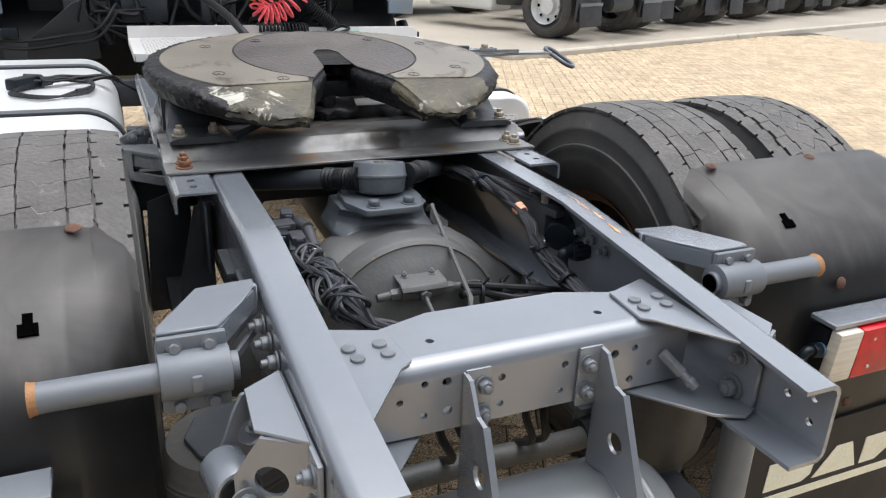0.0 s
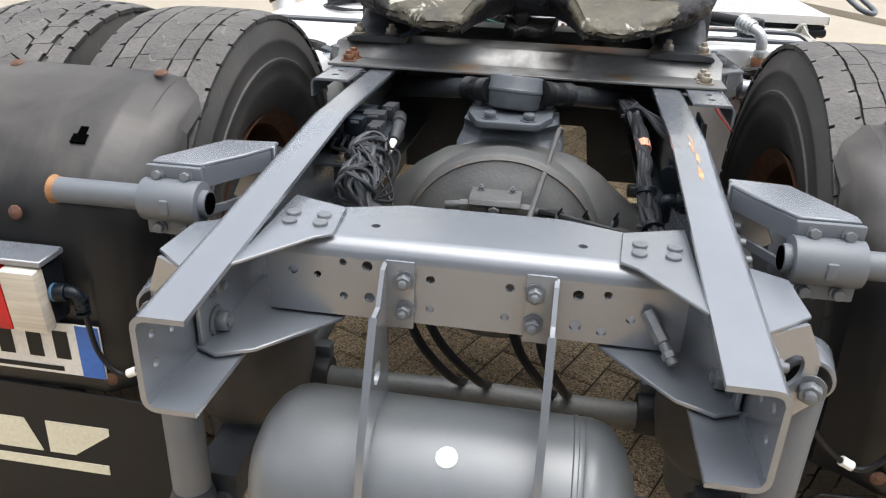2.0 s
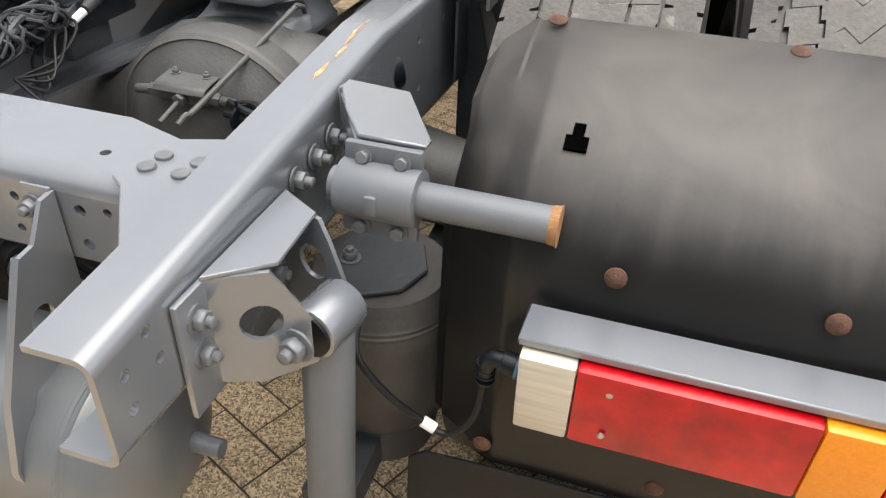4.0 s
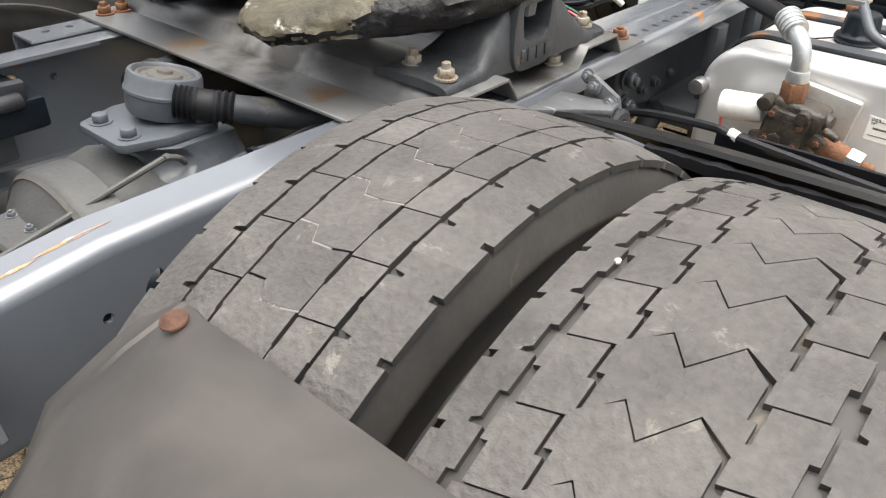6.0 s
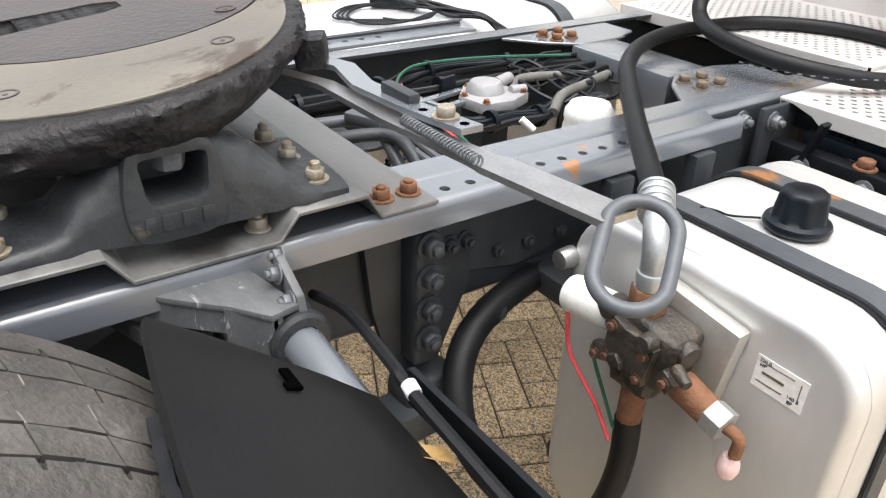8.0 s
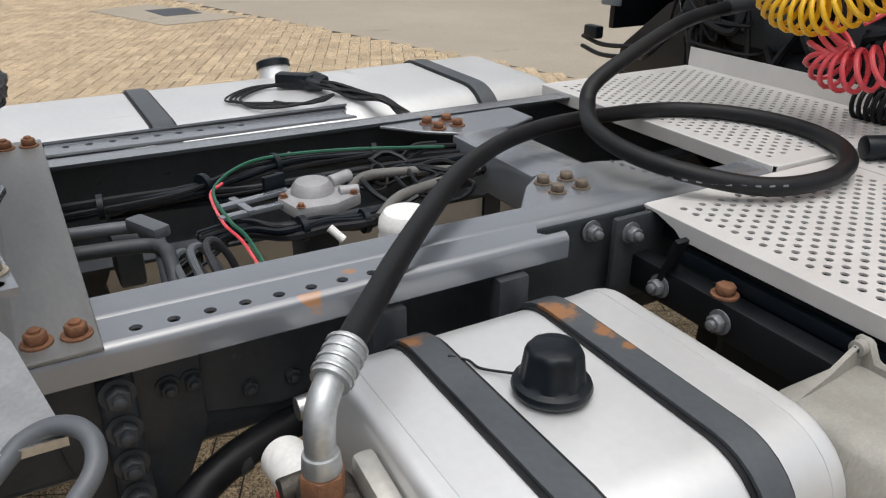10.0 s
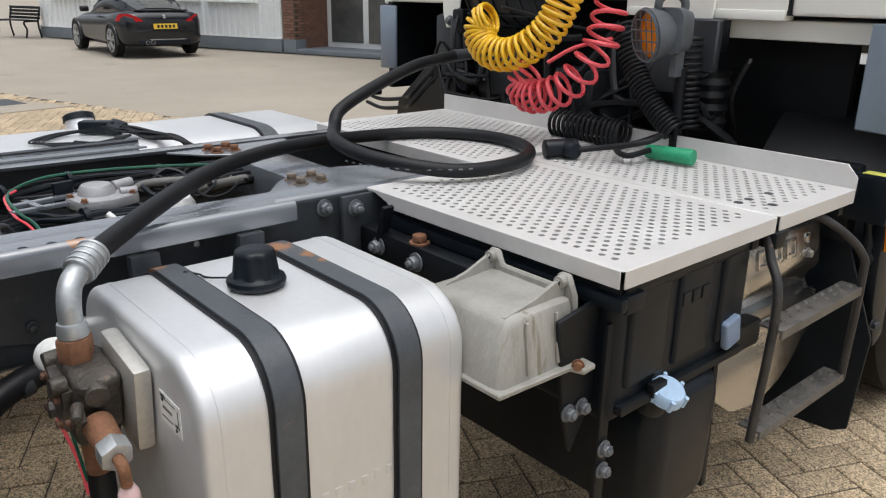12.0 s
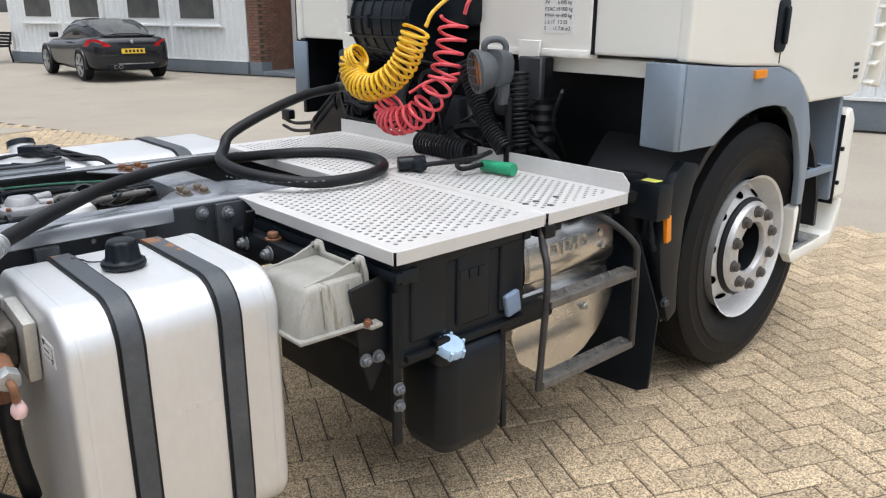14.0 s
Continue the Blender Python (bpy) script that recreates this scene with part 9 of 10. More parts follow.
ya = thing("yellow_air_coil", (0.2, 2.55, 1.1), "yellow coiled air line hanging behind the cab", "air line")
part("coil", helix([(0.385, 2.62, 1.40), (0.36, 2.61, 1.33), (0.325, 2.60, 1.265), (0.265, 2.58, 1.21), (0.185, 2.57, 1.18), (0.105, 2.565, 1.185), (0.06, 2.565, 1.225), (0.055, 2.57, 1.27), (0.09, 2.58, 1.292)], 0.049, 25, 0.0068), YELLOW, ya)
part("lead", pipe([(0.385, 2.665, 1.41), (0.39, 2.72, 1.48), (0.41, 2.95, 1.62)], 0.0075, 8), YELLOW, ya)
part("lead", pipe([(0.115, 2.60, 1.325), (0.16, 2.70, 1.30), (0.24, 2.85, 1.26), (0.25, 3.0, 1.25)], 0.006, 8), RUBBER, ya)
ra = thing("red_air_coil", (0.3, 2.7, 0.97), "red coiled air line hanging behind the cab", "air line")
part("coil", helix([(0.472, 2.73, 1.44), (0.475, 2.70, 1.32), (0.468, 2.665, 1.21), (0.385, 2.64, 1.10), (0.30, 2.62, 1.058), (0.235, 2.615, 1.055), (0.205, 2.62, 1.085), (0.235, 2.63, 1.13)], 0.050, 18, 0.0066), RED, ra)
part("lead", pipe([(0.472, 2.78, 1.455), (0.49, 2.80, 1.52), (0.46, 3.0, 1.70)], 0.0072, 8), RED, ra)
part("lead", pipe([(0.22, 2.72, 1.15), (0.27, 2.80, 1.20), (0.30, 3.0, 1.23)], 0.0072, 8), RED, ra)
bc = thing("black_cable_coil", (0.45, 2.82, 0.9), "black coiled electric cables behind the cab", "cable", "black cable coils")
part("coil", helix([(0.40, 2.86, 1.28), (0.47, 2.85, 1.15), (0.56, 2.83, 1.05), (0.66, 2.82, 0.97)], 0.032, 28, 0.006), RUBBER, bc)
part("coil", helix([(0.60, 2.95, 1.25), (0.62, 2.93, 1.10), (0.64, 2.92, 0.97)], 0.035, 16, 0.006), RUBBER, bc)
part("coil", helix([(0.22, 2.78, 0.945), (0.32, 2.78, 0.945), (0.42, 2.78, 0.945), (0.50, 2.79, 0.94)], 0.042, 15, 0.0065), RUBBER, bc)
pg = thing("trailer_plug", (0.5, 2.6, 0.91), "black trailer plug with a cable and a green handle", "plug")
b = rod((0.44, 2.48, 0.925), (0.49, 2.57, 0.93), 0.028, 0.026, 20, 0.004)
rod((0.475, 2.54, 0.925), (0.52, 2.53, 0.925), 0.03, 0.024, 20, 0.004, b)
part("plug_body", b, PLASTIC, pg)
part("cable", pipe([(0.51, 2.54, 0.925), (0.56, 2.58, 0.935), (0.63, 2.60, 0.95), (0.70, 2.63, 0.97), (0.68, 2.72, 0.975), (0.60, 2.72, 0.94), (0.57, 2.66, 0.925), (0.64, 2.62, 0.92), (0.66, 2.70, 0.93)], 0.009, 10), RUBBER, pg)
part("green_handle", rod((0.64, 2.72, 0.922), (0.79, 2.73, 0.925), 0.021, 0.024, 18, 0.005), GREEN, pg, "green plastic handle")
wl = thing("work_lamp", (0.62, 2.75, 1.15), "grey work lamp with an amber lens behind a wire guard", "lamp")
WLM = aim((0.62, 2.80, 1.265), (0.46, 2.46, 1.215))
part("housing", spun([(0, -0.02), (0.04, -0.015), (0.06, 0.01), (0.075, 0.05), (0.08, 0.075), (0.074, 0.078), (0.07, 0.06), (0, 0.055)], WLM, 32), LAMPGREY, wl, "grey plastic lamp housing")
part("lens", spun([(0, 0.066), (0.068, 0.060)], WLM, 28), ORANGELENS, wl, "amber lens")
gd = part("wire_guard", spun([(0.074, 0.078), (0.078, 0.082), (0.074, 0.086), (0.070, 0.082)], WLM, 32, None, True), LAMPGREY, wl)
for q in (-0.045, -0.015, 0.015, 0.045):
    L = math.sqrt(0.074 ** 2 - q ** 2)
    part("wire", rod(WLM @ Vector((q, -L, 0.084)), WLM @ Vector((q, L, 0.084)), 0.002, 0.002, 6), LAMPGREY, gd)
    part("wire", rod(WLM @ Vector((-L, q, 0.084)), WLM @ Vector((L, q, 0.084)), 0.002, 0.002, 6), LAMPGREY, gd)
part("grip", pipe([(0.605, 2.755, 1.325), (0.61, 2.75, 1.352), (0.622, 2.765, 1.368), (0.645, 2.795, 1.368), (0.658, 2.81, 1.345), (0.655, 2.805, 1.30)], 0.012, 12), LAMPGREY, wl)
part("back_shell", sweep(rounded(1, 1, 0.25, 4), [(lambda u, v, y=y, w=w, h=h: (0.645 + u * w + (y - 2.8) * 0.4, y, 1.27 + v * h)) for y, w, h in ((2.765, 0.11, 0.13), (2.79, 0.09, 0.13), (2.82, 0.07, 0.11), (2.835, 0.04, 0.07))]), LAMPGREY, wl, smooth=60)
part("foot", box((0.025, 0.04, 0.08), (0.64, 2.825, 1.175), None, 0.005), LAMPGREY, wl)
part("post", rod((0.645, 2.85, 0.90), (0.645, 2.85, 1.16), 0.016, 0.016, 12), BLACK, wl)

# ---- the yard's buildings, in a frame turned with them ----
YARD = math.degrees(math.atan2(0.345, 1.0))


def yard(x, y, z=0.0, turn=0.0):
    return Matrix.Translation((x, y, z)) @ pose(0, 0, 0, 0, 0, YARD + turn)


def siding(length, z0, z1, pitch=0.20, deep=0.035):
    """Trapezoid sheet cladding along x, facing -y."""
    b = bm_new()
    n = int(length / pitch)
    xs = []
    for i in range(n):
        a = i * pitch
        xs += [(a, 0), (a + pitch * 0.35, 0), (a + pitch * 0.47, -deep), (a + pitch * 0.88, -deep)]
    xs.append((n * pitch, 0))
    lo = [b.verts.new((x, y, z0)) for x, y in xs]
    hi = [b.verts.new((x, y, z1)) for x, y in xs]
    for i in range(len(xs) - 1):
        b.faces.new((lo[i], lo[i + 1], hi[i + 1], hi[i]))
    return b


def placed(b, m):
    bmesh.ops.transform(b, matrix=m, verts=b.verts)
    return b


FRAMEW = surface("white_window_frame", (0.74, 0.75, 0.74), (0.79, 0.80, 0.79), 0.4, 0, 3, 60, 0.02)
PLINTH = surface("blue_grey_plinth", (0.13, 0.155, 0.18), (0.17, 0.195, 0.22), 0.6, 0, 2, 40, 0.1)
hall = tagged(thing("workshop_hall", (-17, 8.5, 0), "white sheet-clad workshop with windows and a brick entrance", "building"), kind="structure")
H0 = yard(-22.2, 6.78)
part("cladding", placed(siding(8.8, 0.30, 4.5), H0), SIDING, hall)
part("wall", placed(box((8.8, 0.2, 4.6), (4.4, 0.15, 2.3)), H0), SIDING, hall)
part("plinth", placed(box((8.82, 0.10, 0.28), (4.4, -0.02, 0.15), None, 0.01), H0), PLINTH, hall)
part("drip_rail", placed(box((8.8, 0.06, 0.03), (4.4, -0.05, 0.31)), H0), FRAMEW, hall)
for i, x in enumerate((1.45, 3.35, 5.55, 7.35)):
    win = part("window", placed(box((1.36, 0.12, 1.62), (x, -0.02, 1.90), None, 0.01), H0), FRAMEW, hall)
    part("pane", placed(box((1.08, 0.02, 1.36), (x, -0.085, 1.93)), H0), GLASSDARK, win)
    part("sill", placed(box((1.6, 0.12, 0.05), (x, -0.07, 1.08), None, 0.01), H0), FRAMEW, win)
# brick entrance with a glazed door set back
H1 = H0 @ Matrix.Translation((8.82, 0, 0))
bw = part("brick_wall", placed(box((0.34, 0.34, 4.2), (0.19, 0.17, 2.1)), H1), JOINT, hall)
bm_brick = mesh_of("brick", box((0.205, 0.02, 0.052), (0, 0, 0), None, 0.003, 1), BRICK)
bm_half = mesh_of("brick", box((0.10, 0.02, 0.052), (0, 0, 0), None, 0.003, 1), BRICK)
inv = hall.matrix_basis.inverted()
for r in range(42):
    z = 0.33 + r * 0.0635
    first = r % 2
    for k in range(2):
        w_me, xo = ((bm_half, 0.065) if first else (bm_brick, 0.115)) if k == 0 else ((bm_brick, 0.23) if first else (bm_half, 0.283))
        linked("brick", w_me, BRICK, bw, "", inv @ H1 @ Matrix.Translation((xo, -0.003, z)))
    for k in range(3):
        linked("brick", bm_brick, BRICK, bw, "", inv @ H1 @ Matrix.Translation((0.362, 0.10 + 0.216 * k + (0.1 if first else 0), z)) @ pose(0, 0, 0, 0, 0, 90))
part("brick_return", placed(box((0.02, 1.2, 4.2), (0.345, 0.75, 2.1)), H1), BRICK, hall)
part("plinth", placed(box((0.36, 0.36, 0.30), (0.19, 0.16, 0.15), None, 0.01), H1), PLINTH, hall)
part("entrance_wall", placed(box((3.6, 0.2, 4.2), (2.1, 1.25, 2.1)), H1), SIDING, hall)
part("door_frame", placed(box((2.2, 0.10, 2.3), (1.55, 1.12, 1.20), None, 0.02), H1), FRAMEW, hall)
for x in (1.0, 2.05):
    part("door_glass", placed(box((0.88, 0.03, 2.0), (x, 1.06, 1.22)), H1), GLASSDARK, hall)
part("red_sign", placed(box((0.5, 0.01, 0.35), (1.25, 1.04, 1.75)), H1), surface("red_orange_sign", (0.7, 0.1, 0.03), (0.75, 0.13, 0.04), 0.5), hall)
part("step", placed(box((2.6, 1.2, 0.10), (1.6, 0.60, 0.05), None, 0.01), H1), PLINTH, hall)
part("roof", placed(box((13.5, 12, 0.2), (6.0, 6.0, 4.6)), H0), PLINTH, hall)
wing = tagged(thing("workshop_wing", (-5, 9.9, 0), "white sheet-clad workshop wing above a grey plinth", "building"), kind="structure")
W0 = yard(-9.3, 8.12, 0, 3.0) @ Matrix.Translation((1.3, 0, 0))
part("cladding", placed(siding(8.1, 0.42, 4.5, 0.155, 0.03), W0), SIDING, wing)
part("wall", placed(box((8.1, 0.2, 4.5), (4.05, 0.15, 2.27)), W0), SIDING, wing)
part("plinth", placed(box((8.15, 0.12, 0.38), (4.05, -0.02, 0.20), None, 0.01), W0), PLINTH, wing)
part("drip_rail", placed(box((8.2, 0.10, 0.04), (4.05, -0.06, 0.41)), W0), FRAMEW, wing)
part("roof", placed(box((8.3, 8, 0.2), (4.05, 4.1, 4.6)), W0), PLINTH, wing)
bench = thing("garden_bench", (-22.9, 6.2, 0), "dark bench with cast iron ends beside the wall", "bench")
BE = yard(-23.1, 6.0)
for x in (0.0, 1.3):
    part("iron_end", placed(pipe([(x, 0.25, 0.0), (x, 0.20, 0.40), (x, 0.30, 0.80)], 0.025, 8), BE), BLACK, bench)
    part("iron_end", placed(pipe([(x, -0.2, 0.0), (x, -0.15, 0.22), (x, -0.2, 0.42), (x, 0.2, 0.44)], 0.025, 8), BE), BLACK, bench)
for k in range(4):
    part("slat", placed(box((1.4, 0.08, 0.025), (0.65, -0.16 + 0.1 * k, 0.46)), BE), BLACK, bench)
    part("slat", placed(box((1.4, 0.02, 0.07), (0.65, 0.24 + 0.015 * k, 0.52 + 0.09 * k)), BE), BLACK, bench)

# ---- parked coupe ----
car = thing("parked_coupe", (-16.1, 6.95, 0), "black parked coupe with red tail lamps, seen from behind", "car")
CM = Matrix.Translation((-14.75, 7.05, 0)) @ pose(0, 0, 0, 0, 0, 179.0 - 90) @ Matrix.Scale(0.93, 4)


def loft(stations, ring_pts=18):
    """Stations (y, half width, low z, high z, squareness) closed into a smooth body."""
    st = []
    for y, w, z0, z1, e in stations:
        def f(u, v, y=y, w=w, z0=z0, z1=z1, e=e):
            a = u
            c, s_ = math.cos(a), math.sin(a)
            return (w * math.copysign(abs(c) ** e, c), y, (z0 + z1) / 2 + (z1 - z0) / 2 * math.copysign(abs(s_) ** e, s_))
        st.append(f)
    return sweep([(2 * math.pi * i / ring_pts, 0) for i in range(ring_pts)], st)


body = loft([(-0.80, 0.62, 0.40, 0.80, 0.42), (-0.775, 0.76, 0.31, 0.90, 0.40), (-0.68, 0.845, 0.25, 0.968, 0.38), (-0.45, 0.90, 0.22, 0.992, 0.38), (-0.1, 0.925, 0.20, 0.99, 0.38), (0.35, 0.915, 0.19, 0.962, 0.4), (1.0, 0.895, 0.18, 0.932, 0.4), (1.7, 0.895, 0.18, 0.922, 0.42), (2.3, 0.915, 0.19, 0.90, 0.42), (2.8, 0.90, 0.20, 0.82, 0.45), (3.2, 0.80, 0.24, 0.70, 0.5), (3.42, 0.60, 0.32, 0.56, 0.55)], 36)
part("body", placed(body, CM), CARPAINT, car, "black car body", smooth=60)
CABIN = [(-0.62, 0.46, 0.70, 0.99, 0.66), (-0.40, 0.60, 0.70, 1.075, 0.62), (0.0, 0.68, 0.70, 1.225, 0.6), (0.45, 0.70, 0.7, 1.335, 0.58), (0.9, 0.705, 0.7, 1.36, 0.58), (1.4, 0.71, 0.7, 1.27, 0.6), (2.1, 0.72, 0.7, 0.94, 0.6)]
part("cabin", placed(loft(CABIN, 40), CM), CARPAINT, car, "black domed cabin", smooth=60)


def window_patch(a0, a1, y0, y1, slope):
    """A pane lying just above the cabin's skin between two turns and two lengths."""
    b = bm_new()
    rows = []
    for j in range(9):
        row = []
        for i in range(9):
            a = radians(a0 + (a1 - a0) * i / 8)
            y = y0 + (y1 - y0) * j / 8 + slope * (i / 8 - 0.5)
            w, z0, z1, e = (lerp_table([(q[0], q[k]) for q in CABIN], y) for k in (1, 2, 3, 4))
            c, s_ = math.cos(a), math.sin(a)
            row.append(b.verts.new(((w + 0.012) * math.copysign(abs(c) ** e, c), y, (z0 + z1) / 2 + ((z1 - z0) / 2 + 0.012) * math.copysign(abs(s_) ** e, s_))))
        rows.append(row)
    for j in range(8):
        for i in range(8):
            b.faces.new((rows[j][i], rows[j][i + 1], rows[j + 1][i + 1], rows[j + 1][i]))
    bmesh.ops.recalc_face_normals(b, faces=b.faces)
    return b


part("rear_window", placed(window_patch(40, 140, -0.52, 0.42, 0), CM), GLASSDARK, car, "dark curved rear window", smooth=60)
for s in (-1, 1):
    part("side_window", placed(window_patch(*((22, 52) if s > 0 else (158, 128)), 0.18, 1.72, -0.25), CM), GLASSDARK, car, "dark side window", smooth=60)
    part("roof_arch", placed(pipe([(s * 0.60, -0.20, 1.06), (s * 0.60, 0.1, 1.19), (s * 0.585, 0.5, 1.285), (s * 0.58, 0.95, 1.305), (s * 0.60, 1.4, 1.21), (s * 0.66, 1.9, 1.0)], 0.02, 8), CM), CARPAINT, car)
    tl = sweep([(0, 0), (1, 0), (1, 0.35), (0.6, 0.85), (0, 1)], [(lambda u, v, x=x, y=y, w=w, h=h: (s * x, y - 0.02 + u * 0.05, 0.765 + v * h)) for x, y, w, h in ((0.48, -0.80, 0, 0.03), (0.60, -0.785, 0, 0.10), (0.72, -0.735, 0, 0.15), (0.815, -0.64, 0, 0.165), (0.885, -0.50, 0, 0.14), (0.915, -0.38, 0, 0.03))])
    part("tail_lamp", placed(tl, CM), REDLENS, car, "red tail lamp", smooth=60)
    part("door_mirror", placed(box((0.20, 0.10, 0.13), (s * 0.98, 1.55, 0.98), None, 0.045, 3), CM), CARPAINT, car)
    for y in (0.0, 2.62):
        arch = [(0.40 * math.cos(radians(q)), 0.345 + 0.40 * math.sin(radians(q))) for q in range(-12, 193, 12)]
        arch += [(0.355 * math.cos(radians(q)), 0.345 + 0.355 * math.sin(radians(q))) for q in range(192, -13, -12)]
        part("wheel_arch", placed(prism([(y + u, v) for u, v in arch], 0.05, yz(s * 0.91), 0.012, 2), CM), CARPAINT, car)
        wh = part("wheel", placed(spun([(0.20, -0.10), (0.30, -0.11), (0.345, -0.08), (0.345, 0.08), (0.30, 0.11), (0.25, 0.105), (0.24, 0.05), (0, 0.05)], CM @ Matrix.Translation((s * 0.835, y, 0.345)) @ pose(0, 0, 0, 0, s * 90, 0), 32), Matrix()), STEERTYRE, car, "black car tyre")
        sp = bm_new()
        for q in range(5):
            a = 2 * math.pi * q / 5
            for d in (-0.17, 0.17):
                rod((0.03 * math.cos(a), 0.03 * math.sin(a), 0.105), (0.235 * math.cos(a + d), 0.235 * math.sin(a + d), 0.095), 0.022, 0.018, 6, 0, sp)
        spun([(0.24, 0.07), (0.253, 0.108), (0.235, 0.108), (0.228, 0.06)], None, 32, sp)
        part("rim", placed(sp, CM @ Matrix.Translation((s * 0.835, y, 0.345)) @ pose(0, 0, 0, 0, s * 90, 0)), STEEL, wh, "alloy spokes")
    part("exhaust_pipe", placed(rod((-0.36 + 0.055 * s, -0.74, 0.325), (-0.36 + 0.055 * s, -0.84, 0.325), 0.042, 0.042, 18), CM), STEEL, car)
    part("exhaust_bore", placed(rod((-0.36 + 0.055 * s, -0.838, 0.325), (-0.36 + 0.055 * s, -0.843, 0.325), 0.034, 0.034, 18), CM), BLACK, car)
    part("bumper_edge", placed(pipe([(s * 0.32, -0.825, 0.60), (s * 0.42, -0.82, 0.57), (s * 0.60, -0.80, 0.565), (s * 0.78, -0.72, 0.58)], 0.018, 8), CM), CARPAINT, car)
part("number_plate", placed(box((0.52, 0.02, 0.11), (0, -0.83, 0.665), pose(0, 0, 0, -8)), CM), surface("yellow_plate", (0.75, 0.48, 0.04), (0.8, 0.52, 0.05), 0.4), car, "yellow plate with dark bars")
for i in range(5):
    part("plate_bar", placed(box((0.05, 0.004, 0.06), (-0.16 + 0.085 * i, -0.8425, 0.665), pose(0, 0, 0, -8)), CM), BLACK, car)
part("diffuser", placed(box((1.15, 0.10, 0.13), (0, -0.755, 0.335), None, 0.035, 3), CM), PLASTIC, car)
part("diffuser_edge", placed(box((0.8, 0.02, 0.018), (0.05, -0.808, 0.385), None, 0.006), CM), STEEL, car)
part("spoiler_lip", placed(prism(hull([(-0.62, -0.60), (-0.5, -0.69), (0.5, -0.69), (0.62, -0.60), (0.5, -0.52), (-0.5, -0.52)]), 0.03, xy(0.992), 0.012, 2), CM), CARPAINT, car)
part("badge", placed(box((0.06, 0.02, 0.08), (0, -0.80, 0.865), pose(0, 0, 0, -15), 0.01), CM), STEEL, car)

# ---- row of parked lorries ----
def parked_lorry():
    lo = thing("parked_lorry", (0, 0, 0), "parked grey lorry tractor seen from behind, red tail lamps", "lorry", "parked lorries")
    for s in (-1, 1):
        for y, in ((0.0,), (3.7,)):
            w = part("wheel", spun(tyre_profile(0.49, 0.56 if y == 0 else 0.30, 0.27), Matrix.Translation((s * (0.92 if y == 0 else 1.05), y, 0.49)) @ pose(0, 0, 0, 0, s * 90, 0), 40), SIDEWALL, lo, "black lorry tyre")
            hub = spun([(0.27, 0.26 if y == 0 else 0.13), (0.275, 0.28 if y == 0 else 0.15), (0.24, 0.16 if y == 0 else 0.12), (0.20, 0.14), (0.13, 0.15), (0.12, 0.24), (0, 0.25)], Matrix.Translation((s * (0.92 if y == 0 else 1.05), y, 0.49)) @ pose(0, 0, 0, 0, s * 90, 0), 32)
            rm = part("rim", hub, RIM, w, "pale steel rim")
            for i in range(8):
                a = 2 * math.pi * i / 8
                part("hand_hole", spun([(0.026, 0.0), (0.02, 0.012), (0, 0.012)], Matrix.Translation((s * ((0.92 if y == 0 else 1.05) + 0.17), y + 0.205 * math.cos(a), 0.49 + 0.205 * math.sin(a))) @ pose(0, 0, 0, 0, s * 90, 0), 12), HOLE_SHADE, rm)
        part("rail", box((0.08, 6.0, 0.26), (s * 0.38, 2.0, 0.82), None, 0.01), GREY_DARK, lo)
        part("mudguard", prism([(-0.62, 0.30), (-0.66, 0.70), (-0.52, 0.98), (0.0, 1.12), (0.52, 0.98), (0.62, 0.75), (0.56, 0.75), (0.48, 0.93), (0.0, 1.05), (-0.48, 0.93), (-0.60, 0.68), (-0.58, 0.30)], 0.62, yz(s * 0.93), 0.01), GREY_DARK, lo)
        part("mud_flap", box((0.60, 0.01, 0.34), (s * 0.93, -0.68, 0.40), pose(0, 0, 0, -4), 0.003), LOOM, lo)
        part("flap_stripe", box((0.60, 0.004, 0.05), (s * 0.93, -0.69, 0.56), pose(0, 0, 0, -4), 0.001), GREY_MATT, lo)
        part("white_lamp", box((0.12, 0.07, 0.12), (s * 1.10, -0.695, 0.72), None, 0.01), WHITELENS, lo)
        part("lamp_bracket", box((0.50, 0.08, 0.03), (s * 0.95, -0.68, 0.80), None, 0.005), GREY_DARK, lo)
        part("tail_lamp", box((0.30, 0.06, 0.13), (s * 0.88, -0.69, 0.72), None, 0.01), REDLENS, lo, "red tail lamp")
        part("tank", box((0.60, 1.5, 0.60), (s * 0.85, 1.9, 0.62), None, 0.10, 3), ALU if s < 0 else GREY_DARK, lo)
        part("side_skirt", box((0.10, 0.8, 0.5), (s * 1.18, 4.5, 0.65), None, 0.03), CABWHITE, lo)
    part("axle", rod((-0.7, 0, 0.49), (0.7, 0, 0.49), 0.09, 0.09, 16), GREY_DARK, lo)
    part("cross_beam", box((0.7, 0.10, 0.16), (0, -0.75, 0.82), None, 0.01), GREY_DARK, lo)
    part("air_tank", rod((-0.3, -0.55, 0.55), (0.3, -0.55, 0.55), 0.14, 0.14, 20, 0.03), GREY_DARK, lo)
    part("coupling", spun([(0, 0.08), (0.44, 0.08), (0.46, 0.05), (0.40, 0.0), (0, 0)], Matrix.Translation((0, 0.3, 1.05)), 28), BLACK, lo)
    part("cab", box((2.45, 1.7, 2.2), (0, 4.2, 2.0), None, 0.10, 3), surface("blue_grey_lorry_paint", (0.16, 0.19, 0.22), (0.20, 0.23, 0.26), 0.3), lo)
    part("cab_floor", box((2.2, 1.6, 0.4), (0, 4.2, 0.8), None, 0.05), BLACK, lo)
    part("spare_wheel", rod((-0.62, 1.2, 0.42), (-0.62, 1.2, 0.66), 0.40, 0.40, 28, 0.05), SIDEWALL, lo)
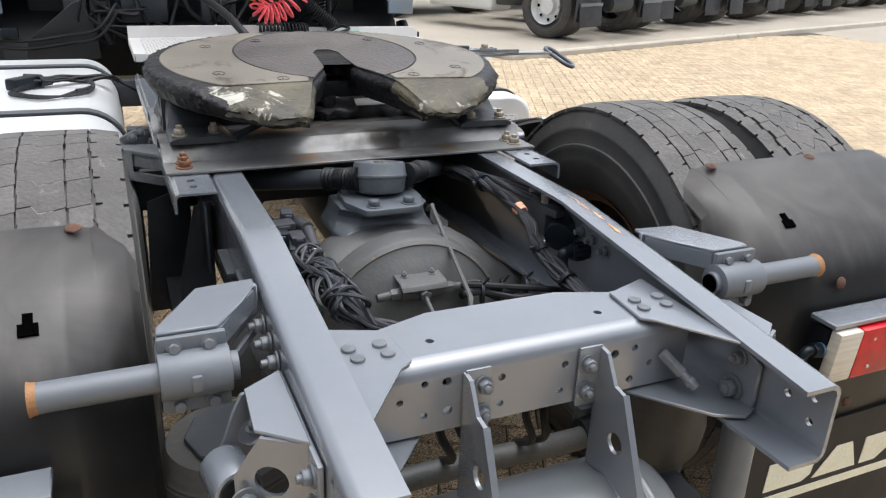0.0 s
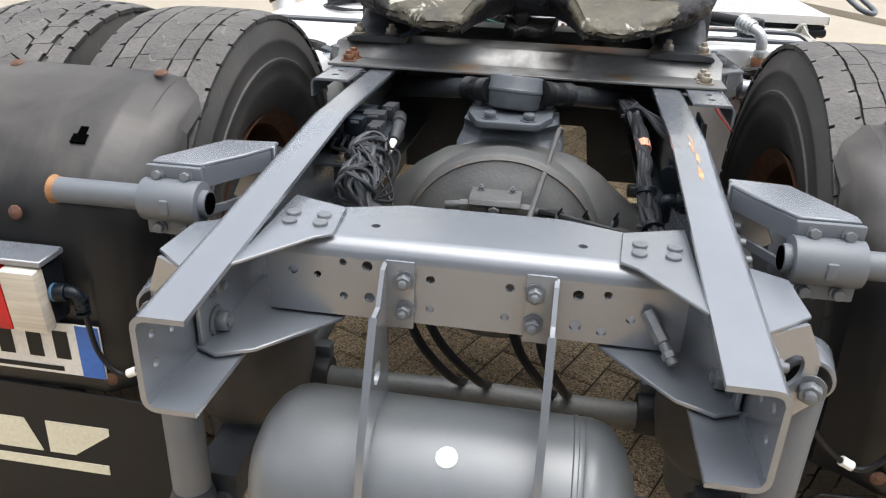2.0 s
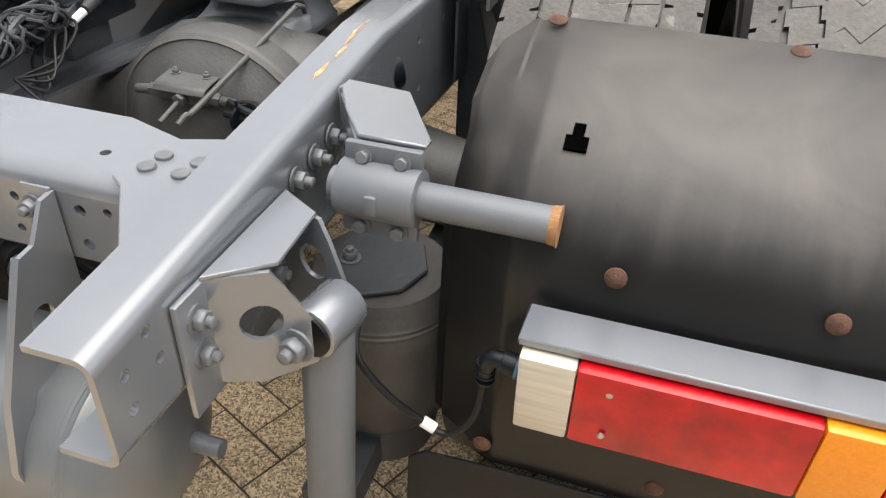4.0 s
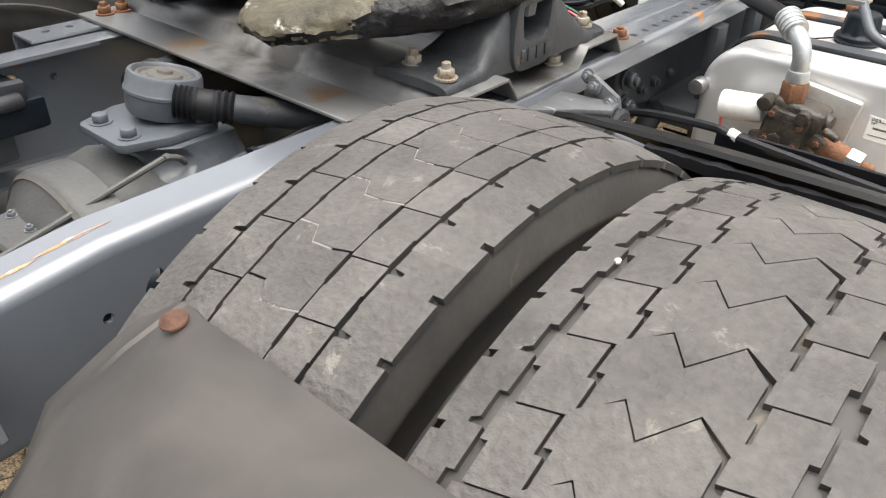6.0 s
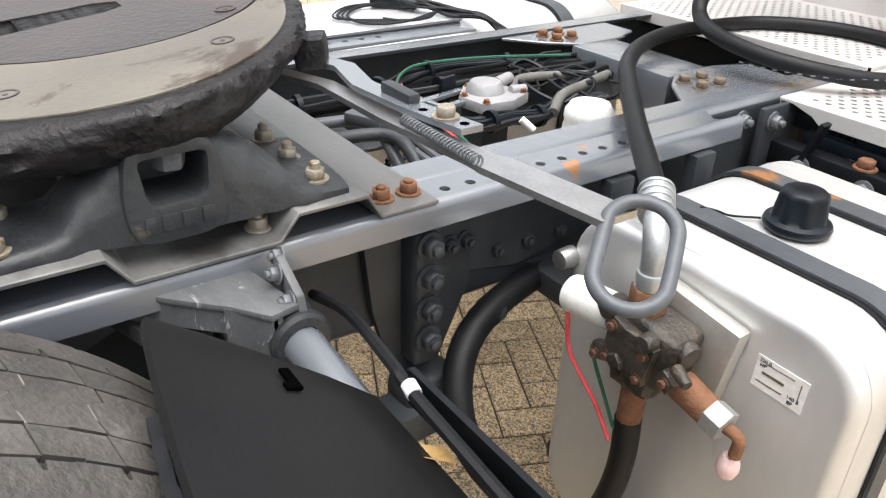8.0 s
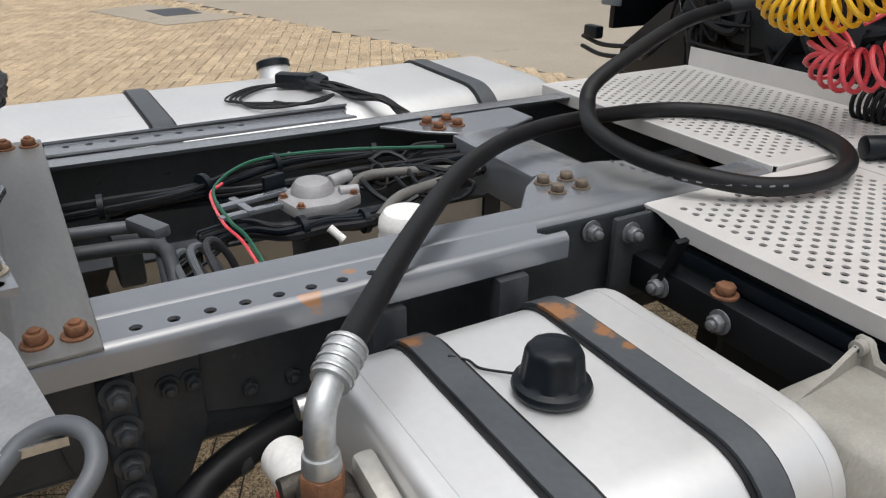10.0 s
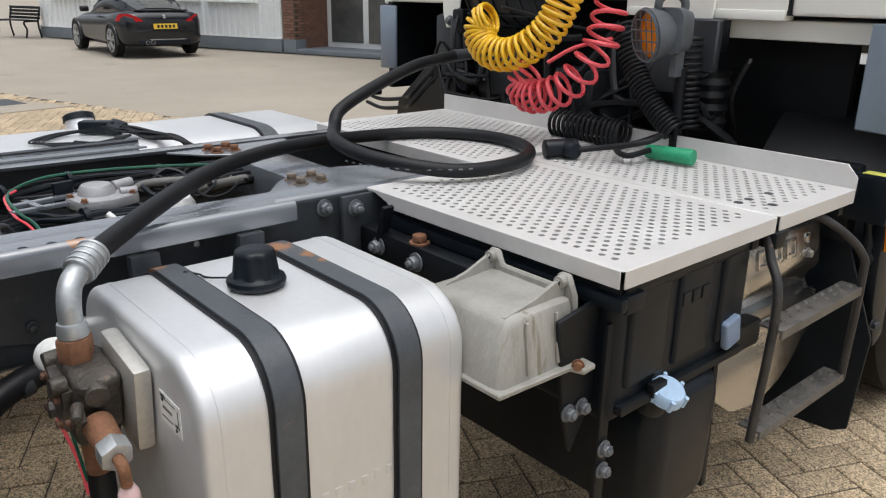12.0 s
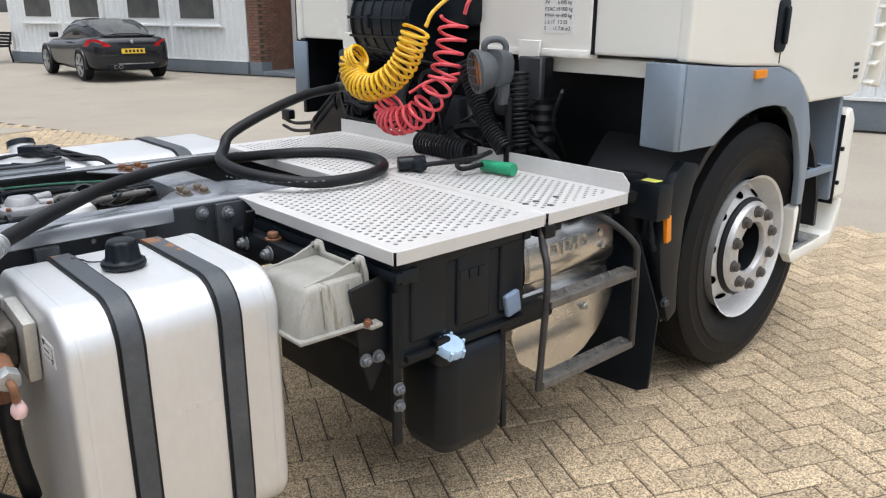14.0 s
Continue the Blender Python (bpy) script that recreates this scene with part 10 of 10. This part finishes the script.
    return lo


LM = yard(6.95, 9.62, 0.06, 4)
first_lorry = parked_lorry()
first_lorry.matrix_basis = LM
for k in range(1, 7):
    copy_thing(first_lorry, LM @ Matrix.Translation((2.62 * k, 0.15 * (k % 2), 0)))
mc = thing("lorry_mirror_post", (3.2, 12.5, 0), "white lorry cab parked beyond the row", "lorry")
part("cab", placed(box((2.4, 2.0, 2.4), (0, 0, 1.9), None, 0.1, 3), yard(4.4, 15.2, 0)), CABWHITE, mc)
part("underbody", placed(box((2.2, 1.9, 0.72), (0, 0, 0.36), None, 0.05), yard(4.4, 15.2, 0)), BLACK, mc)

# ---- ground ----
# unseen wall, added to shade the faces turned to the rear
south = tagged(thing("wall_south", (0, -5.6, 0), "unseen dark wall added to hold back low light from the rear", "wall"), kind="structure")
part("wall", box((26, 0.3, 3.0), (1, -5.6, 1.5), None, 0.02), surface("dark_wall_sheet", (0.07, 0.074, 0.078), (0.09, 0.094, 0.098), 0.6, 0, 1.5, 30, 0.05), south)
part("plinth", box((26, 0.36, 0.4), (1, -5.6, 0.2), None, 0.02), PLINTH, south)
ground = tagged(part("ground", box((600, 600, 0.1), (0, 0, -0.07)), CONCRETE, None), "pale beige concrete yard", "ground", "", "structure")
EDGE = lambda x: 6.30 + 0.330 * x if x < 4.4 else 7.52 + 0.315 * (x - 4.4)
bed = tagged(part("paving", prism([(-11.05, -3.25), (12.55, -3.25), (12.55, EDGE(12.55)), (4.4, EDGE(4.4)), (-11.05, EDGE(-11.05))], 0.012, xy(-0.0135)), JOINT, None), "beige aggregate block paving in herringbone", "pavement", "", "structure")
# kerb and raised hardstanding under the parked lorries
kerb = tagged(part("kerb", prism([(4.4, 7.45), (4.7, 7.45 + 0.0945), (40, 18.66), (40, 18.78), (4.6, 7.64), (4.3, 7.60)], 0.16, xy(0.0), 0.02), surface("pale_kerb_concrete", (0.36, 0.33, 0.27), (0.45, 0.41, 0.34), 0.85, 0, 2, 60, 0.3, (0.16, 0.17, 0.08), 0.35, 3), None), "pale concrete kerb with moss and weeds", "kerb", "", "structure")
hard = tagged(part("hardstanding", prism([(4.45, 7.62), (40, 18.77), (40, 60), (-8, 60), (-3, 24), (2.6, 12.0)], 0.10, xy(0.012)), CONCRETE, None), "pale concrete hardstanding behind the kerb", "ground", "", "structure")
slab = tagged(part("drain_surround", prism([(-9.2, 1.87), (-9.5, 2.60), (-7.92, 3.45), (-7.75, 2.46)], 0.012, xy(0.002), 0.002), CONCRETE, None), "pale concrete slab round the drain", "slab", "", "structure")
drain = tagged(part("drain_cover", prism([(-8.94, 2.47), (-8.99, 2.94), (-8.42, 3.04), (-8.36, 2.59)], 0.01, xy(0.008), 0.002), GREY_DARK, None), "dark iron drain cover set in a concrete slab", "drain cover", "", "structure")
weeds = bm_new()
random.seed(3)
for i in range(900):
    x = random.uniform(4.6, 22)
    if random.random() > 0.35 + 0.5 * noise.noise(Vector((x * 0.8, 0, 0))):
        continue
    y = EDGE(x) - 0.02 + random.uniform(-0.03, 0.05)
    h = random.uniform(0.03, 0.12) * (3.0 if random.random() < 0.04 else 1)
    a = random.uniform(0, 6.28)
    d = Vector((math.cos(a), math.sin(a), 0))
    p = Vector((x, y, 0.0))
    v = [weeds.verts.new(p - d * 0.006), weeds.verts.new(p + d * 0.006), weeds.verts.new(p + Vector((random.uniform(-1, 1) * h * 0.5, random.uniform(-1, 1) * h * 0.5, h)))]
    weeds.faces.new(v)
tagged(part("weeds", weeds, surface("dry_green_weeds", (0.13, 0.14, 0.05), (0.22, 0.20, 0.08), 0.8, 0, 8, 60, 0.1), None), "dry green weeds along the kerb", "weeds", "", "stuff")

# ---- block paving, herringbone ----
PL, PW = 0.2095, 0.1045
UA = radians(65)
ux, uy = Vector((math.cos(UA), math.sin(UA))), Vector((-math.sin(UA), math.cos(UA)))
G = 0.0028


def paver_verts(a, b_):
    c = 0.005
    h = ((a / 2 - G), (b_ / 2 - G))
    hi = [(-h[0] + c, -h[1] + c, 0), (h[0] - c, -h[1] + c, 0), (h[0] - c, h[1] - c, 0), (-h[0] + c, h[1] - c, 0)]
    mid = [(-h[0], -h[1], -c * 0.8), (h[0], -h[1], -c * 0.8), (h[0], h[1], -c * 0.8), (-h[0], h[1], -c * 0.8)]
    lo = [(x, y, -0.012) for x, y, _ in mid]
    return hi + mid + lo


FACES = [(0, 1, 2, 3)] + [(4 + i, 4 + (i + 1) % 4, (i + 1) % 4, i) for i in range(4)] + [(8 + i, 8 + (i + 1) % 4, 4 + (i + 1) % 4, 4 + i) for i in range(4)]
pv_me = bpy.data.meshes.new("paver")
pv_me.from_pydata(paver_verts(PL, PW), [], FACES)
pv_me.materials.append(PAVER)
PAVER_FAR = PAVER.copy()
for nd in PAVER_FAR.node_tree.nodes:
    if nd.bl_idname == "ShaderNodeObjectInfo":
        gi = PAVER_FAR.node_tree.nodes.new("ShaderNodeNewGeometry")
        to = nd.outputs["Random"].links[0].to_socket
        PAVER_FAR.node_tree.links.new(gi.outputs["Random Per Island"], to)
verts, faces = [], []
random.seed(9)
near = 0
base_v = np.array(paver_verts(PL, PW))
for i in range(-150, 151):
    for j in range(-150, 151):
        # herringbone cell: a lying and a standing block repeated along the diagonal
        k = (i - j) % 4
        if k == 0:
            cx, cy, turned = i * PW + PL / 2, j * PW + PW / 2, 0
        elif k == 3:
            cx, cy, turned = i * PW + PW / 2, j * PW + PL / 2, 1
        else:
            continue
        p = ux * cx + uy * cy
        x, y = p.x + 0.05, p.y - 0.02
        if not (-11 < x < 12.5 and -3.2 < y < 9.5) or y > EDGE(x) - 0.08:
            continue
        ang = UA + (math.pi / 2 if turned else 0)
        zz = random.uniform(-0.0022, 0.0)
        tx, ty = random.uniform(-0.008, 0.008), random.uniform(-0.008, 0.008)
        mine = (1.0 < x < 2.35 and 2.2 < y < 4.1) or (-0.7 < x < 0.75 and -1.05 < y < -0.1) or (-0.25 < x < 0.55 and 0.95 < y < 1.75)
        if mine and near < 300:
            near += 1
            ob = linked("paver", pv_me, PAVER, bed, "")
            ob.matrix_basis = Matrix.Translation((x, y, zz)) @ Matrix.Rotation(ang, 4, 'Z') @ Matrix.Rotation(tx, 4, 'X')
        else:
            c, s_ = math.cos(ang), math.sin(ang)
            v = base_v
            n0 = len(verts)
            verts.extend(zip(x + v[:, 0] * c - v[:, 1] * s_, y + v[:, 0] * s_ + v[:, 1] * c, zz + v[:, 2] + v[:, 0] * ty * 0.5 + v[:, 1] * tx))
            faces.extend([tuple(n0 + q for q in f) for f in (FACES if (-3 < x < 5 and y < 6) else FACES[:5])])
me = bpy.data.meshes.new("paving_blocks")
me.from_pydata([tuple(map(float, q)) for q in verts], [], faces)
me.materials.append(PAVER_FAR)
far = new("paving_blocks", me)
tagged(far, "beige aggregate paving blocks in herringbone", "paving", "", "stuff")
